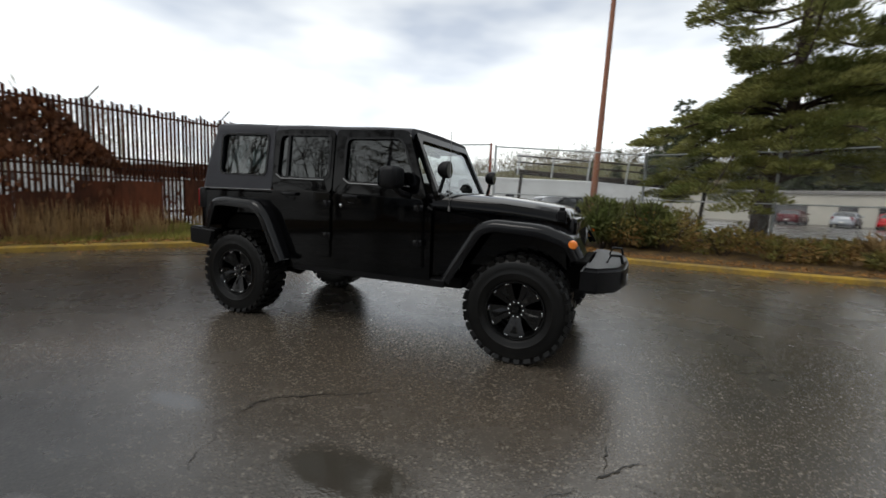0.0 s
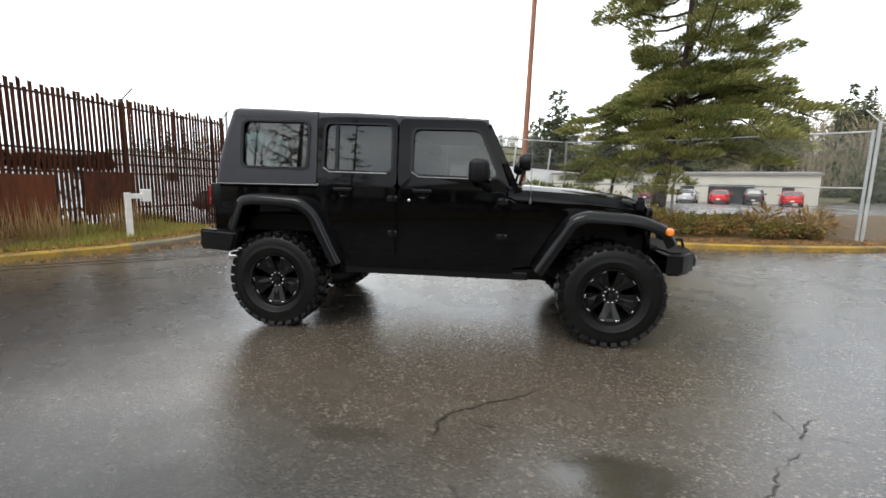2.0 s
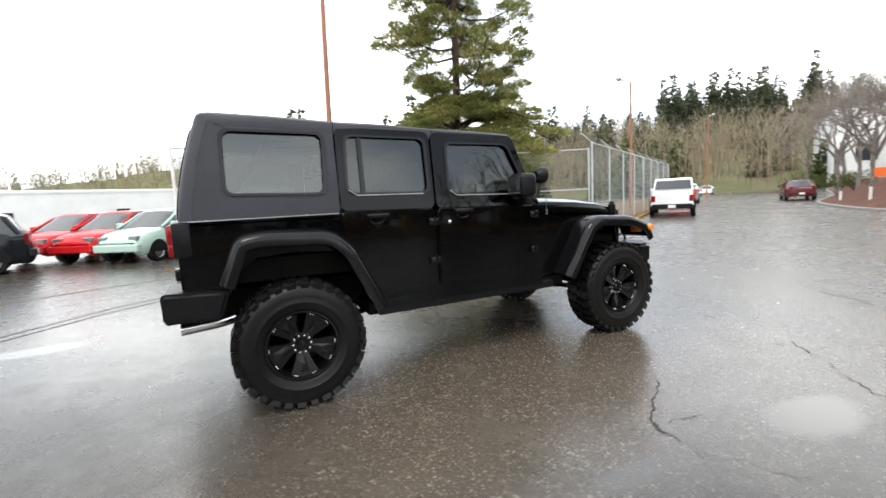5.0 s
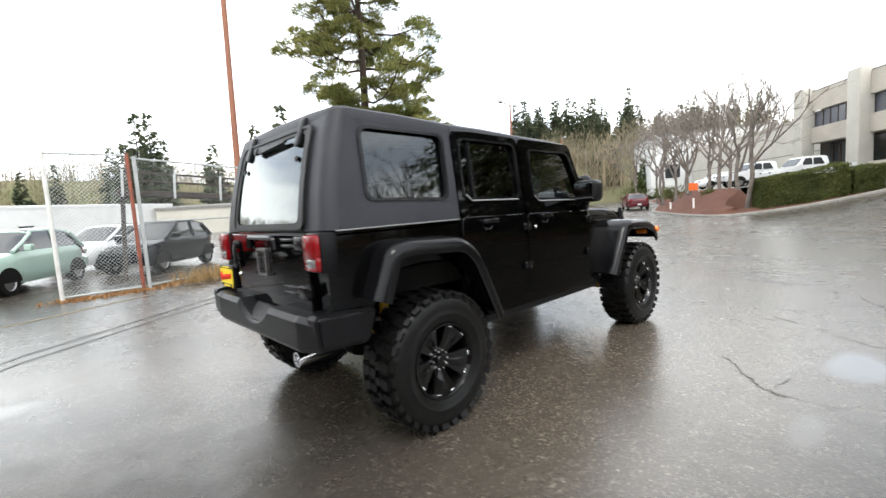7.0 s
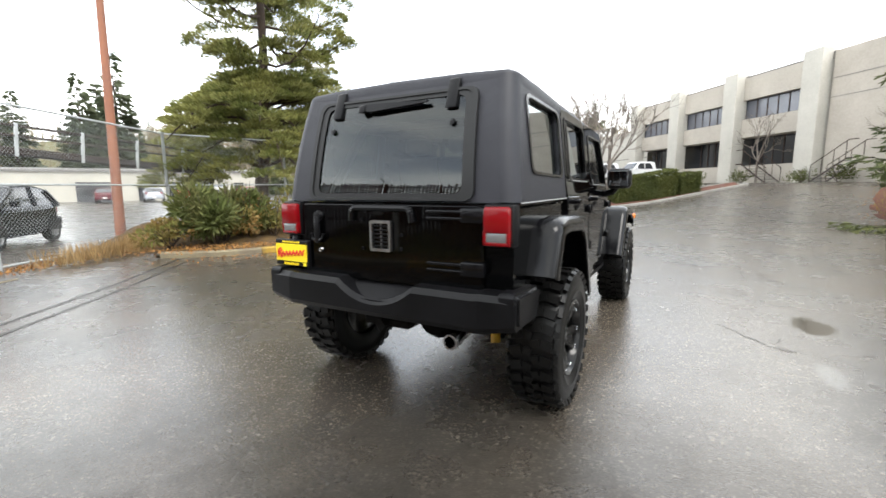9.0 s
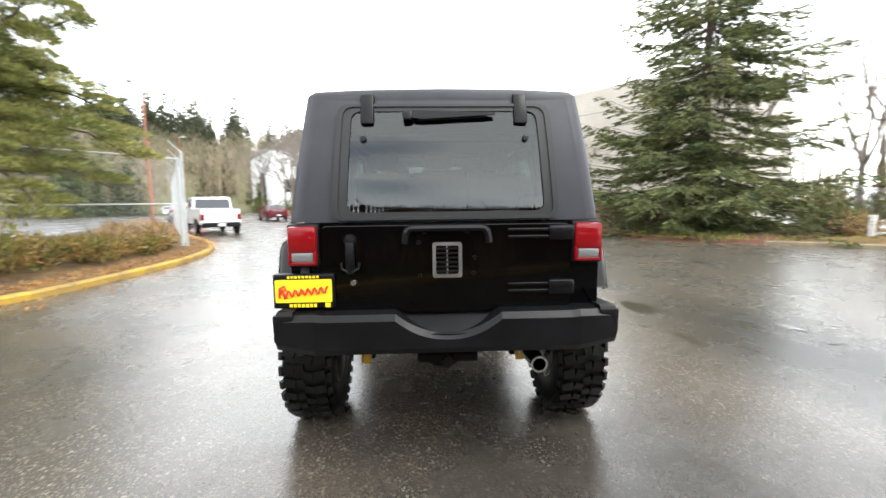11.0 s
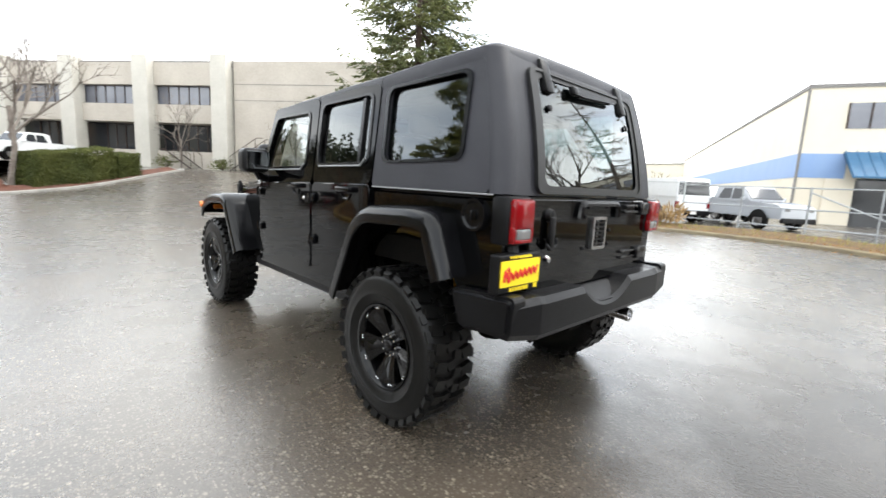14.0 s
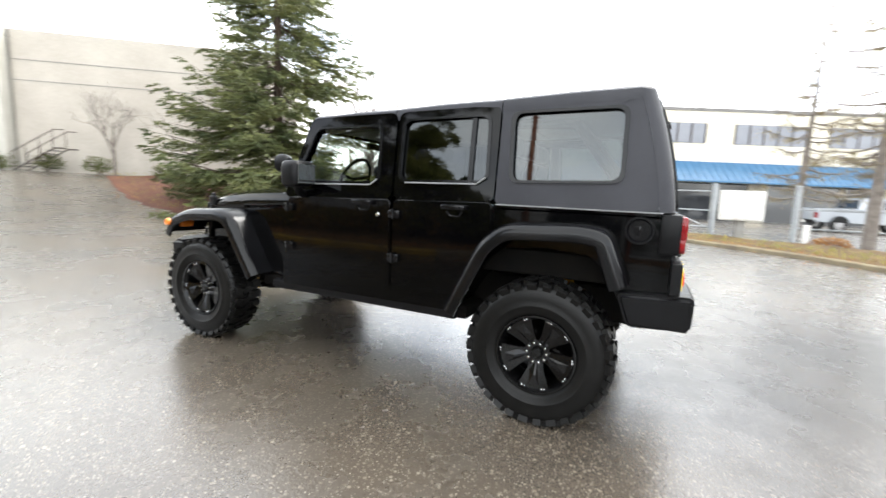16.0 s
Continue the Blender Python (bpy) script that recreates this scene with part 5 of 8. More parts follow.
for i, (pts, w) in enumerate((
    ([(0.20, -2.62), (0.22, -2.33), (0.30, -2.2), (0.62, -2.0), (0.85, -1.85)], 0.012),
    ([(1.75, -2.9), (1.73, -2.72), (2.1, -2.3), (2.45, -1.9)], 0.012),
    ([(3.0, -3.6), (3.2, -2.8), (3.9, -2.5), (4.6, -1.2), (5.3, -0.6)], 0.014),
    ([(2.4, -4.2), (3.9, -4.0), (6.0, -3.1), (7.8, -3.2)], 0.012),
    ([(4.6, -4.6), (6.5, -4.1), (8.5, -4.4)], 0.014),
    ([(12.5, -2.4), (14.5, -2.8), (17.0, -2.2)], 0.03),
    ([(9.0, 0.8), (12.0, 0.2), (15.5, 0.8)], 0.02),
)):
    crack_line(pts, w * 0.65, i)


def blob(cx, cy, rx, ry, turn, seed, n=110):
    rng = random.Random(seed)
    ph = [rng.uniform(0, 6.28) for _ in range(3)]
    out = []
    for i in range(n):
        a = 2 * math.pi * i / n
        r = 1 + 0.32 * noise.fractal((math.cos(a) * 1.6 + ph[0], math.sin(a) * 1.6, ph[1]), 0.6, 2.1, 5) + 0.18 * math.sin(2 * a + ph[0]) + 0.12 * math.sin(3 * a + ph[1]) + 0.08 * math.sin(5 * a + ph[2])
        x, y = rx * r * math.cos(a), ry * r * math.sin(a)
        out.append((cx + x * math.cos(turn) - y * math.sin(turn), cy + x * math.sin(turn) + y * math.cos(turn)))
    return out


for i, (cx, cy, rx, ry, a) in enumerate(((0.15, -3.50, 0.06, 0.028, 0.8), (-0.05, -3.84, 0.07, 0.024, 0.9), (-0.49, -3.78, 0.055, 0.022, 0.9),
                                         (5.0, -6.05, 0.30, 0.06, 0.4))):
    ground_patch("asphalt_hole", blob(cx, cy, rx, ry, a, 20 + i), "crack", "dark wet hole in the asphalt")


def raw_mesh(name, verts, faces, mat, parent, label="", smooth=False):
    me = bpy.data.meshes.new(name)
    me.from_pydata(verts, [], faces)
    me.materials.append(M[mat])
    ob = new(name, me)
    if parent:
        ob.parent = parent
    return tagged(ob, label) if label else ob


def spray(verts, faces, p, d, w, rng):
    side = d.cross(Vector((rng.uniform(-1, 1), rng.uniform(-1, 1), rng.uniform(-1, 1))))
    side = side.normalized() * w if side.length > 1e-6 else Vector((w, 0, 0))
    i = len(verts)
    q = p + d
    m = p + d * 0.5
    verts += [tuple(p), tuple(m + side * 0.5), tuple(q), tuple(m - side * 0.5)]
    faces.append((i, i + 1, i + 2, i + 3))


# ---------------------------------------------------------------- rusty slat fence
def build_slat_fence():
    fence = thing("slat_fence", "tall rusty steel slat fence with patched sheet panels", "fence")
    a, b = Vector((-9.75, -7.0)), Vector((-7.25, 7.15))
    d = (b - a).normalized()
    length = (b - a).length
    turn = math.atan2(d.y, d.x)
    fence.matrix_world = pose(a.x, a.y, 0.10, 0, 0, math.degrees(turn))
    rng = random.Random(3)
    meshes = []
    for k in range(6):
        bm = bmesh.new()
        h = 2.84 + 0.024 * k
        box(bm, -0.030, 0.030, -0.008, 0.008, -0.16, h)
        for v in bm.verts:
            if v.co.z > 1 and v.co.x > 0:
                v.co.z -= 0.02 * (k % 3)
        meshes.append(finish(bm, "slat", "rust", fence).data)
        bpy.data.objects.remove(fence.children[-1])
    n = int(length / 0.090)
    for i in range(n):
        ob = new("slat", meshes[rng.randrange(6)])
        ob.parent = fence
        ob.matrix_local = pose(0.05 + i * 0.090 + rng.uniform(-0.0015, 0.0015), rng.uniform(-0.003, 0.003), rng.uniform(-0.03, 0.02), rng.uniform(-0.3, 0.3), rng.uniform(-0.06, 0.06), rng.uniform(-2, 2))
    for z in (0.55, 1.30, 1.50, 1.72, 2.74):
        bm = bmesh.new()
        box(bm, 0, length, 0.012, 0.052, z, z + 0.045, 0.006)
        part("rail", bm, "darkmetal", fence, "dark steel rail")
    for i in range(6):
        x = min(length - 0.05, i * length / 5)
        bm = bmesh.new()
        box(bm, x - 0.035, x + 0.035, 0.055, 0.125, -0.1, 2.95, 0.008)
        tube(bm, [(x, 0.1, 2.9), (x + 0.18, -0.05, 3.2)], 0.015, 6)
        part("post", bm, "darkmetal", fence, "dark steel post")
    edges = [0.3]
    while edges[-1] < 7.0:
        edges.append(edges[-1] + rng.uniform(0.9, 1.5))
    panels = [(a, b, 0.02, rng.choice((0.90, 0.95, 1.0))) for a, b in zip(edges, edges[1:])]
    panels += [(edges[-1], 8.35, 0.02, 0.96), (8.35, 9.16, 0.02, 1.22), (9.16, 10.0, 0.02, 1.26), (10.52, 11.58, 0.45, 1.35)]
    for a, b, z0, z1 in panels:
        bm = bmesh.new()
        box(bm, a, b - 0.006, -0.016, -0.010, z0, z1, 0.001)
        part("sheet_panel", bm, "rustplate", fence, "rust-red sheet panel")
    # dead vines matted behind the upper slats, thinning out towards the far end
    verts, faces = [], []
    for _ in range(15000):
        x = rng.uniform(0.2, 11.2)
        crest = 2.74 if x < 8.1 else 2.74 - 1.05 * (x - 8.1) if x < 9.1 else 1.72
        crest += 0.16 * noise.noise((x * 1.6, 2.2, 0.0)) + 0.07 * noise.noise((x * 6.0, 7.1, 0.0))
        if x > 9.2 and rng.random() < 0.5:
            continue
        low = 1.66 if x < 9.1 else 1.50
        z = rng.uniform(low, max(low + 0.05, crest)) if rng.random() < 0.94 else rng.uniform(0.6, 1.3)
        p = Vector((x, rng.uniform(-0.06, 0.12) if x < 9.1 else rng.uniform(0.06, 0.16), z))
        spray(verts, faces, p, Vector((rng.uniform(-0.08, 0.08), rng.uniform(-0.03, 0.03), rng.uniform(-0.20, -0.04))), rng.uniform(0.05, 0.11), rng)
    raw_mesh("dead_vines", verts, faces, "vine", fence, "mat of dead brown vines")
    bm = bmesh.new()
    tube(bm, [(length + 0.12, 0.05, -0.1), (length + 0.10, 0.05, 3.15)], 0.035, 8)
    post = part("end_post", bm, "galv_dull", fence, "grey end post")
    for k in range(5):
        bm = bmesh.new()
        tube(bm, [(length + 0.12, 0.05, 0.15 + 0.36 * k), (length + 0.12, 0.05, 0.33 + 0.36 * k)], 0.050, 10)
        part("reflective_band", bm, "redstripe" if k % 2 == 0 else "whitepaint", post, "red and white band")


build_slat_fence()


def build_white_post():
    ob = thing("bent_post", "white painted post with a bent arm on the verge", "post", pose(-6.8, 3.2, 0.12, 0, 0, 60))
    bm = bmesh.new()
    box(bm, -0.05, 0.05, -0.05, 0.05, 0.0, 0.92, 0.008)
    part("upright", bm, "whitepaint", ob)
    bm = bmesh.new()
    box(bm, 0.052, 0.30, -0.045, 0.045, 0.80, 0.90, 0.008)
    part("arm", bm, "whitepaint", ob)
    bm = bmesh.new()
    box(bm, 0.24, 0.40, -0.06, 0.06, 0.74, 0.99, 0.01)
    part("box_head", bm, "whitepaint", ob)


build_white_post()


# ---------------------------------------------------------------- chain-link fences
def chain_fence(label, pts, height, posts=3.0, barb=True, spacing=0.075, mats=("galv_dull",), z=0.0, wire_r=0.0042, rails=None):
    ob = thing("chain_fence", label, "fence")
    for (ax, ay), (bx, by) in zip(pts, pts[1:]):
        a, b = Vector((ax, ay)), Vector((bx, by))
        d, L = (b - a).normalized(), (b - a).length
        bm = bmesh.new()
        base = z + 0.05
        def wire(u0, z0, u1, z1):
            p0 = (ax + d.x * u0, ay + d.y * u0, gz(ax, ay) + base + z0)
            p1 = (ax + d.x * u1, ay + d.y * u1, gz(bx, by) + base + z1)
            tube(bm, [p0, p1], wire_r, 3, cap=False)
        k = -height
        while k < L:
            u0, u1 = max(k, 0), min(k + height, L)
            if u1 > u0:
                wire(u0, u0 - k, u1, u1 - k)
                wire(u0, height - (u0 - k), u1, height - (u1 - k))
            k += spacing
        tagged(part("mesh_panel", bm, "galv_dull", ob, "woven wire mesh"), kind="stuff")
        for zz in rails or (height, 0.02):
            bm = bmesh.new()
            tube(bm, [(ax, ay, gz(ax, ay) + base + zz), (bx, by, gz(bx, by) + base + zz)], 0.022, 6)
            part("rail", bm, "galv_dull", ob)
        if barb:
            for j in range(3):
                bm = bmesh.new()
                o, h = 0.10 * (j + 1), 0.10 * (j + 1)
                tube(bm, [(ax - d.y * o, ay + d.x * o, gz(ax, ay) + base + height + h), (bx - d.y * o, by + d.x * o, gz(bx, by) + base + height + h)], 0.004, 3)
                part("barbed_wire", bm, "galv_dull", ob)
        n = max(1, round(L / posts))
        for i in range(n + 1):
            x, y = a.lerp(b, i / n)
            bm = bmesh.new()
            tube(bm, [(x, y, gz(x, y) - 0.1), (x, y, gz(x, y) + base + height + 0.04)], 0.038 if i in (0, n) else 0.028, 8)
            if barb:
                tube(bm, [(x, y, gz(x, y) + base + height), (x - d.y * 0.32, y + d.x * 0.32, gz(x, y) + base + height + 0.34)], 0.014, 5)
            part("post", bm, mats[0] if i else mats[-1], ob, "round steel post", smooth=True)
    return ob


chain_fence("tall grey chain-link fence along the road with barbed wire", [(9.6, 7.55), (27.0, 17.6)], 3.0, 2.6, wire_r=0.0012)
chain_fence("grey chain-link fence behind the pine and shrub bed", [(9.55, 7.65), (5.9, 10.0), (2.7, 11.0), (-1.5, 8.6)], 2.8, 5.0, barb=False, wire_r=0.0016, rails=(2.8, 1.42, 0.02))
chain_fence("narrow chain-link gate leaf with red and white posts", [(-1.63, 8.52), (-2.98, 8.5)], 2.85, 1.4, barb=False, mats=("whitepaint", "redpost"), wire_r=0.0034)


def build_pole():
    ob = thing("utility_pole", "tall rust-orange steel pole in the shrub bed", "pole", pose(1.22, 10.5, 0.0, 0, 1.2, 0))
    bm = bmesh.new()
    tube(bm, [(0, 0, 0), (0, 0, 5), (0, 0, 17)], 0.115, 12, 0.045)
    part("shaft", bm, "polewood", ob, smooth=True)
    bm = bmesh.new()
    lathe(bm, [(0.0, 0.12), (0.16, 0.12), (0.20, 0.0)], 12, "z")
    part("base_collar", bm, "polewood", ob)


build_pole()


def build_street_lamp(x, y, h, turn, scale=1.0):
    ob = thing("street_lamp", "tall rusty lamp post with floodlight heads", "street lamp", pose(x, y, gz(x, y), 0, 0, turn))
    bm = bmesh.new()
    tube(bm, [(0, 0, 0), (0, 0, h)], 0.10, 8, 0.05)
    part("mast", bm, "polewood", ob, smooth=True)
    for s in (0,):
        bm = bmesh.new()
        tube(bm, [(0, 0, h - 0.1), (0.4, (s - 0.5) * 0.8, h + 0.15)], 0.03, 6)
        part("arm", bm, "galv_dull", ob)
        bm = bmesh.new()
        box(bm, 0.36, 0.78, (s - 0.5) * 0.9 - 0.13, (s - 0.5) * 0.9 + 0.13, h + 0.10, h + 0.23, 0.03)
        part("lamp_head", bm, "galv_dull", ob)


build_street_lamp(19.8, 14.7, 7.6, 200)
build_street_lamp(46.0, 27.0, 9.0, 30)


# ---------------------------------------------------------------- vegetation
def unit(rng):
    while True:
        v = Vector((rng.uniform(-1, 1), rng.uniform(-1, 1), rng.uniform(-1, 1)))
        if 0.05 < v.length < 1:
            return v.normalized()


def build_pine():
    tree = thing("pine_tree", "tall open-crowned pine with clumped needles in the bed", "tree", pose(5.85, 11.2, 0.35))
    rng = random.Random(11)
    trunk = [Vector((0.0, 0, -0.5)), Vector((0.1, 0.0, 1.2)), Vector((0.35, 0.05, 2.4)), Vector((0.55, 0.1, 4.5)), Vector((0.60, 0.1, 7.5)), Vector((0.50, 0.0, 11)), Vector((0.5, 0, 14))]
    bm = bmesh.new()
    tube(bm, [Vector(p) for p in catmull([tuple(p) for p in trunk], 4)], 0.26, 10, 0.05)
    part("trunk", bm, "bark", tree, smooth=True)
    def on_trunk(z):
        for a, b in zip(trunk, trunk[1:]):
            if a.z <= z <= b.z:
                return a.lerp(b, (z - a.z) / (b.z - a.z))
        return trunk[-1]
    verts, faces = [], []
    bm = bmesh.new()
    def tuft(c, d, rad, n, high=0.42):
        """A cushion of needle sprays that point outwards and up, thick on its upper side."""
        for _ in range(n):
            u = unit(rng)
            h = (abs(u.z) * high - 0.08) * rad
            q = c + Vector((u.x * rad, u.y * rad, h)) * rng.uniform(0.25, 1.0) ** 0.5
            dd = (d * 0.7 + Vector((u.x, u.y, 0)) * 0.7 + Vector((0, 0, 0.45)) + unit(rng) * 0.35).normalized() * rng.uniform(0.11, 0.20)
            spray(verts, faces, q, dd, rng.uniform(0.024, 0.042), rng)
    for i in range(54):
        z = 4.9 + 8.9 * i / 53 + rng.uniform(-0.25, 0.25)
        a = i * 2.4 + rng.uniform(-0.5, 0.5)
        reach = (2.75 - 0.20 * max(0, z - 6.0)) * rng.choice((0.55, 0.8, 0.95, 1.1)) * rng.uniform(0.9, 1.08)
        p0, d = on_trunk(z), Vector((math.cos(a), math.sin(a), 0))
        rise, sag = rng.uniform(0.05, 0.35), rng.uniform(0.08, 0.26)
        def along(t):
            return p0 + d * reach * t + Vector((0, 0, reach * (rise * t * t - sag * math.sin(t * 2.6))))
        tube(bm, [along(t) for t in (0, 0.25, 0.5, 0.75, 1.0)], 0.050, 5, 0.014)
        for k in range(7):
            t = 0.40 + 0.62 * (k + rng.random()) / 7
            c = along(min(1.0, t))
            side = Vector((-d.y, d.x, 0)) * rng.uniform(-0.5, 0.5) * reach * 0.5 + d * rng.uniform(-0.1, 0.2)
            c2 = c + side + Vector((0, 0, rng.uniform(-0.25, 0.25)))
            tube(bm, [c, c.lerp(c2, 0.5) + Vector((0, 0, 0.06)), c2], 0.018, 3, 0.006, cap=False)
            tuft(c2, d, rng.uniform(0.30, 0.52), 300, 0.75)
        for k in range(4):
            c = along(rng.uniform(0.15, 0.7))
            tube(bm, [c, c + unit(rng) * rng.uniform(0.3, 0.8)], 0.010, 3, 0.003, cap=False)
    # the low skirt: five tiers of level, drooping boughs, dense on top and dark beneath
    for level, (z0, wide) in enumerate(((1.75, 3.5), (2.35, 4.1), (3.0, 3.9), (3.65, 3.1), (4.3, 2.1))):
        for k in range(7):
            a = 6.283 * (k + 0.5 * (level % 2)) / 7 + rng.uniform(-0.3, 0.3)
            d, z = Vector((math.cos(a), math.sin(a), 0)), z0 + rng.uniform(-0.15, 0.15)
            reach = wide * rng.uniform(0.72, 1.08)
            p0, droop = on_trunk(z), rng.uniform(0.10, 0.22) * (1.35 if d.x < 0 else 0.55)
            def along(t):
                p = p0 + d * reach * t + Vector((0, 0, reach * (0.22 * math.sin(2.2 * t) - droop * 2.0 * t * t)))
                p.z = max(p.z, 0.75)
                return p
            tube(bm, [along(t) for t in (0, 0.25, 0.5, 0.75, 1.0)], 0.050, 5, 0.015)
            for j in range(8):
                t = 0.30 + 0.72 * (j + rng.random()) / 8
                c = along(min(1.0, t))
                c2 = c + Vector((-d.y, d.x, 0)) * rng.uniform(-1, 1) * (0.25 + 0.22 * reach * t * (1.25 - t)) + Vector((0, 0, rng.uniform(-0.10, 0.16)))
                tube(bm, [c, c2], 0.014, 3, 0.006, cap=False)
                tuft(c2, d, rng.uniform(0.42, 0.72), 380)
    part("limb_frame", bm, "bark", tree, "bare dark limbs")
    raw_mesh("crown", verts, faces, "pine", tree, "clumps of olive-green needles")


build_pine()


def conifer_mesh(height, base_r, seed, whorls, per, twigs, mat, name, parent, w=(0.03, 0.055), length=(0.14, 0.26), low=0.06, step=0.12, power=0.72):
    """A trunk with whorls of drooping boughs; each bough carries side twigs clad in needle sprays."""
    rng = random.Random(seed)
    bm = bmesh.new()
    tube(bm, [(0, 0, -0.3), (0, 0, height * 0.5), (0, 0, height)], 0.016 * height, 8, 0.01)
    verts, faces = [], []
    up = Vector((0, 0, 1))
    for i in range(whorls):
        f = i / (whorls - 1)
        r = base_r * (1 - f) ** power + 0.10
        for k in range(per if f < 0.75 else max(3, per // 2)):
            z = height * (low + (0.985 - low) * min(1.0, f + rng.uniform(-0.5, 0.5) / whorls))
            a = rng.uniform(0, 6.283)
            rr = r * rng.choice((0.55, 0.8, 0.95, 1.0, 1.12)) * rng.uniform(0.9, 1.08)
            d = Vector((math.cos(a), math.sin(a), 0))
            n = Vector((-d.y, d.x, 0))
            lift, sag = rng.uniform(-0.05, 0.30) * (0.4 + f), rng.uniform(0.12, 0.30)
            def along(t):
                return Vector((0, 0, max(0.15, z + rr * (lift * t * t - sag * math.sin(t * 2.2))))) + d * rr * t
            if step < 0.3:
                tube(bm, [along(t) for t in (0, 0.3, 0.6, 0.95)], 0.012 + 0.006 * rr, 4, 0.006, cap=False)
            m = max(3, int(twigs * rr / base_r))
            for j in range(m):
                t = 0.12 + 0.88 * (j + rng.random()) / m
                s = rng.choice((-1, 1))
                long = (0.42 * rr * (1.08 - t) + 0.10 * base_r * 0.4) * rng.uniform(0.7, 1.1)
                dirn = (d * rng.uniform(0.5, 1.0) + n * s * rng.uniform(0.4, 1.0) - up * rng.uniform(0.05, 0.45)).normalized()
                c = along(t)
                q = 0.0
                while q < long:
                    p = c + dirn * q
                    dd = (dirn * 0.8 + n * rng.uniform(-0.7, 0.7) + d * rng.uniform(-0.3, 0.6) + up * rng.uniform(-0.45, 0.3)).normalized() * rng.uniform(*length)
                    spray(verts, faces, p, dd, rng.uniform(*w), rng)
                    q += step * rng.uniform(0.6, 1.3)
    part("trunk", bm, "bark", parent, smooth=True)
    return raw_mesh(name, verts, faces, mat, parent, "drooping dark green boughs")


def build_fir():
    tree = thing("fir_tree", "broad dark green fir with drooping boughs beside the lot", "tree", pose(13.6, -11.6, gz(13.6, -11.6) - 0.05))
    conifer_mesh(16.5, 5.5, 21, 25, 10, 50, "spruce", "crown", tree, (0.045, 0.085), (0.16, 0.30), 0.02, 0.070, 0.78)


build_fir()


def far_conifer(seed, height, mat, wide):
    tree = thing("conifer", "distant dark conifer on the skyline" if mat == "farfir" else "distant fresh green conifer below the hill", "tree", group="conifers on the skyline")
    conifer_mesh(height, height * wide, seed, 30, 8, 13, mat, "crown", tree, (0.36, 0.62), (0.5, 1.0), 0.04, 0.30, 0.85)
    return tree


FAR = [far_conifer(40, 15.0, "farfir", 0.18), far_conifer(41, 17.0, "farfir", 0.21), far_conifer(42, 19.0, "farfir", 0.17), far_conifer(43, 12.0, "greenfir", 0.30), far_conifer(44, 13.0, "greenfir", 0.26)]
rng = random.Random(8)
first = [True] * 5


def plant_far(x, y, z, s, green=False):
    k = rng.randrange(3) + (0 if not green else 3)
    k = min(k, 4)
    m = pose(x, y, z, 0, 0, rng.uniform(0, 360))
    if first[k]:
        first[k] = False
        FAR[k].matrix_world = m
        FAR[k].scale = (s, s, s)
    else:
        c = copy_thing(FAR[k], m)
        c.scale = (s * rng.uniform(0.85, 1.2), s * rng.uniform(0.85, 1.2), s)


def polar(deg, dist):
    return dist * math.cos(radians(deg)), dist * math.sin(radians(deg))


def hill(x, y):
    """Height of the wooded hill beyond the road."""
    d = math.hypot(x, y)
    a = math.degrees(math.atan2(y, x))
    return 17.0 * smooth01((d - 78) / 100) * smooth01((a + 2) / 16) * smooth01((78 - a) / 30)


for _ in range(34):
    a, d = rng.uniform(4, 64), rng.uniform(95, 185)
    x, y = polar(a, d)
    plant_far(x, y, hill(x, y) - 0.5, rng.uniform(0.6, 1.1))
for _ in range(24):
    x, y = polar(rng.choice((rng.uniform(12, 22), rng.uniform(34, 54), rng.uniform(34, 40))), rng.uniform(72, 105))
    plant_far(x, y, hill(x, y) - 0.5, rng.uniform(0.5, 0.85), True)
for a0, a1, d0, d1, n, s0, s1 in ((84, 135, 105, 140, 16, 0.50, 0.72), (58, 66, 80, 110, 5, 0.6, 0.9)):
    for _ in range(n):
        x, y = polar(rng.uniform(a0, a1), rng.uniform(d0, d1))
        plant_far(x, y, hill(x, y) - 0.5, rng.uniform(s0, s1))
for a0, a1, d0, d1, n, s0, s1 in ((22, 37, 140, 180, 34, 0.85, 1.2), (37, 60, 100, 150, 24, 0.65, 1.0), (10, 22, 120, 170, 16, 0.7, 1.0)):
    for _ in range(n):
        x, y = polar(rng.uniform(a0, a1), rng.uniform(d0, d1))
        plant_far(x, y, hill(x, y) - 0.5, rng.uniform(s0, s1))
for a, d, h in ((83.4, 78, 14.5), (82.2, 72, 16.0), (81.0, 76, 17.5), (79.8, 74, 17.0), (78.7, 80, 14.5), (73.9, 76, 15.0), (69.2, 70, 17.0), (67.6, 78, 17.5), (66.2, 72, 18.5), (90.5, 90, 12.0), (88.0, 95, 12.5)):
    x, y = polar(a, d)
    plant_far(x - 3.2, y - 2.9, -0.5, h / 18.5)


def ridge(a):
    """Height of the scrubby rise behind the car lot at a bearing in degrees."""
    return 11.3 * smooth01((a - 52) / 14) * (1 - 0.35 * smooth01((a - 94) / 20)) * (1 + 0.05 * math.sin(radians(a) * 9))


def build_ridge():
    bm = bmesh.new()
    grid = []
    for i in range(44):
        a = 50 + 2.0 * i
        row = []
        for j in range(9):
            d = 84 + 6 * j
            x, y = polar(a, d)
            row.append(bm.verts.new((x, y, ridge(a) * smooth01((d - 84) / 30) + 0.9 * noise.noise((x * 0.15, y * 0.15, 1.0)) * (j > 0) - 0.3)))
        grid.append(row)
    for u, v in zip(grid, grid[1:]):
        for j in range(8):
            bm.faces.new((u[j], u[j + 1], v[j + 1], v[j]))
    structure("wooded_rise", bm, "hillside", "brown scrubby rise behind the car lot", smooth=True)


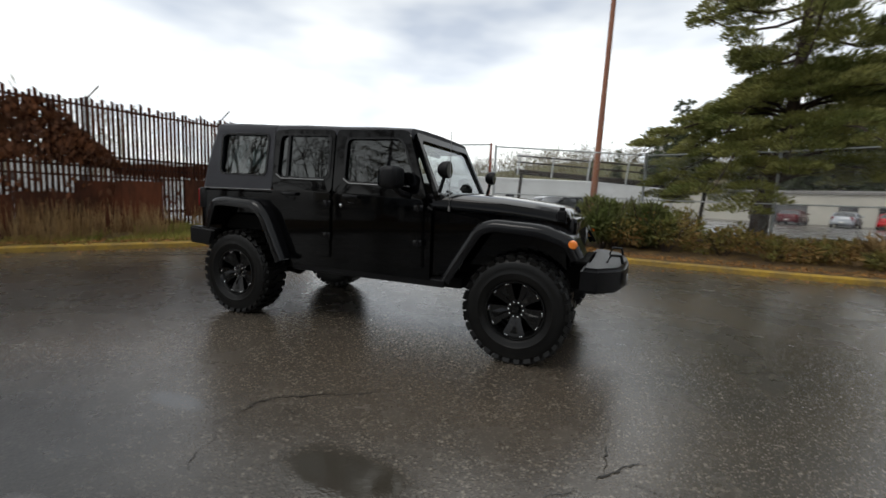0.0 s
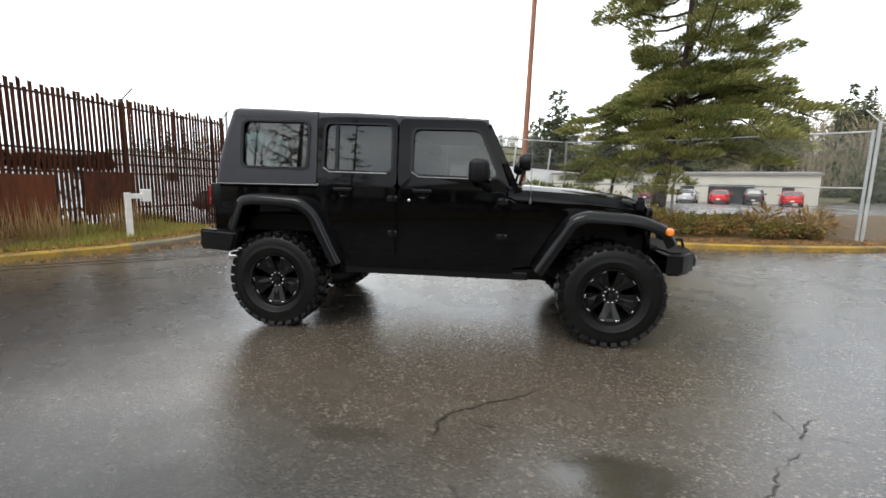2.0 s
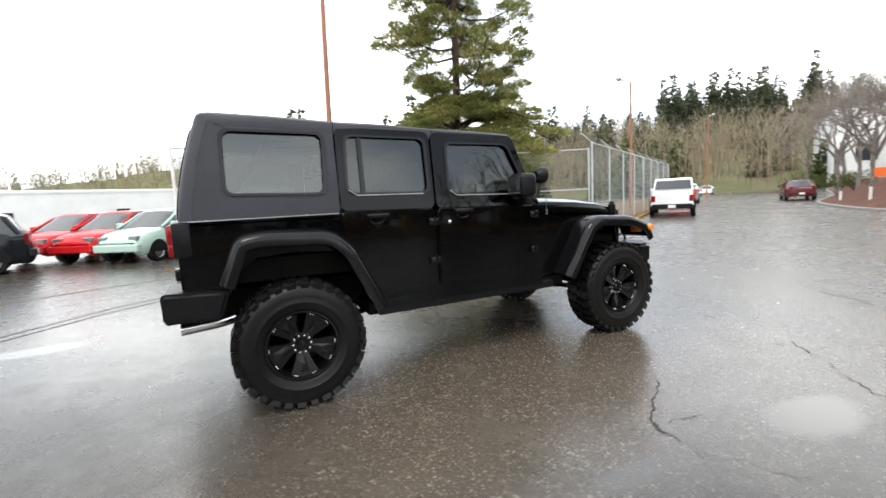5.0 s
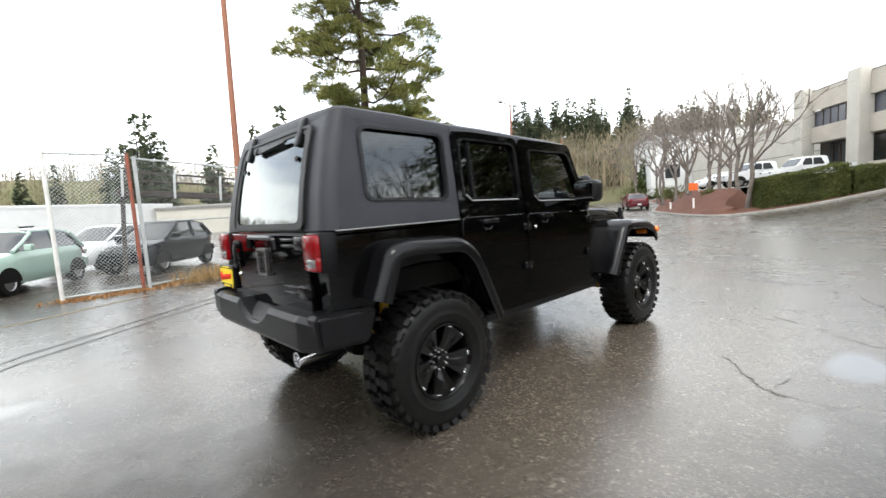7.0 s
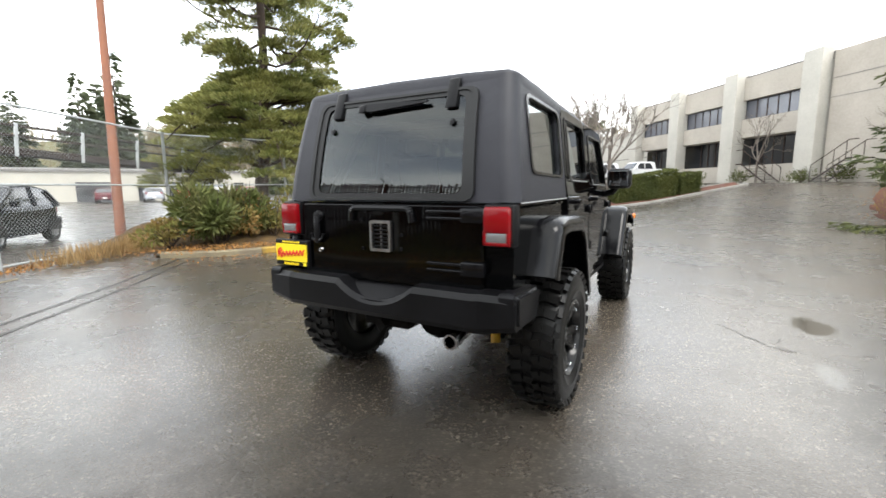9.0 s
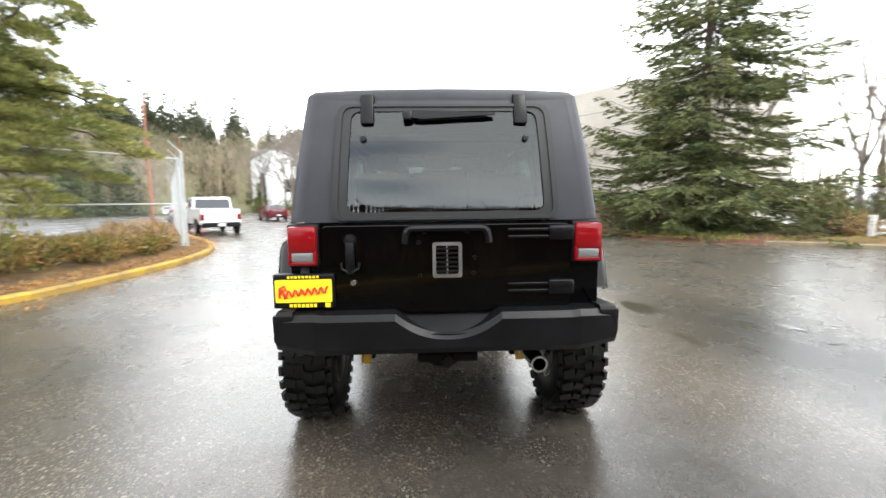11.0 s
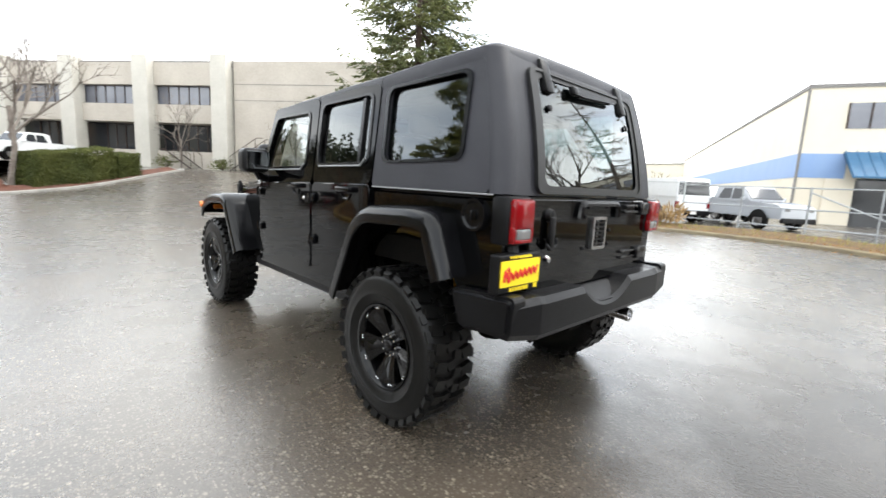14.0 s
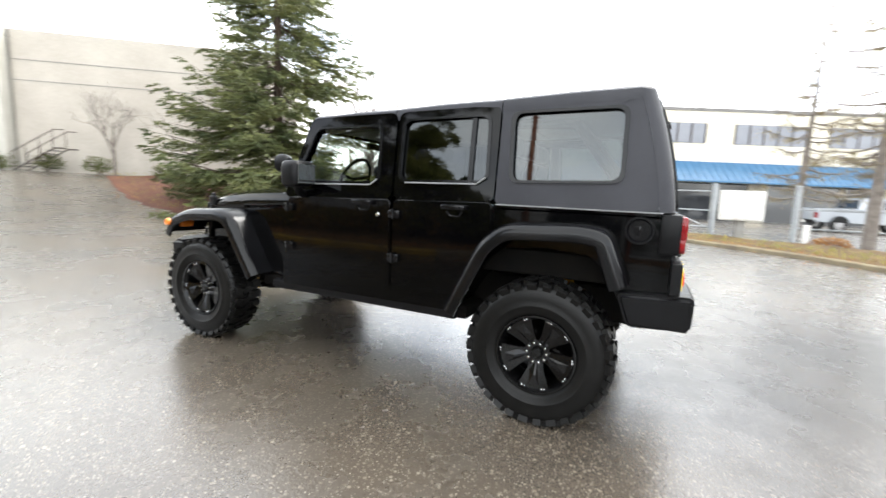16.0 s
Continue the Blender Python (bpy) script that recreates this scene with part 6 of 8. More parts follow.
def build_hill():
    bm = bmesh.new()
    grid = []
    for i in range(30):
        a = -4 + 92 * i / 29
        row = []
        for j in range(12):
            x, y = polar(a, 70 + 12 * j)
            row.append(bm.verts.new((x, y, hill(x, y) + gz(x, y) * 0.3 - 0.4)))
        grid.append(row)
    for u, v in zip(grid, grid[1:]):
        for j in range(11):
            bm.faces.new((u[j], u[j + 1], v[j + 1], v[j]))
    structure("wooded_hill", bm, "hillside", "brown wooded hillside beyond the road", smooth=True)


build_hill()
build_ridge()


def bare_tree(seed, height, spread, depth=4, mat="palebark", r0=0.10, twigs=3):
    """Verts and faces of a leafless tree with forking limbs."""
    rng = random.Random(seed)
    stem, twigwork = bmesh.new(), bmesh.new()
    def grow(p, d, length, r, level):
        bm = stem if level == 0 else twigwork
        q = p + d * length
        mid = p.lerp(q, 0.5) + unit(rng) * length * 0.06
        tube(bm, [p, mid, q], r, 6 if level == 0 else (4 if level < 3 else 3), r * 0.62, cap=False)
        if level >= depth:
            return
        for _ in range(twigs if level else twigs + 1):
            nd = (d + unit(rng) * spread).normalized()
            nd = (nd + Vector((0, 0, 0.18))).normalized()
            grow(p.lerp(q, rng.uniform(0.55, 1.0)), nd, length * rng.uniform(0.55, 0.8), r * 0.55, level + 1)
    grow(Vector((0, 0, -0.2)), Vector((rng.uniform(-0.08, 0.08), rng.uniform(-0.08, 0.08), 1)).normalized(), height * 0.36, r0, 0)
    return stem, twigwork


BARE = []
for k in range(3):
    t = thing("bare_tree", "leafless pale-barked street tree", "tree", group="leafless trees round the lot")
    stem, twigwork = bare_tree(60 + k, 7.5, 0.75, 5)
    part("trunk", stem, "palebark", t, smooth=True)
    part("branchwork", twigwork, "palebark", t, smooth=True)
    BARE.append(t)
spots = [(27.5, 3.9, 1.35), (29.4, 5.4, 1.4), (33.8, 8.4, 1.45), (39.0, 11.4, 1.5), (44.5, 14.6, 1.6), (34.5, 6.2, 1.4), (31.5, 6.8, 1.35), (36.5, 9.6, 1.4), (24.3, 2.9, 1.3), (42, 13.5, 1.5), (47, 16, 1.5), (52, 20, 1.6), (24.6, -10.6, 0.8), (21.0, -12.7, 0.8),
         (17.5, -15.5, 1.5), (20.0, -17.5, 1.6), (13.2, -18.2, 1.5), (15.5, -21.0, 1.7), (11.2, -22.0, 1.4), (31.0, -5.4, 0.8), (-12.0, -17.0, 1.7), (-14.5, -11.5, 1.6), (-17.0, -15.0, 1.8)]
for i, (x, y, s) in enumerate(spots):
    m = pose(x, y, gz(x, y) + (0.4 if 24 < x < 56 and y > 1 else 0), 0, 0, 77 * i)
    if i < 3:
        BARE[i].matrix_world = m
        BARE[i].scale = (s, s, s)
    else:
        c = copy_thing(BARE[i % 3], m)
        c.scale = (s, s, s)


def build_larch(x, y, h, seed, label):
    """A straight-stemmed leafless conifer: level whorled limbs that bear mossy hanging twigs."""
    ob = thing("larch_tree", label, "tree", pose(x, y, gz(x, y) - 0.05), "leafless larches on the verge")
    rng = random.Random(seed)
    bm = bmesh.new()
    tube(bm, [(0, 0, -0.1), (0.03, 0.02, h * 0.3), (-0.02, 0.0, h * 0.65), (0, 0, h)], 0.016 * h, 9, 0.012)
    part("trunk", bm, "palebark", ob, "pale upright trunk", smooth=True)
    bm, verts, faces = bmesh.new(), [], []
    n = int(h * 5.5)
    for i in range(n):
        z = h * (0.16 + 0.83 * i / n) + rng.uniform(-0.1, 0.1)
        f = z / h
        a, reach = rng.uniform(0, 6.283), h * 0.27 * (1.02 - f) ** 0.8 * rng.uniform(0.55, 1.1)
        d = Vector((math.cos(a), math.sin(a), 0))
        rise = rng.uniform(-0.10, 0.22)
        def along(t):
            return Vector((0, 0, z)) + d * reach * t + Vector((0, 0, reach * (rise * t - 0.10 * math.sin(3.0 * t))))
        tube(bm, [along(t) for t in (0, 0.3, 0.65, 1.0)], 0.016 + 0.014 * reach, 5, 0.007, cap=False)
        for k in range(int(6 + 9 * reach)):
            t = rng.uniform(0.2, 1.0)
            c, side = along(t), Vector((-d.y, d.x, 0)) * rng.choice((-1, 1))
            q = c + (side * rng.uniform(0.3, 1.0) + d * rng.uniform(0.2, 0.8) + Vector((0, 0, rng.uniform(-0.5, 0.25)))).normalized() * reach * rng.uniform(0.12, 0.38)
            tube(bm, [c, c.lerp(q, 0.5) + Vector((0, 0, 0.03)), q], 0.010, 3, 0.002, cap=False)
            for _ in range(9 if f < 0.62 else 4):
                p = c.lerp(q, rng.uniform(0.1, 1.0))
                spray(verts, faces, p, (unit(rng) * 0.7 + Vector((0, 0, -0.4))) * rng.uniform(0.06, 0.16), rng.uniform(0.012, 0.03), rng)
    part("limb_frame", bm, "palebark", ob, "thin level limbs", smooth=True)
    raw_mesh("twigwork", verts, faces, "larch", ob, "sparse ochre mossy twigs")


build_larch(-8.5, -15.3, 12.5, 301, "tall leafless larch with mossy twigs on the verge")
build_larch(-7.9, -20.9, 10.5, 302, "younger leafless larch by the warehouse drive")


def build_far_woods():
    """Leafless woods on the hill and the skyline: slim trunks with haze of twigs."""
    rng = random.Random(17)
    verts, faces = [], []
    def tree(x, y, z, h, k=1.0):
        for _ in range(64):
            t = rng.uniform(0.12, 1.08)
            r = h * 0.42 * (1 - abs(t - 0.55))
            a = rng.uniform(0, 6.283)
            p = Vector((x + r * 0.4 * math.cos(a), y + r * 0.4 * math.sin(a), z + h * t * 0.8))
            d = Vector((math.cos(a) * rng.uniform(0.1, 0.7), math.sin(a) * rng.uniform(0.1, 0.7), rng.uniform(0.5, 1.2))).normalized() * h * rng.uniform(0.05, 0.14)
            spray(verts, faces, p, d, h * k * rng.uniform(0.004, 0.009), rng)
        spray(verts, faces, Vector((x, y, z)), Vector((rng.uniform(-0.4, 0.4), rng.uniform(-0.4, 0.4), h * 0.8)), 0.22, rng)
    for _ in range(1350):
        x, y = polar(rng.uniform(2, 66), rng.uniform(80, 185))
        tree(x, y, hill(x, y) - 0.4, rng.uniform(9, 15), 1.4)
    for _ in range(820):
        a = rng.uniform(62, 128)
        x, y = polar(a, rng.uniform(86, 128))
        tree(x, y, ridge(a) * smooth01((math.hypot(x, y) - 84) / 30) - 2.4, rng.uniform(5.5, 8.5), 2.4)
    for _ in range(160):
        x, y = polar(rng.uniform(-62, -28), rng.uniform(48, 95))
        tree(x, y, 0, rng.uniform(6, 11))
    for _ in range(420):
        x, y = polar(rng.uniform(150, 275), rng.uniform(55, 120))
        tree(x, y, 0, rng.uniform(7, 14))
    tagged(raw_mesh("bare_woods", verts, faces, "brush", None, "leafless brown woods on the skyline"), category="woods", kind="stuff")


build_far_woods()


def leafy_heap(verts, faces, c, r, n, rng, size=(0.06, 0.13), width=(0.03, 0.07), flat=0.7):
    for _ in range(n):
        u = unit(rng)
        k = rng.uniform(0.55, 1.0)
        p = Vector((c[0] + u.x * r * k, c[1] + u.y * r * k, max(c[2] - 0.1, c[2] + u.z * r * flat * k)))
        spray(verts, faces, p, (u + unit(rng) * 0.8 + Vector((0, 0, 0.3))).normalized() * rng.uniform(*size), rng.uniform(*width), rng)


def build_shrub(x, y, r, h, seed, label, mat="shrub", name="shrub", n=900, size=(0.06, 0.14), base=0.0):
    ob = thing(name, label, "shrub", pose(x, y, gz(x, y) + base), "shrubs in the bed" if name == "shrub" else "")
    rng = random.Random(seed)
    bm = bmesh.new()
    for _ in range(14):
        a = rng.uniform(0, 6.28)
        tube(bm, [(0, 0, -0.1), (math.cos(a) * r * 0.4, math.sin(a) * r * 0.4, h * 0.5), (math.cos(a) * r * 0.7, math.sin(a) * r * 0.7, h * rng.uniform(0.6, 1.0))], 0.012, 4, 0.004)
    part("branchwork", bm, "bark", ob)
    verts, faces = [], []
    for _ in range(7):
        a, q = rng.uniform(0, 6.28), rng.uniform(0, 0.6) * r
        rr = r * rng.uniform(0.35, 0.6)
        leafy_heap(verts, faces, (math.cos(a) * q, math.sin(a) * q, h * rng.uniform(0.25, 0.62)), rr, n // 7, rng, size, (0.03, 0.07), min(1.0, h / (2 * rr) if rr else 0.8))
    raw_mesh("leaves", verts, faces, mat, ob)


for i, (x, y, r, h) in enumerate(((2.0, 7.6, 0.8, 0.9), (3.2, 7.4, 0.95, 1.15), (4.4, 7.6, 0.9, 0.65), (5.4, 7.5, 0.8, 0.5), (6.3, 7.7, 0.8, 0.5), (7.3, 7.3, 0.7, 0.38), (8.2, 7.5, 0.6, 0.28),
                                  (3.4, 8.7, 1.1, 1.3), (2.4, 8.9, 0.9, 1.0), (5.0, 9.0, 1.0, 0.7), (6.9, 8.9, 0.8, 0.5), (1.0, 8.0, 0.7, 0.5), (7.9, 8.6, 0.6, 0.35))):
    build_shrub(x, y, r, h, 100 + i, "low tangled shrub with olive and brown leaves", base=0.2)
for i, (x, y, r, h) in enumerate(((1.75, 7.55, 0.75, 1.35), (2.75, 7.75, 0.8, 1.45))):
    build_shrub(x, y, r, h, 190 + i, "upright dark green broom clump at the bed's end", "broom", "broom_shrub", 5200, (0.14, 0.30), 0.15)
build_shrub(9.4, -18.6, 2.8, 3.5, 131, "tall rounded olive-brown bush behind the verge", "bushleaf", "bush", 17000, (0.08, 0.20))
build_shrub(16.2, -9.6, 1.6, 1.5, 132, "low spreading juniper under the fir", "spruce", "bush", 1500, (0.12, 0.25))
build_shrub(10.3, -14.6, 1.5, 1.3, 133, "low spreading juniper under the fir", "spruce", "bush", 1500, (0.12, 0.25))
for i, (x, y) in enumerate(((27.3, -8.7), (25.3, -10.2), (22.7, -12.2), (32.1, -4.7), (35.5, -2.2), (29.0, -7.4))):
    build_shrub(x, y, 0.9, 0.9, 140 + i, "small rounded shrub at the office wall", "hedge", "bush", 700, (0.08, 0.16))
for i, (x, y, r) in enumerate(((3.0, -15.6, 0.7), (7.4, -14.9, 0.9), (9.3, -14.2, 0.7), (8.7, 8.05, 0.7), (7.7, 8.5, 0.8))):
    build_shrub(x, y, r, 1.0, 150 + i, "sparse clump of dry brown brush in the leaf litter", "drygrass", "dry_brush", 420, (0.14, 0.34))
for i, (x, y, r, h) in enumerate(((12.6, -19.4, 1.7, 1.9), (14.6, -17.6, 1.6, 1.6), (16.6, -20.2, 2.0, 2.3), (11.2, -21.6, 1.6, 1.8), (18.6, -17.2, 1.8, 1.7), (7.0, -20.6, 1.2, 1.3), (6.0, -21.8, 2.0, 2.4), (7.7, -19.9, 1.5, 2.0), (20.5, -15.8, 1.6, 1.4))):
    build_shrub(x, y, r, h, 170 + i, "leafless brown thicket behind the verge", "drygrass" if i % 2 else "bushleaf", "thicket", 2600, (0.10, 0.30))
for i, (x, y, s) in enumerate(((44, 14.5, 1.6), (40, 12, 1.4), (48, 19, 1.8), (29, 5.8, 0.8))):
    build_shrub(x, y, s, s, 160 + i, "clipped roadside evergreen shrub", "hedge", "bush", 900, (0.15, 0.3), base=0.5)


def build_hedge():
    ob = thing("hedge", "clipped box-shaped evergreen hedge on the mulch island", "hedge")
    for (x0, y0), (x1, y1), w, h, nm in (((23.3, 2.1), (24.85, -1.0), 1.5, 1.50, "hedge_block"), ((24.95, -1.2), (25.5, -2.2), 1.2, 1.15, "hedge_block")):
        a, b = Vector((x0, y0)), Vector((x1, y1))
        d = (b - a).normalized()
        nor = Vector((-d.y, d.x))
        nor = nor if nor.x > 0 else -nor
        rng = random.Random(71)
        verts, faces = [], []
        n = int((b - a).length * 3300)
        for _ in range(n):
            u, v, k = rng.random(), rng.random(), rng.random()
            side = rng.randrange(4)
            if side == 0: f = (u, 0.0, k)
            elif side == 1: f = (u, 1.0, k)
            elif side == 2: f = (u, v, 1.0)
            else: f = (rng.choice((0.0, 1.0)), v, k)
            p = a.lerp(b, f[0]) + nor * (f[1] * w)
            bulge = 0.10 * noise.noise((p.x * 1.3, p.y * 1.3, f[2] * 2))
            q = Vector((p.x + nor.x * bulge, p.y + nor.y * bulge, gz(p.x, p.y) + 0.1 + f[2] * h + bulge))
            spray(verts, faces, q, unit(rng) * rng.uniform(0.06, 0.14), rng.uniform(0.04, 0.07), rng)
        block = raw_mesh(nm, verts, faces, "hedge", ob)
        bm = bmesh.new()
        c = [a + nor * 0.07, b + nor * 0.07, b + nor * (w - 0.07), a + nor * (w - 0.07)]
        g = gz(*a.lerp(b, 0.5))
        prism(bm, [tuple(p) for p in c], g - 0.1, g + h, "z")
        part("inner_foliage", bm, "hedge", block)


build_hedge()


def build_grass():
    rng = random.Random(31)
    verts, faces = [], []
    v2, f2 = [], []
    for _ in range(25000):
        i = rng.randrange(len(KERB_FENCE) - 1)
        p = Vector(KERB_FENCE[i]).lerp(Vector(KERB_FENCE[i + 1]), rng.random())
        t = rng.uniform(0.08, 2.0)
        x, y = p.x - t * 1.2, p.y + t * 0.25
        if noise.noise((x * 0.9, y * 0.9, 3.0)) < -0.25:
            continue
        z = 0.10 + 0.16 * smooth01(t / 2.0)
        h = rng.uniform(0.05, 0.16) * (1.0 + 0.6 * (t > 1))
        spray(verts, faces, Vector((x, y, z - 0.02)), Vector((rng.uniform(-0.05, 0.05), rng.uniform(-0.05, 0.05), h)), 0.015, rng)
    for _ in range(1700):
        y = rng.choice((-4.2, -3.0, -1.1, 0.4, 1.0, 2.1, 3.6)) + rng.gauss(0, 0.3)
        x = -8.3 + 0.17 * y + rng.gauss(0.38, 0.2)
        spray(v2, f2, Vector((x, y, 0.12)), Vector((rng.uniform(-0.14, 0.14), rng.uniform(-0.14, 0.14), rng.uniform(0.2, 0.9))), 0.013, rng)
    for _ in range(3000):
        p = Vector((-1.2, 8.5)).lerp(Vector((2.8, 10.7)), rng.random() ** 0.7)
        x, y = p.x + rng.gauss(0.25, 0.25), p.y + rng.gauss(-0.35, 0.2)
        spray(v2, f2, Vector((x, y, 0.0)), Vector((rng.uniform(-0.12, 0.12), rng.uniform(-0.12, 0.12), rng.uniform(0.10, 0.42))), 0.016, rng)
    for _ in range(3200):
        i = rng.randrange(len(KERB_SOUTH) - 1)
        p = Vector(KERB_SOUTH[i]).lerp(Vector(KERB_SOUTH[i + 1]), rng.random())
        t = rng.uniform(0.1, 2.0)
        x, y = p.x, p.y - t
        spray(verts, faces, Vector((x, y, gz(x, y) + 0.1 + 0.05 * t)), Vector((rng.uniform(-0.05, 0.05), rng.uniform(-0.05, 0.05), rng.uniform(0.05, 0.16))), 0.015, rng)
    tagged(raw_mesh("grass", verts, faces, "grass", None, "short wet grass on the verges"), category="grass", kind="stuff")
    tagged(raw_mesh("dry_grass", v2, f2, "drygrass", None, "dead straw-coloured stalks below the fence"), category="grass", kind="stuff")
    v3, f3 = [], []
    foot = [(-3.0, 8.3), (-1.5, 8.4), (0.6, 9.5), (2.6, 10.7)]
    for pts, n, spread in ((foot, 2600, 0.4), (KERB_BED, 6500, 0.8), (KERB_FENCE, 5200, 0.6), (KERB_SOUTH, 4200, 0.7)):
        for _ in range(n):
            i = rng.randrange(len(pts) - 1)
            p = Vector(pts[i]).lerp(Vector(pts[i + 1]), rng.random())
            dx, dy = rng.gauss(0, spread), rng.gauss(0.1, spread)
            x, y = p.x + dx * 0.6, p.y + dy * 0.6
            inside = y > p.y if pts is KERB_BED else x < p.x if pts is KERB_FENCE else y < p.y if pts is KERB_SOUTH else False
            if not inside and pts is not foot and rng.random() < 0.75:
                continue
            z = gz(x, y) + (0.15 if inside else 0.012)
            u = unit(rng)
            spray(v3, f3, Vector((x, y, z)), Vector((u.x * 0.05, u.y * 0.05, abs(u.z) * 0.02)), 0.036, rng)
    tagged(raw_mesh("fallen_leaves", v3, f3, "leaves", None, "fallen orange-brown leaves along the kerbs"), category="leaves", kind="stuff")


M["leaves"] = material("fallen_leaves", (0.36, 0.18, 0.04), 0.7, second=(0.20, 0.085, 0.03), scale=3.0)
build_grass()


# ---------------------------------------------------------------- office building
def build_office():
    ob = thing("office_building", "two-storey cream concrete office with piers and ribbon windows", "building")
    A, B = Vector((30.0, -7.64)), Vector((34.84, -3.965))
    d = (B - A).normalized()
    bay = (B - A).length
    turn = math.degrees(math.atan2(d.y, d.x))
    ob.matrix_world = pose(A.x, A.y, 1.42, 0, 0, turn)
    H = 7.4
    last = 3
    bm = bmesh.new()
    box(bm, -13.9, -0.9, -14, -0.30, -1.6, H)
    part("plain_wall", bm, "concrete", ob, "blank cream concrete wall")
    for z in (4.80, 5.86):
        bm = bmesh.new()
        box(bm, -13.9, -0.95, -0.30, -0.285, z, z + 0.05)
        part("panel_joint", bm, "kerbgrey", ob)
    for i in range(0, last):
        x0, x1 = i * bay + 0.45, (i + 1) * bay - 0.75
        for z0, z1, nm in ((-1.6, 1.22, "lower_wall"), (3.20, 4.45, "spandrel"), (5.78, H - 0.1, "parapet_wall")):
            bm = bmesh.new()
            box(bm, i * bay, (i + 1) * bay, -0.6, -0.3, z0, z1)
            part(nm, bm, "concrete", ob)
        for z0, z1, mat, nm in ((1.22, 3.20, "window", "lower_window"), (4.45, 5.78, "window_grey", "upper_window")):
            bm = bmesh.new()
            box(bm, i * bay, (i + 1) * bay, -1.5 if nm == "lower_window" else -0.75, -1.45 if nm == "lower_window" else -0.7, z0, z1)
            win = part(nm, bm, mat, ob, "recessed dark glazing" if mat == "window" else "grey upper glazing")
            for k in range(1, 6):
                bm = bmesh.new()
                xx = x0 + (x1 - x0) * k / 6
                box(bm, xx - 0.03, xx + 0.03, -1.45 if nm == "lower_window" else -0.7, -1.40 if nm == "lower_window" else -0.66, z0, z1)
                part("mullion", bm, "darkmetal", win)
        bm = bmesh.new()
        box(bm, i * bay, (i + 1) * bay, -1.5, -0.6, 3.20, 3.30)
        box(bm, i * bay, (i + 1) * bay, -1.5, -0.6, 1.08, 1.22)
        part("recess_slab", bm, "concrete", ob)
    for i in range(0, last + 1):
        bm = bmesh.new()
        x = i * bay
        box(bm, x - 0.75, x + 0.45, -0.6, 0.35, -1.6, H + 0.28, 0.05)
        part("pier", bm, "concrete2", ob, "projecting concrete pier")
    bm = bmesh.new()
    box(bm, 0, last * bay, -14, -1.5, -1.6, H - 0.2)
    part("body", bm, "concrete", ob)
    bm = bmesh.new()
    box(bm, -13.8, last * bay, -14, -0.35, H - 0.4, H + 0.02)
    part("roof", bm, "greyroof", ob)
    bm = bmesh.new()
    box(bm, last * bay, last * bay + 34, -14, -2.2, -1.6, 5.6)
    wing = part("plain_wing", bm, "concrete2", ob, "lower plain cream wing")
    bm = bmesh.new()
    box(bm, last * bay, last * bay + 34.1, -14, -2.1, 5.6, 5.85)
    part("coping", bm, "concrete", wing)
    bm = bmesh.new()
    box(bm, last * bay + 0.1, last * bay + 34, -2.2, -2.18, 2.7, 2.8)
    part("panel_joint", bm, "kerbgrey", wing)
    for i, x0 in enumerate((1.4, -3.3)):
        stair = thing("entrance_stairs", "steel entrance stairs with open treads", "stairs", ob.matrix_world @ pose(x0, 0.1, 0, 0, 0, 0), "stairs at the office")
        for k in range(7):
            bm = bmesh.new()
            xx = k * 0.28 if i == 0 else -k * 0.28 + 1.6
            box(bm, xx, xx + 0.30, 0.05, 1.15, 0.02 + 0.18 * k, 0.06 + 0.18 * k)
            part("tread", bm, "kerbgrey", stair)
        for y in (0.05, 1.15):
            bm = bmesh.new()
            s = 1 if i == 0 else -1
            o = 0 if i == 0 else 1.75
            tube(bm, [(o, y, 0.0), (o + s * 1.95, y, 1.25), (o + s * 2.4, y, 1.25)], 0.04, 5)
            tube(bm, [(o, y, 0.95), (o + s * 1.95, y, 2.2), (o + s * 2.4, y, 2.2)], 0.025, 5)
            for k in range(4):
                tube(bm, [(o + s * 0.62 * k, y, 0.4 * k), (o + s * 0.62 * k, y, 0.95 + 0.4 * k)], 0.02, 5)
            part("railing", bm, "darkmetal", stair)


build_office()


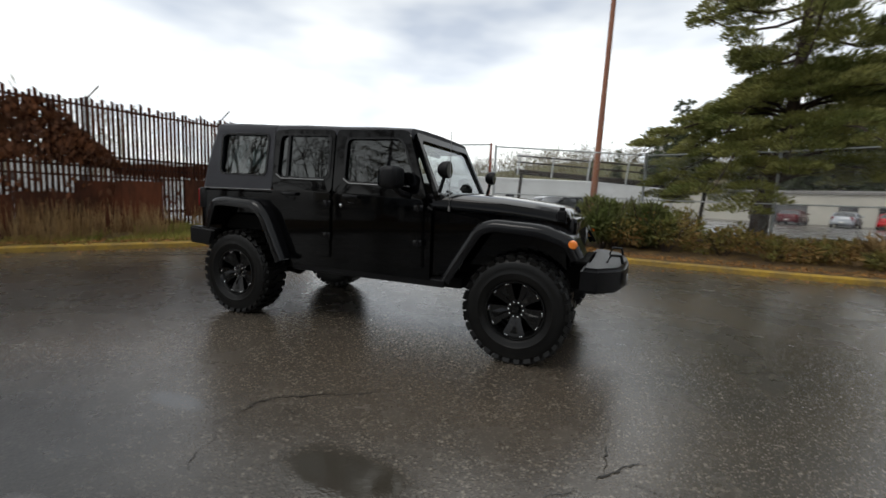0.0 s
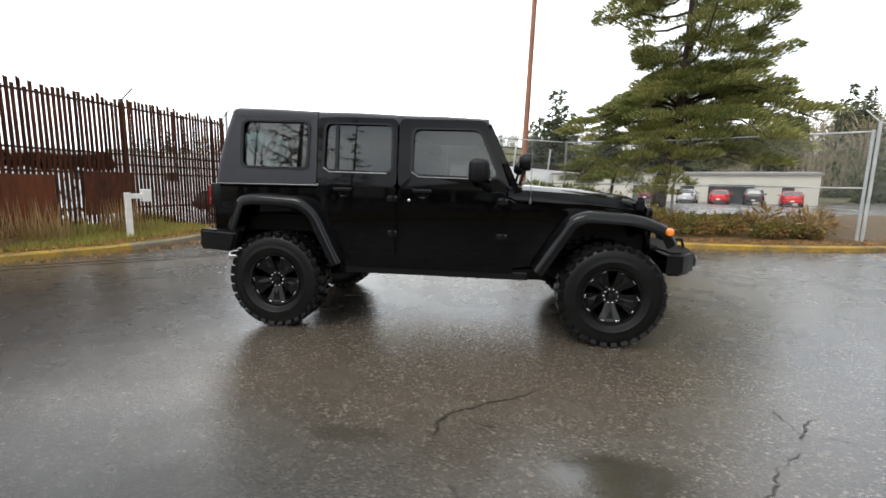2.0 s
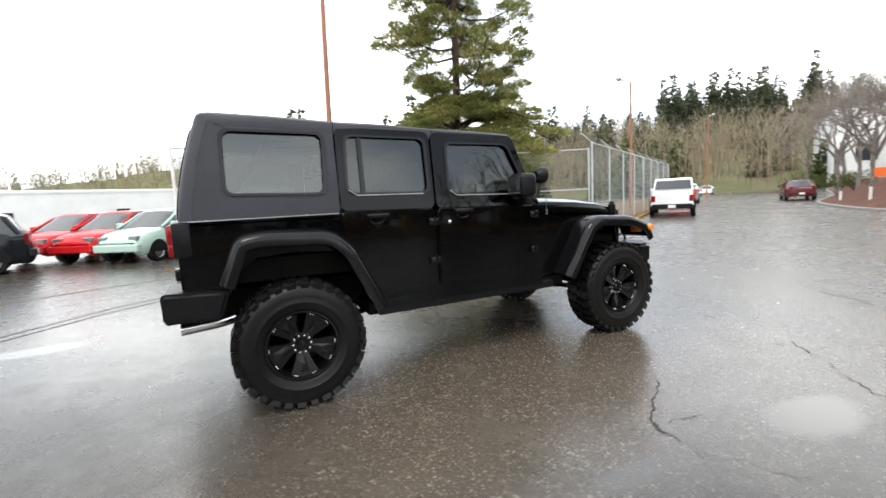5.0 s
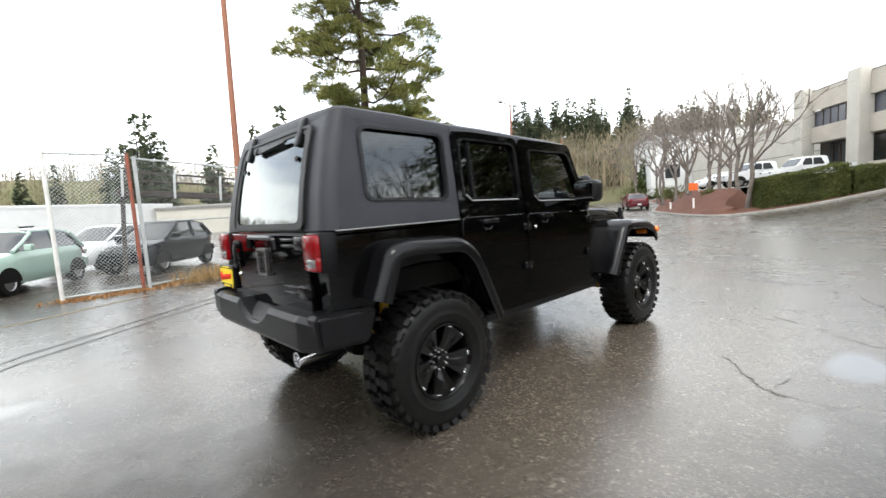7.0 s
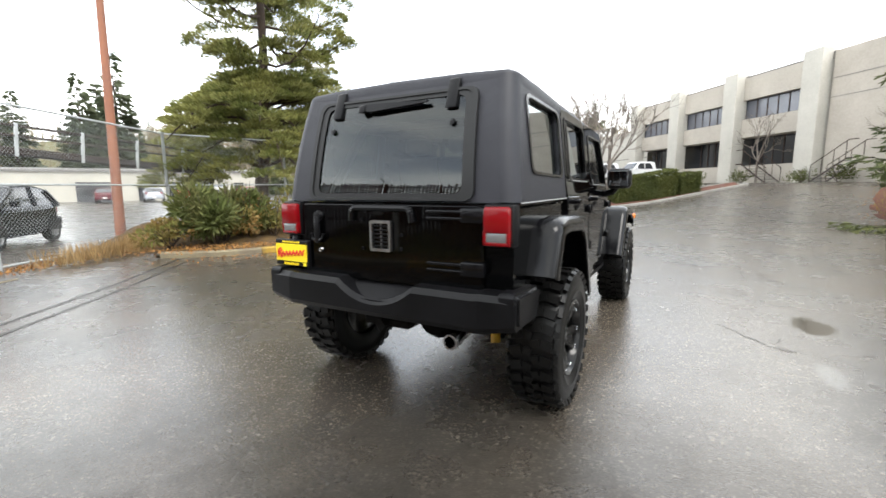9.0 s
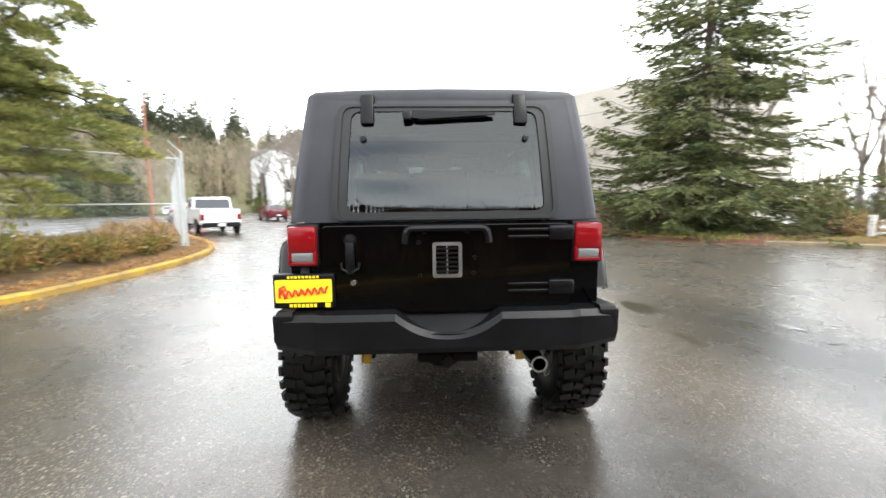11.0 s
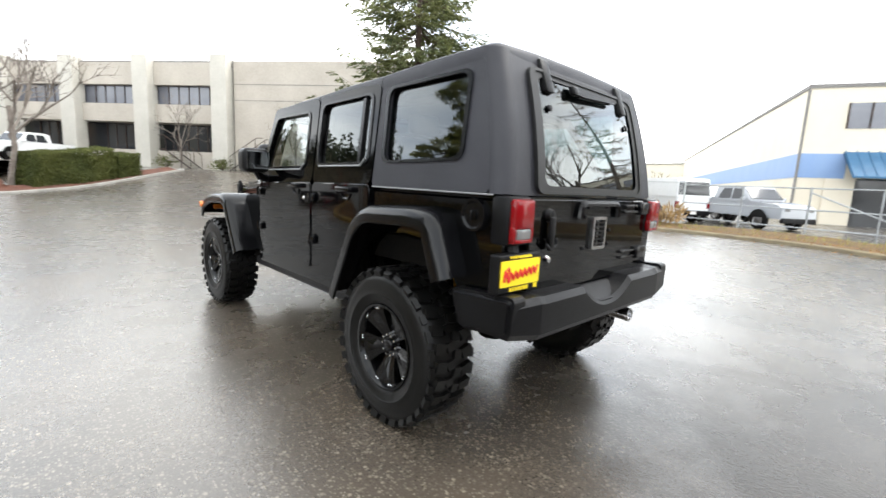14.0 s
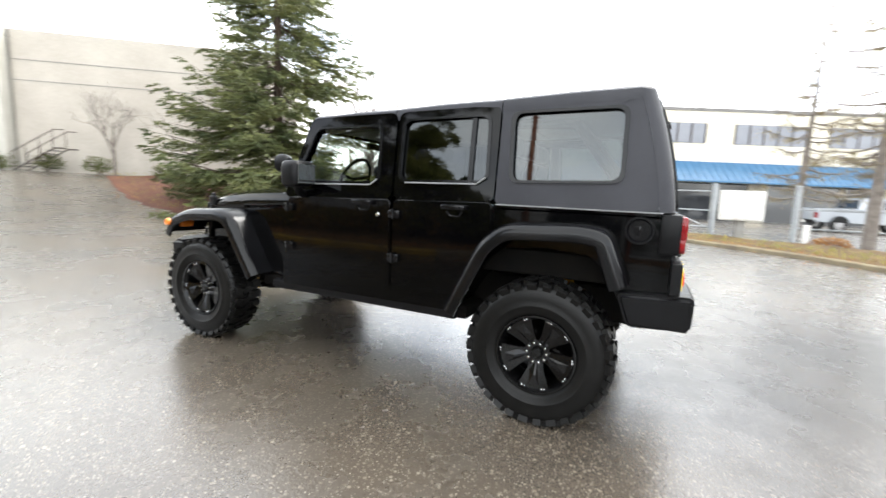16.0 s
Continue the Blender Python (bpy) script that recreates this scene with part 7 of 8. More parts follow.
def build_blue_building():
    ob = thing("warehouse", "cream two-storey warehouse with a blue band and awning", "building", pose(1.35, -30.8, 0.2, 0, 0, 203.5))
    # local x runs along the front away from the corner, -y looks at the lot
    H, L, D = 7.5, 44.0, 66.0
    bm = bmesh.new()
    box(bm, 0, L, 0, D, -0.5, H)
    part("wall", bm, "cream", ob)
    bm = bmesh.new()
    box(bm, -0.06, L, -0.06, D, H, H + 0.22)
    part("roof_edge", bm, "greyroof", ob, "dark roof coping")
    for x0, x1, y0, y1 in ((-0.03, 2.2, -0.03, 0.0), (-0.03, 0.0, 0.0, D)):
        bm = bmesh.new()
        box(bm, x0, x1, y0, y1, 2.45, 3.85)
        part("blue_band", bm, "bluepaint", ob, "blue painted band")
    for x0 in (1.9, 9.0, 15.6, 22.0):
        bm = bmesh.new()
        box(bm, x0, x0 + 5.0, -0.03, 0.05, 5.25, 6.65)
        win = part("upper_window", bm, "window_grey", ob, "row of upper panes")
        for k in range(6):
            bm = bmesh.new()
            box(bm, x0 + k * 1.0 - 0.04, x0 + k * 1.0 + 0.04, -0.07, -0.03, 5.25, 6.65)
            part("mullion", bm, "darkmetal", win)
    bm = bmesh.new()
    prism(bm, [(0.0, 3.95), (0.0, 3.80), (-1.65, 2.45), (-1.75, 2.45), (-1.75, 2.55), (-0.15, 3.95)], 2.0, 32, "x")
    aw = part("awning", bm, "awning", ob, "ribbed blue metal awning")
    for k in range(60):
        bm = bmesh.new()
        x = 2.0 + 0.5 * k
        prism(bm, [(-0.10, 3.99), (-1.72, 2.58), (-1.72, 2.63), (-0.10, 4.04)], x, x + 0.05, "x")
        part("awning_rib", bm, "awning", aw)
    bm = bmesh.new()
    box(bm, 2.0, 32, -0.06, 0.0, -0.4, 2.45)
    part("shopfront", bm, "window", ob, "dark glazed shopfront")
    for k in range(11):
        bm = bmesh.new()
        x = 2.0 + 3.0 * k
        w = 0.18 + 0.5 * (k % 3 == 0)
        box(bm, x - w, x + w, -0.14, -0.06, -0.4, 2.45)
        part("shopfront_pier", bm, "cream", ob)
    bm = bmesh.new()
    tube(bm, [(-0.06, -0.06, -0.4), (-0.06, -0.06, 7.4)], 0.07, 6)
    part("downpipe", bm, "greyroof", ob)


build_blue_building()


def simple_building(name, label, m, L, D, H, wall, doors=(), roof="greyroof", overhang=0.2):
    ob = thing(name, label, "building", m)
    bm = bmesh.new()
    box(bm, 0, L, 0, D, -0.5, H)
    part("wall", bm, wall, ob)
    bm = bmesh.new()
    prism(bm, [(-overhang, H), (-overhang, H + 0.25), (D / 2, H + 0.25 + D * 0.03), (D + overhang, H + 0.25), (D + overhang, H)], -overhang, L + overhang, "x")
    part("roof", bm, roof, ob)
    for x0, x1, z0, z1 in doors:
        bm = bmesh.new()
        box(bm, x0, x1, -0.06, 0.02, z0, z1)
        w = part("window", bm, "window", ob, "dark opening")
        bm = bmesh.new()
        box(bm, x0 - 0.08, x1 + 0.08, -0.10, -0.02, z1, z1 + 0.12)
        part("lintel", bm, wall, w)
    return ob


simple_building("warehouse", "long low white block building beyond the car lot", pose(-75, 23, -0.3, 0, 0, 25), 94, 14, 4.1, "whitewall",
                [(6 + 9 * k, 7.2 + 9 * k, 1.4, 2.4) for k in range(9)], "whitewall", 0.05)
simple_building("warehouse", "tan low warehouse with dark bay doors", pose(8.0, 60.8, -0.2, 0, 0, -27.5), 29.7, 14, 3.4, "tanwall", [(11.0, 14.0, 0.2, 2.3), (16.5, 18.0, 0.2, 2.2), (19.5, 24.0, 0.2, 2.3), (26.5, 27.6, 0.2, 2.2)])
simple_building("house", "pale grey gabled building among bare trees", pose(66, 24, 1.5, 0, 0, -60), 16, 18, 8.5, "whitewall", [(2, 4, 2, 4), (7, 9, 2, 4)])
simple_building("shed", "small white shed with a dark roof edge", pose(10.9, -24.6, 0.1, 0, 0, 215), 2.2, 2.0, 2.2, "whitewall", [(0.4, 1.2, 1.1, 1.8)])
simple_building("warehouse", "far cream warehouse behind the vans", pose(44, -92, 0.1, 0, 0, 175), 34, 20, 7.0, "cream")


def build_dock_rail():
    ob = thing("loading_ramp", "raised dark timber ramp with a guard rail", "ramp", pose(-1.7, 11.3, 0, 0, 4.3, 0))
    L = 6.2
    bm = bmesh.new()
    box(bm, 0, L, 0, 0.5, 2.24, 2.40, 0.02)
    part("deck_beam", bm, "beam", ob)
    for z in (2.62, 2.84):
        bm = bmesh.new()
        box(bm, 0, L, -0.02, 0.03, z, z + 0.05, 0.01)
        part("guard_rail", bm, "beam", ob)
    for k in range(6):
        x = 0.1 + k * (L - 0.2) / 5
        bm = bmesh.new()
        box(bm, x - 0.03, x + 0.03, -0.03, 0.03, 2.2, 2.92, 0.008)
        part("post", bm, "galv_dull", ob)
    for x in (0.15, L - 0.15):
        bm = bmesh.new()
        box(bm, x - 0.05, x + 0.05, 0.38, 0.48, -0.6, 2.3, 0.01)
        part("support", bm, "beam", ob, "dark timber support")


build_dock_rail()


# ---------------------------------------------------------------- parked vehicles
def box_shell(spec, kind, colour, ob):
    """Upright body and cabin of a pickup or van."""
    hw = spec["W"] / 2
    bm = bmesh.new()
    prism(bm, spec["low"], -hw, hw)
    for v in bm.verts:
        v.co.y *= 1.0 - 0.10 * smooth01((abs(v.co.x) - spec["L"] * 0.36) / (spec["L"] * 0.16)) - 0.05 * (v.co.z > 0.9)
    bmesh.ops.bevel(bm, geom=list(bm.edges), offset=0.05, segments=2, affect="EDGES", clamp_overlap=True)
    body = part("body", bm, colour, ob, smooth=True)
    bm = bmesh.new()
    prism(bm, spec["cab"], -hw * 0.93, hw * 0.93)
    top, low = max(z for _, z in spec["cab"]), min(z for _, z in spec["cab"])
    for v in bm.verts:
        v.co.y *= 1.0 - 0.10 * (v.co.z - low) / (top - low)
    bmesh.ops.bevel(bm, geom=list(bm.edges), offset=0.035, segments=2, affect="EDGES", clamp_overlap=True)
    cab = part("cabin", bm, colour, ob, smooth=True)
    cx = sum(x for x, _ in spec["cab"]) / len(spec["cab"])
    # side glazing, slightly proud of the cabin
    for s in (1, -1):
        x_back, x_front = spec["cab"][0][0] + 0.28, spec["cab"][-1][0] - 0.32
        if kind == "van":
            x_back = x_front - 1.0
        panes = 2 if kind == "truck" else 1
        for k in range(panes):
            a = x_back + (x_front - x_back) * k / panes + 0.03
            b = x_back + (x_front - x_back) * (k + 1) / panes - 0.03
            z0, z1 = low + 0.06, top - 0.13
            poly = [(a + (0.22 if k == 0 and kind != "van" else 0.02), z1), (b - (0.30 if k == panes - 1 else 0.02), z1), (b, z0), (a, z0)]
            bm = bmesh.new()
            prism(bm, rounded(poly, 0.05, 3), s * hw * 0.90, s * hw * 0.945)
            for v in bm.verts:
                v.co.y *= 1.0 - 0.10 * (v.co.z - low) / (top - low)
            part("side_window", bm, "window", cab)
    for end in (1, -1):
        p, q = (spec["cab"][-1], spec["cab"][-2]) if end > 0 else (spec["cab"][0], spec["cab"][1])
        P, Q = Vector((p[0], p[1] + 0.04)), Vector(q)
        P = P.lerp(Q, 0.10)
        Q = P.lerp(Q, 0.85)
        nrm = Vector((Q.y - P.y, -(Q.x - P.x))).normalized() * (0.02 if (Q.y - P.y) * end > 0 else -0.02)
        bm = bmesh.new()
        ww = hw * 0.93
        k0, k1 = 1 - 0.1 * (P.y - low) / (top - low), 1 - 0.1 * (Q.y - low) / (top - low)
        f = [bm.verts.new(v) for v in ((P.x + nrm.x, -ww * k0 * 0.90, P.y + nrm.y), (P.x + nrm.x, ww * k0 * 0.90, P.y + nrm.y), (Q.x + nrm.x, ww * k1 * 0.90, Q.y + nrm.y), (Q.x + nrm.x, -ww * k1 * 0.90, Q.y + nrm.y))]
        g = [bm.verts.new(v.co - Vector((nrm.x, 0, nrm.y)) * 2.2) for v in f]
        faces = [bm.faces.new(f), bm.faces.new(g[::-1])] + [bm.faces.new((f[i], g[i], g[(i + 1) % 4], f[(i + 1) % 4])) for i in range(4)]
        bmesh.ops.recalc_face_normals(bm, faces=faces)
        part("windscreen" if end > 0 else "rear_window", bm, "window", cab)
    return body, cab


def profile(pts, x):
    """Height of a polyline at x."""
    for (xa, za), (xb, zb) in zip(pts, pts[1:]):
        if min(xa, xb) <= x <= max(xa, xb) and abs(xb - xa) > 1e-6:
            return za + (zb - za) * (x - xa) / (xb - xa)
    return pts[0][1] if x < pts[0][0] else pts[-1][1]


def loft(rows):
    bm = bmesh.new()
    made = [[bm.verts.new(p) for p in row] for row in rows]
    for u, v in zip(made, made[1:]):
        for i in range(len(u) - 1):
            bm.faces.new((u[i], u[i + 1], v[i + 1], v[i]))
    bm.faces.new(made[0])
    bm.faces.new(made[-1])
    bmesh.ops.recalc_face_normals(bm, faces=bm.faces)
    return bm


def car_shell(spec, colour, ob):
    """Rounded body, glazed cabin, roof skin and pillars of a small car."""
    hw, L = spec["W"] / 2, spec["L"]
    upper = [p for p in spec["low"] if p[1] > 0.5]
    xr, xf = min(x for x, _ in spec["low"]), max(x for x, _ in spec["low"])
    rows = []
    for i in range(25):
        u = i / 24
        x = xr + (xf - xr) * (0.5 - 0.5 * math.cos(math.pi * u))
        e = abs(2 * u - 1)
        w = hw * (1 - 0.30 * max(0.0, (abs(x - (xr + xf) / 2) / (L / 2) - 0.62) / 0.38) ** 2.2)
        zt = profile(upper, x) - 0.05 * (e > 0.98)
        zb = 0.24 + 0.10 * max(0.0, e - 0.75) / 0.25
        half = [(w * 0.90, zb), (w * 0.985, zb + 0.10), (w, zb + 0.26), (w * 0.995, zt - 0.20), (w * 0.965, zt - 0.08), (w * 0.91, zt - 0.015), (w * 0.75, zt + 0.012), (0.0, zt + 0.035)]
        rows.append([(x, y, z) for y, z in half] + [(x, -y, z) for y, z in half[-2::-1]])
    body = part("body", loft(rows), colour, ob, smooth=True)
    cabp = spec["cab"]
    low, top = min(z for _, z in cabp), max(z for _, z in cabp)
    x0, x1 = cabp[0][0], cabp[-1][0]
    def cabin(scale, z_from, x_in):
        out = []
        for i in range(23):
            x = x0 + x_in + (x1 - x0 - 2 * x_in) * i / 22
            zt = profile(cabp, x)
            w0, w1 = hw * 0.91 * scale, hw * (0.91 - 0.20 * (zt - low) / (top - low)) * scale
            zl = min(z_from, zt - 0.004)
            wl = hw * (0.91 - 0.20 * max(0.0, zl - low) / (top - low)) * scale
            half = [(wl, zl), (w1 + (wl - w1) * 0.12, zl + (zt - zl) * 0.86), (w1 * 0.94, zt - 0.012), (w1 * 0.6, zt + 0.012), (0.0, zt + 0.022)]
            out.append([(x, y, z) for y, z in half] + [(x, -y, z) for y, z in half[-2::-1]])
        return out
    cab = part("cabin", loft(cabin(1.0, low - 0.06, 0.0)), "window", ob, "dark cabin glazing", smooth=True)
    flat = [p for p in cabp if p[1] > top - 0.14]
    xa, xb = min(x for x, _ in flat) - 0.05, max(x for x, _ in flat) + 0.10
    rows = []
    for i in range(13):
        x = xa + (xb - xa) * i / 12
        zt = profile(cabp, x)
        w = hw * (0.91 - 0.20 * (zt - low) / (top - low)) * 1.015
        half = [(w, zt - 0.085), (w * 0.965, zt - 0.012), (w * 0.6, zt + 0.020), (0, zt + 0.030)]
        rows.append([(x, y, z) for y, z in half] + [(x, -y, z) for y, z in half[-2::-1]])
    part("roof_skin", loft(rows), colour, cab, smooth=True)
    def side(x, z, k):
        return (x, k * hw * (0.92 - 0.20 * (z - low) / (top - low)), z)
    mid = (xa + xb) / 2
    for k in (1, -1):
        for p, q, r in (((x1 + 0.02, low + 0.02), (xb - 0.05, top - 0.05), 0.040), ((mid + 0.05, low), (mid, top - 0.06), 0.040), ((x0 + 0.10, low), (xa + 0.10, top - 0.06), 0.050)):
            q = (q[0], min(q[1], profile(cabp, q[0]) - 0.06))
            mx = (p[0] + q[0]) / 2
            bm = bmesh.new()
            tube(bm, [side(p[0], p[1], k), side(mx, min((p[1] + q[1]) / 2 + 0.01, profile(cabp, mx) - 0.03), k), side(q[0], q[1], k)], r, 8)
            part("pillar", bm, colour, cab, smooth=True)
    return body, cab


def build_car(kind, colour, label, m, group="parked cars"):
    """A parked vehicle: body, glazing, wheels with tyre and rim, lamps. Nose along +x, origin at the middle on the ground."""
    ob = thing({"truck": "pickup_truck", "van": "van"}.get(kind, "car"), label, {"truck": "pickup truck", "van": "van"}.get(kind, "car"), m, group)
    spec = {
        "mini": dict(L=3.55, W=1.63, wb=2.30, r=0.29, low=[(-1.72, 0.30), (-1.78, 0.62), (-1.66, 0.98), (-1.20, 1.00), (0.72, 0.98), (1.48, 0.84), (1.75, 0.62), (1.74, 0.28)],
                     cab=[(-1.66, 0.96), (-1.30, 1.40), (-0.75, 1.50), (0.05, 1.48), (0.86, 0.97)]),
        "hatch": dict(L=4.25, W=1.78, wb=2.60, r=0.33, low=[(-2.05, 0.32), (-2.12, 0.70), (-2.00, 1.06), (0.85, 1.04), (1.80, 0.92), (2.10, 0.70), (2.08, 0.30)],
                      cab=[(-1.98, 1.04), (-1.68, 1.52), (-0.9, 1.64), (0.2, 1.62), (1.18, 1.02)]),
        "sedan": dict(L=4.7, W=1.8, wb=2.75, r=0.33, low=[(-2.30, 0.32), (-2.36, 0.72), (-2.25, 1.00), (-1.4, 1.03), (0.9, 1.0), (2.05, 0.84), (2.34, 0.62), (2.32, 0.30)],
                      cab=[(-1.75, 1.01), (-1.05, 1.40), (-0.2, 1.46), (0.35, 1.42), (1.25, 0.98)]),
        "truck": dict(L=5.6, W=1.95, wb=3.5, r=0.39, low=[(-2.85, 0.52), (-2.85, 1.25), (-0.97, 1.25), (-0.95, 1.20), (1.25, 1.20), (2.45, 1.10), (2.72, 0.95), (2.74, 0.50)],
                      cab=[(-0.95, 1.20), (-0.84, 1.80), (-0.5, 1.86), (0.45, 1.86), (0.65, 1.82), (1.22, 1.20)]),
        "van": dict(L=5.5, W=2.0, wb=3.4, r=0.37, low=[(-2.75, 0.42), (-2.75, 1.25), (1.55, 1.22), (2.45, 1.05), (2.72, 0.85), (2.74, 0.40)],
                    cab=[(-2.74, 1.2), (-2.66, 2.02), (-2.4, 2.08), (0.6, 2.08), (0.95, 2.02), (1.62, 1.2)]),
    }[kind]
    hw = spec["W"] / 2
    top, low = max(z for _, z in spec["cab"]), min(z for _, z in spec["cab"])
    if kind in ("mini", "hatch", "sedan"):
        body, cab = car_shell(spec, colour, ob)
    else:
        body, cab = box_shell(spec, kind, colour, ob)
    for x in (spec["wb"] / 2, -spec["wb"] / 2):
        for s in (1, -1):
            r = spec["r"]
            bm = bmesh.new()
            lathe(bm, [(r * 0.62, -0.10), (r * 0.95, -0.10), (r, -0.06), (r, 0.06), (r * 0.95, 0.10), (r * 0.62, 0.10)], 20)
            bmesh.ops.transform(bm, matrix=pose(x, s * (hw - 0.10), r, 0, 0, 0 if s > 0 else 180), verts=bm.verts)
            wheel = part("wheel", bm, "rubber", ob, smooth=True)
            bm = bmesh.new()
            lathe(bm, [(0.0, 0.085), (r * 0.2, 0.085), (r * 0.55, 0.07), (r * 0.62, 0.095), (r * 0.62, 0.0)], 14)
            bmesh.ops.transform(bm, matrix=pose(x, s * (hw - 0.10), r, 0, 0, 0 if s > 0 else 180), verts=bm.verts)
            part("wheel_rim", bm, "steel", wheel, "silver rim")
            bm = bmesh.new()
            lathe(bm, [(0.0, 0.0), (r * 1.18, 0.0)], 20)
            bmesh.ops.transform(bm, matrix=pose(x, s * (hw + 0.004), r * 1.05), verts=bm.verts)
            for v in bm.verts:
                v.co.z = max(v.co.z, spec["low"][0][1])
            part("wheel_arch", bm, "rubber", body)
    xf, xr = max(x for x, _ in spec["low"]), min(x for x, _ in spec["low"])
    for s in (1, -1):
        bm = bmesh.new()
        zf = 0.70 if kind in ("mini", "sedan", "hatch") else 0.88
        inset = 0.10 if kind in ("mini", "sedan", "hatch") else 0.0
        box(bm, xf - 0.20 - inset, xf - 0.01 - inset * 0.5, s * hw * 0.60 - 0.14, s * hw * 0.60 + 0.14, zf - 0.07, zf + 0.08, 0.03)
        part("headlight", bm, "white_lens", body, "clear headlight")
        bm = bmesh.new()
        box(bm, xr + inset * 0.6 - 0.005, xr + 0.12 + inset, s * hw * (0.80 - inset) - 0.09, s * hw * (0.80 - inset) + 0.09, 0.72, 1.02 if kind != "mini" else 0.92, 0.02)
        part("tail_light", bm, "red_lens", body, "red tail light")
        bm = bmesh.new()
        xm = spec["cab"][-1][0] - 0.25
        box(bm, xm - 0.09, xm + 0.06, s * (hw + 0.09) - 0.08, s * (hw + 0.09) + 0.08, low + 0.02, low + 0.17, 0.03)
        part("wing_mirror", bm, colour, body)
    bm = bmesh.new()
    box(bm, xf - 0.10, xf + 0.05, -hw * 0.86, hw * 0.86, 0.34, 0.56, 0.04)
    part("front_bumper", bm, "plastic" if kind in ("truck", "van") else colour, body)
    bm = bmesh.new()
    box(bm, xr - 0.06, xr + 0.10, -hw * 0.86, hw * 0.86, 0.40, 0.62, 0.04)
    bumper = part("rear_bumper", bm, "plastic" if kind in ("truck", "van") else colour, body)
    bm = bmesh.new()
    box(bm, xr - 0.075, xr - 0.062, -0.16, 0.16, 0.44, 0.58, 0.003)
    part("number_plate", bm, "whitepaint", bumper, "white number plate")
    if kind == "truck":
        bm = bmesh.new()
        box(bm, -2.80, -1.0, -hw * 0.80, hw * 0.80, 1.18, 1.26)
        part("load_bed", bm, "dark", body)
        bm = bmesh.new()
        box(bm, xr - 0.012, xr + 0.01, -0.55, 0.55, 0.86, 1.16, 0.004)
        part("tailgate", bm, colour, body)
    return ob


def at(x, y, heading, dz=0.0):
    return pose(x, y, gz(x, y) + dz, 0, 0, heading)


build_car("truck", "carwhite", "white crew pickup parked along the chain-link fence", at(18.9, 11.25, 35))
build_car("sedan", "carred", "red sedan parked ahead of the white pickup", at(27.3, 16.75, 33))
build_car("hatch", "cargrey", "silver hatchback parked further along the road", at(33.8, 20.8, 33))
build_car("sedan", "carwhite", "white car far down the road", at(66, 40, 210))
build_car("sedan", "carmaroon", "maroon sedan parked beside the mulch island", at(37.0, 14.2, 32))
build_car("truck", "carwhite", "white pickup parked above the mulch island", pose(38.5, 5.2, 1.42, 0, 0, 128))
build_car("truck", "carwhite", "white pickup parked in front of the office", pose(38.0, 2.2, 1.44, 0, 0, 128))
build_car("sedan", "carwhite", "white sedan parked in front of the office", pose(42.6, 8.6, 1.44, 0, 0, 128))
build_car("hatch", "carblack", "black crossover in the dealer lot", at(-8.85, 11.4, 195))
build_car("mini", "carred", "small red hatchback in the dealer lot", at(-6.53, 14.7, 238))
build_car("mini", "carred", "small red hatchback in the dealer lot", at(-5.13, 13.5, 238))
build_car("mini", "carmint", "mint green small hatchback behind the gate", at(-3.78, 12.3, 236))
build_car("mini", "carwhite", "white small hatchback behind the chain-link fence", at(-1.4, 16.6, 225))
build_car("mini", "carblack", "small black hatchback behind the chain-link fence", at(-0.35, 13.3, 226))
build_car("sedan", "carmaroon", "dark car parked at the tan warehouse", at(17.7, 49.0, 62))
build_car("sedan", "cargrey", "silver car parked at the tan warehouse", at(21.2, 47.2, 62))
build_car("sedan", "carred", "red car parked at the tan warehouse", at(23.9, 45.8, 62))
build_car("hatch", "carblack", "black car parked at the tan warehouse", at(26.5, 44.4, 62))
build_car("sedan", "carred", "bright red car parked at the tan warehouse", at(29.2, 43.0, 62))
build_car("van", "carwhite", "white work van parked behind the verge", at(5.7, -21.4, -33))
build_car("truck", "cargrey", "silver pickup facing the lot by the warehouse", at(1.9, -22.3, 146))
build_car("truck", "carwhite", "white flatbed pickup beside the silver one", at(4.6, -27.2, 140))
build_car("truck", "cargrey", "silver pickup in front of the awning", at(-12.4, -27.5, 195))


# ---------------------------------------------------------------- small things on the south verge
def build_hydrant():
    ob = thing("fire_hydrant", "stout yellow fire hydrant on the grass verge", "hydrant", at(4.62, -14.6, 20, 0.1))
    bm = bmesh.new()
    lathe(bm, [(0.17, 0.0), (0.17, 0.06), (0.12, 0.07), (0.12, 0.45), (0.16, 0.46), (0.16, 0.52), (0.14, 0.60), (0.08, 0.68), (0.03, 0.70), (0.03, 0.75), (0.0, 0.75)], 18, "z")
    part("barrel", bm, "hydrant", ob, smooth=True)
    for a in (0, 120, 240):
        bm = bmesh.new()
        lathe(bm, [(0.06, 0.0), (0.06, 0.18), (0.075, 0.18), (0.075, 0.23), (0.0, 0.23)], 12, "y", (0, 0, 0.38))
        bmesh.ops.transform(bm, matrix=pose(0, 0, 0, 0, 0, a), verts=bm.verts)
        part("outlet", bm, "hydrant", ob, smooth=True)


build_hydrant()


def build_marker(x, y, h, label, mat="whitepaint", w=0.09):
    ob = thing("bollard", label, "post", at(x, y, 15, 0.05))
    bm = bmesh.new()
    box(bm, -w, w, -w * 0.6, w * 0.6, -0.1, h, 0.02)
    part("stake", bm, mat, ob)
    bm = bmesh.new()
    box(bm, -w * 1.1, w * 1.1, -w * 0.7, w * 0.7, h, h + 0.05, 0.01)
    part("cap", bm, mat, ob)


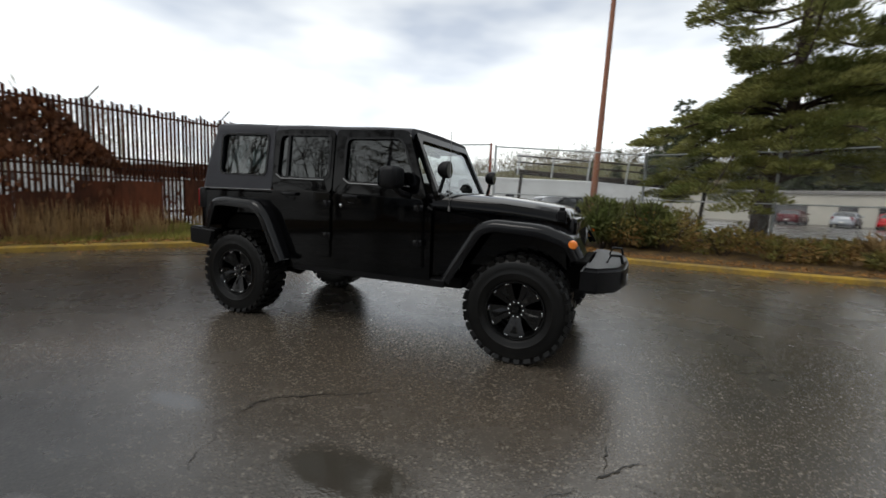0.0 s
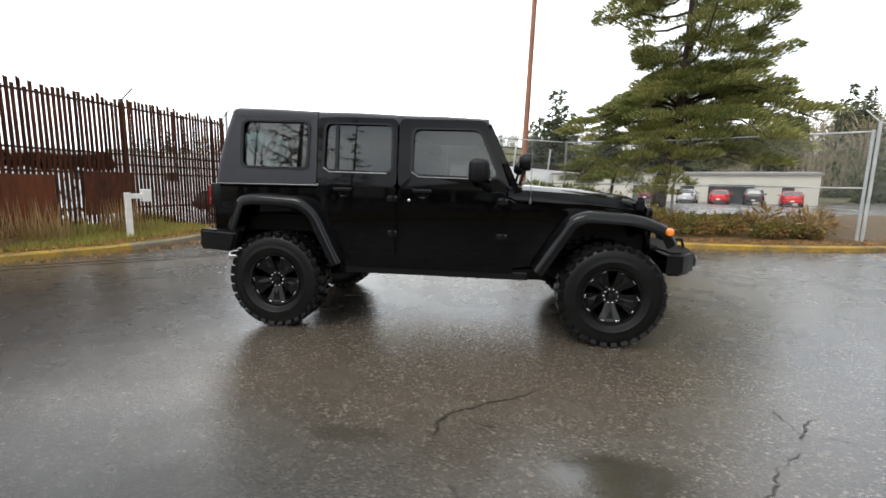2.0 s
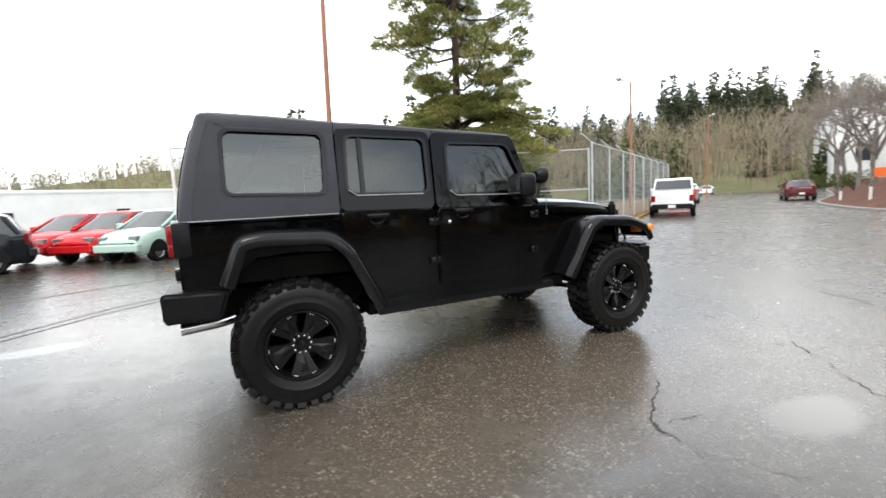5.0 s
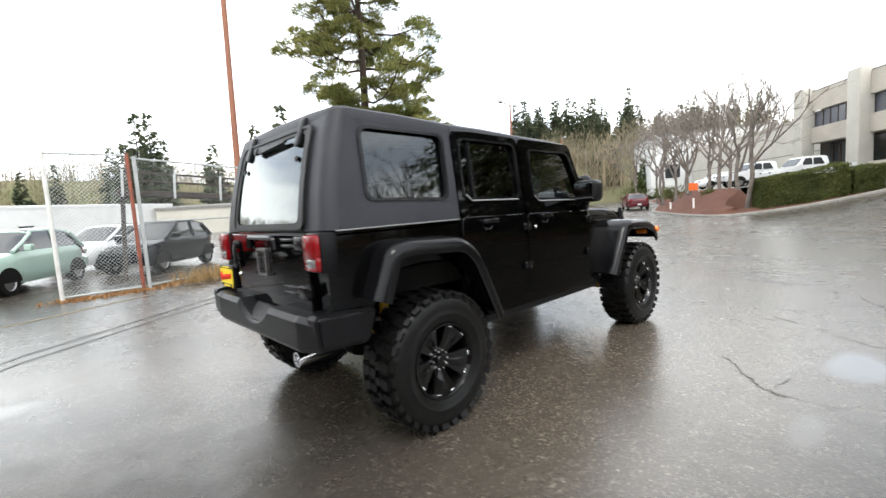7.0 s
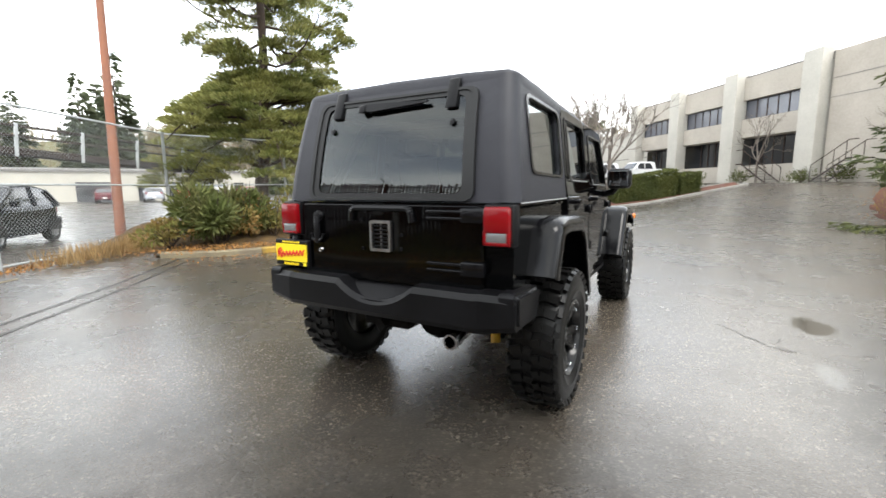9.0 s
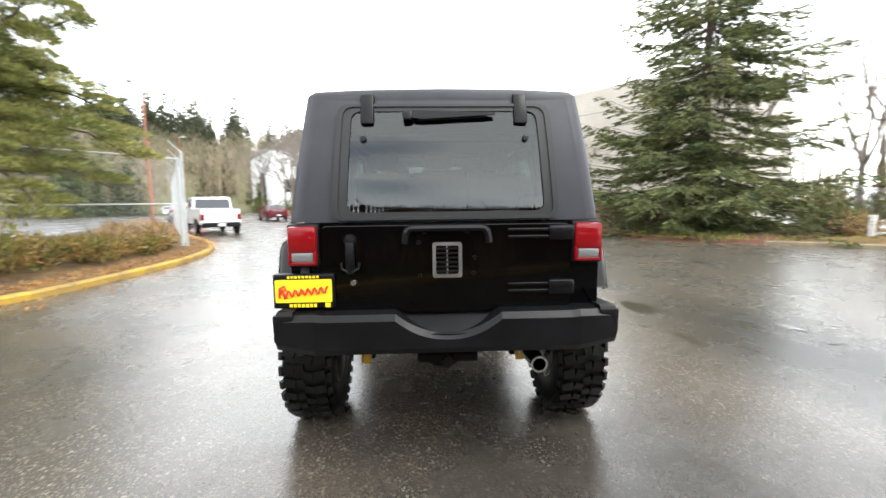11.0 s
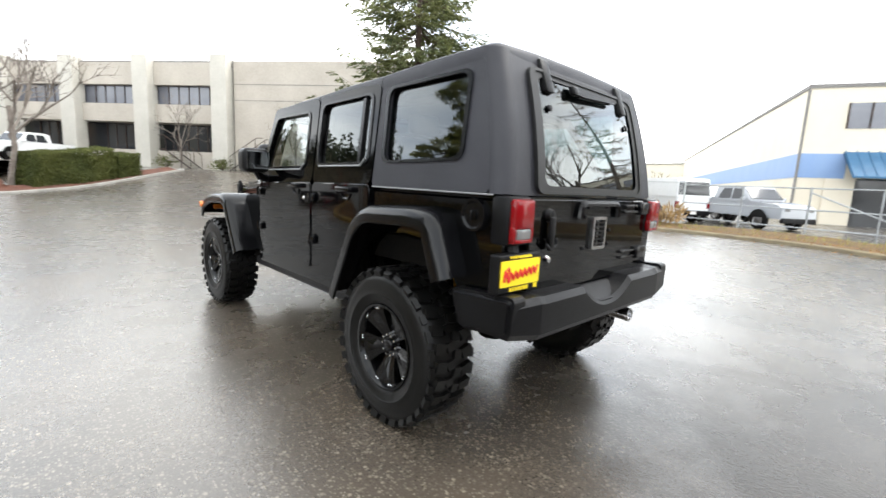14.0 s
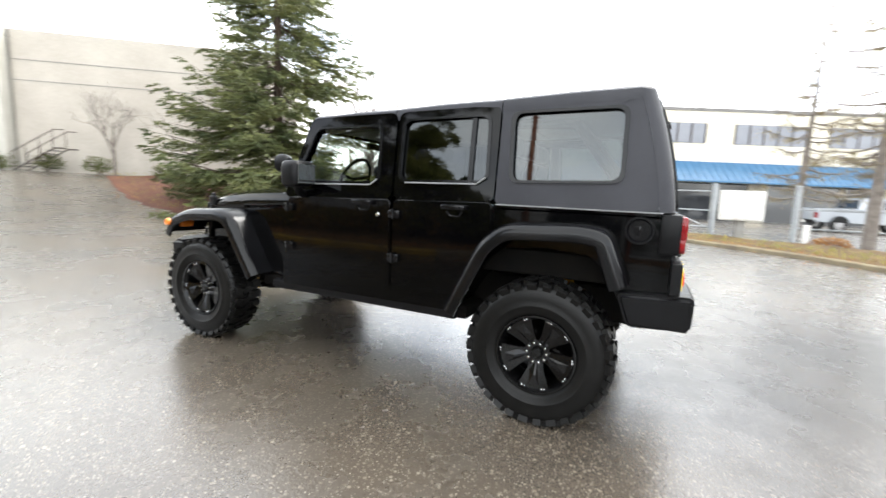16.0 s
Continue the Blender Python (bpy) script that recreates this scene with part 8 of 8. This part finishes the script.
build_marker(8.9, -14.2, 0.75, "short white utility marker post on the verge")
build_marker(-6.4, -13.6, 0.65, "short white utility marker post near the gate")
build_marker(25.4, 5.8, 0.85, "small white sign post on the mulch")
build_marker(28.6, 8.2, 0.6, "small white sign post on the mulch")


def build_swing_gate():
    ob = thing("swing_gate", "grey steel tube swing gate with diagonal brace", "gate")
    posts = [(-4.2, -16.7), (-2.1, -19.6), (0.4, -20.6), (-6.8, -16.6)]
    for x, y in posts[:1] + posts[3:]:
        bm = bmesh.new()
        tube(bm, [(x, y, -0.1), (x, y, 2.0)], 0.11, 12)
        lathe(bm, [(0.12, 2.0), (0.12, 2.04), (0.0, 2.06)], 12, "z", (x, y, 0))
        part("gate_post", bm, "galv", ob, "thick grey gate post", smooth=True)
    a, b = Vector((-4.2, -16.7)), Vector((3.4, -18.6))
    def p(t, z):
        q = a.lerp(b, t)
        return (q.x, q.y, z)
    for z in (0.35, 1.0, 1.75):
        bm = bmesh.new()
        tube(bm, [p(0.0, z), p(1.0, z)], 0.028, 6)
        part("gate_rail", bm, "galv", ob)
    for t in (0.18, 0.42, 0.7, 1.0):
        bm = bmesh.new()
        tube(bm, [p(t, -0.05), p(t, 1.78)], 0.032, 6)
        part("gate_upright", bm, "galv", ob)
    bm = bmesh.new()
    tube(bm, [p(0.02, 0.35), p(0.42, 1.6)], 0.026, 6)
    part("gate_brace", bm, "galv", ob)
    bm = bmesh.new()
    tube(bm, [(-6.8, -16.6, 1.2), (-12.5, -17.0, 1.2)], 0.03, 6)
    tube(bm, [(-6.8, -16.6, 0.5), (-12.5, -17.0, 0.5)], 0.03, 6)
    part("side_rail", bm, "galv", ob)


build_swing_gate()
chain_fence("low grey chain-link fence along the verge", [(3.4, -18.6), (12.5, -18.0), (17.0, -17.0)], 1.8, 3.0, barb=False, spacing=0.11)


def build_orange_sign():
    ob = thing("work_sign", "small orange cloth road-work sign on a stand", "sign", pose(33.6, 8.3, 1.36, 0, 0, 20))
    bm = bmesh.new()
    box(bm, -0.02, 0.02, -0.30, 0.30, 0.05, 0.60, 0.005)
    part("panel", bm, "orange", ob)
    bm = bmesh.new()
    tube(bm, [(0, -0.4, -0.1), (0, 0, 0.6)], 0.02, 5)
    tube(bm, [(0, 0.4, -0.1), (0, 0, 0.6)], 0.02, 5)
    part("stand", bm, "galv_dull", ob)


build_orange_sign()


def build_gate_track():
    for k in (0.0, 0.35):
        bm = bmesh.new()
        pts = [(-6.6, 0.4 + k), (-5.0, 1.8 + k), (-3.5, 3.6 + k), (-1.1, 5.3 + k), (0.7, 6.8 + k)]
        rows = []
        for x, y in dense(pts, 0.5):
            rows.append((bm.verts.new((x, y - 0.035, 0.004)), bm.verts.new((x, y + 0.035, 0.004))))
        for u, v in zip(rows, rows[1:]):
            bm.faces.new((u[0], v[0], v[1], u[1]))
        structure("gate_track", bm, "crack", "dark gate track groove in the asphalt")


build_gate_track()


def build_seam():
    """A pale worn seam across the drive where the lot's paving ends."""
    bm = bmesh.new()
    rows = []
    for x, y in dense([(-6.2, 5.4), (-5.84, 5.54), (-3.53, 6.46), (-1.6, 7.5)], 0.3):
        w = 0.05 + 0.03 * noise.noise((x * 2.0, y * 2.0, 0.0))
        rows.append((bm.verts.new((x, y - w, 0.005)), bm.verts.new((x, y + w, 0.005))))
    for u, v in zip(rows, rows[1:]):
        bm.faces.new((u[0], v[0], v[1], u[1]))
    structure("pavement_seam", bm, "kerbworn", "pale worn seam across the gate drive")


build_seam()


def build_cabinet():
    ob = thing("utility_cabinet", "white steel utility cabinet on a short post", "cabinet", at(-4.75, -14.3, 8, 0.0))
    bm = bmesh.new()
    box(bm, -0.13, 0.13, -0.1, 0.1, -0.1, 0.75, 0.02)
    part("pedestal", bm, "kerbgrey", ob)
    bm = bmesh.new()
    box(bm, -0.62, 0.62, -0.22, 0.22, 0.75, 1.75, 0.03)
    body = part("body", bm, "whitepaint", ob)
    for s in (-1, 1):
        bm = bmesh.new()
        box(bm, s * 0.30 - 0.27, s * 0.30 + 0.27, 0.222, 0.24, 0.80, 1.70, 0.008)
        part("door", bm, "whitepaint", body)


build_cabinet()


def build_leaf_pile():
    ob = thing("leaf_pile", "low dark heap of wet leaves on the verge", "leaves", at(-7.0, -13.4, 0, 0.06))
    rng = random.Random(77)
    verts, faces = [], []
    leafy_heap(verts, faces, (0, 0, 0.05), 0.55, 900, rng, (0.05, 0.10), (0.04, 0.07), 0.55)
    raw_mesh("heap", verts, faces, "leaves", ob)


build_leaf_pile()
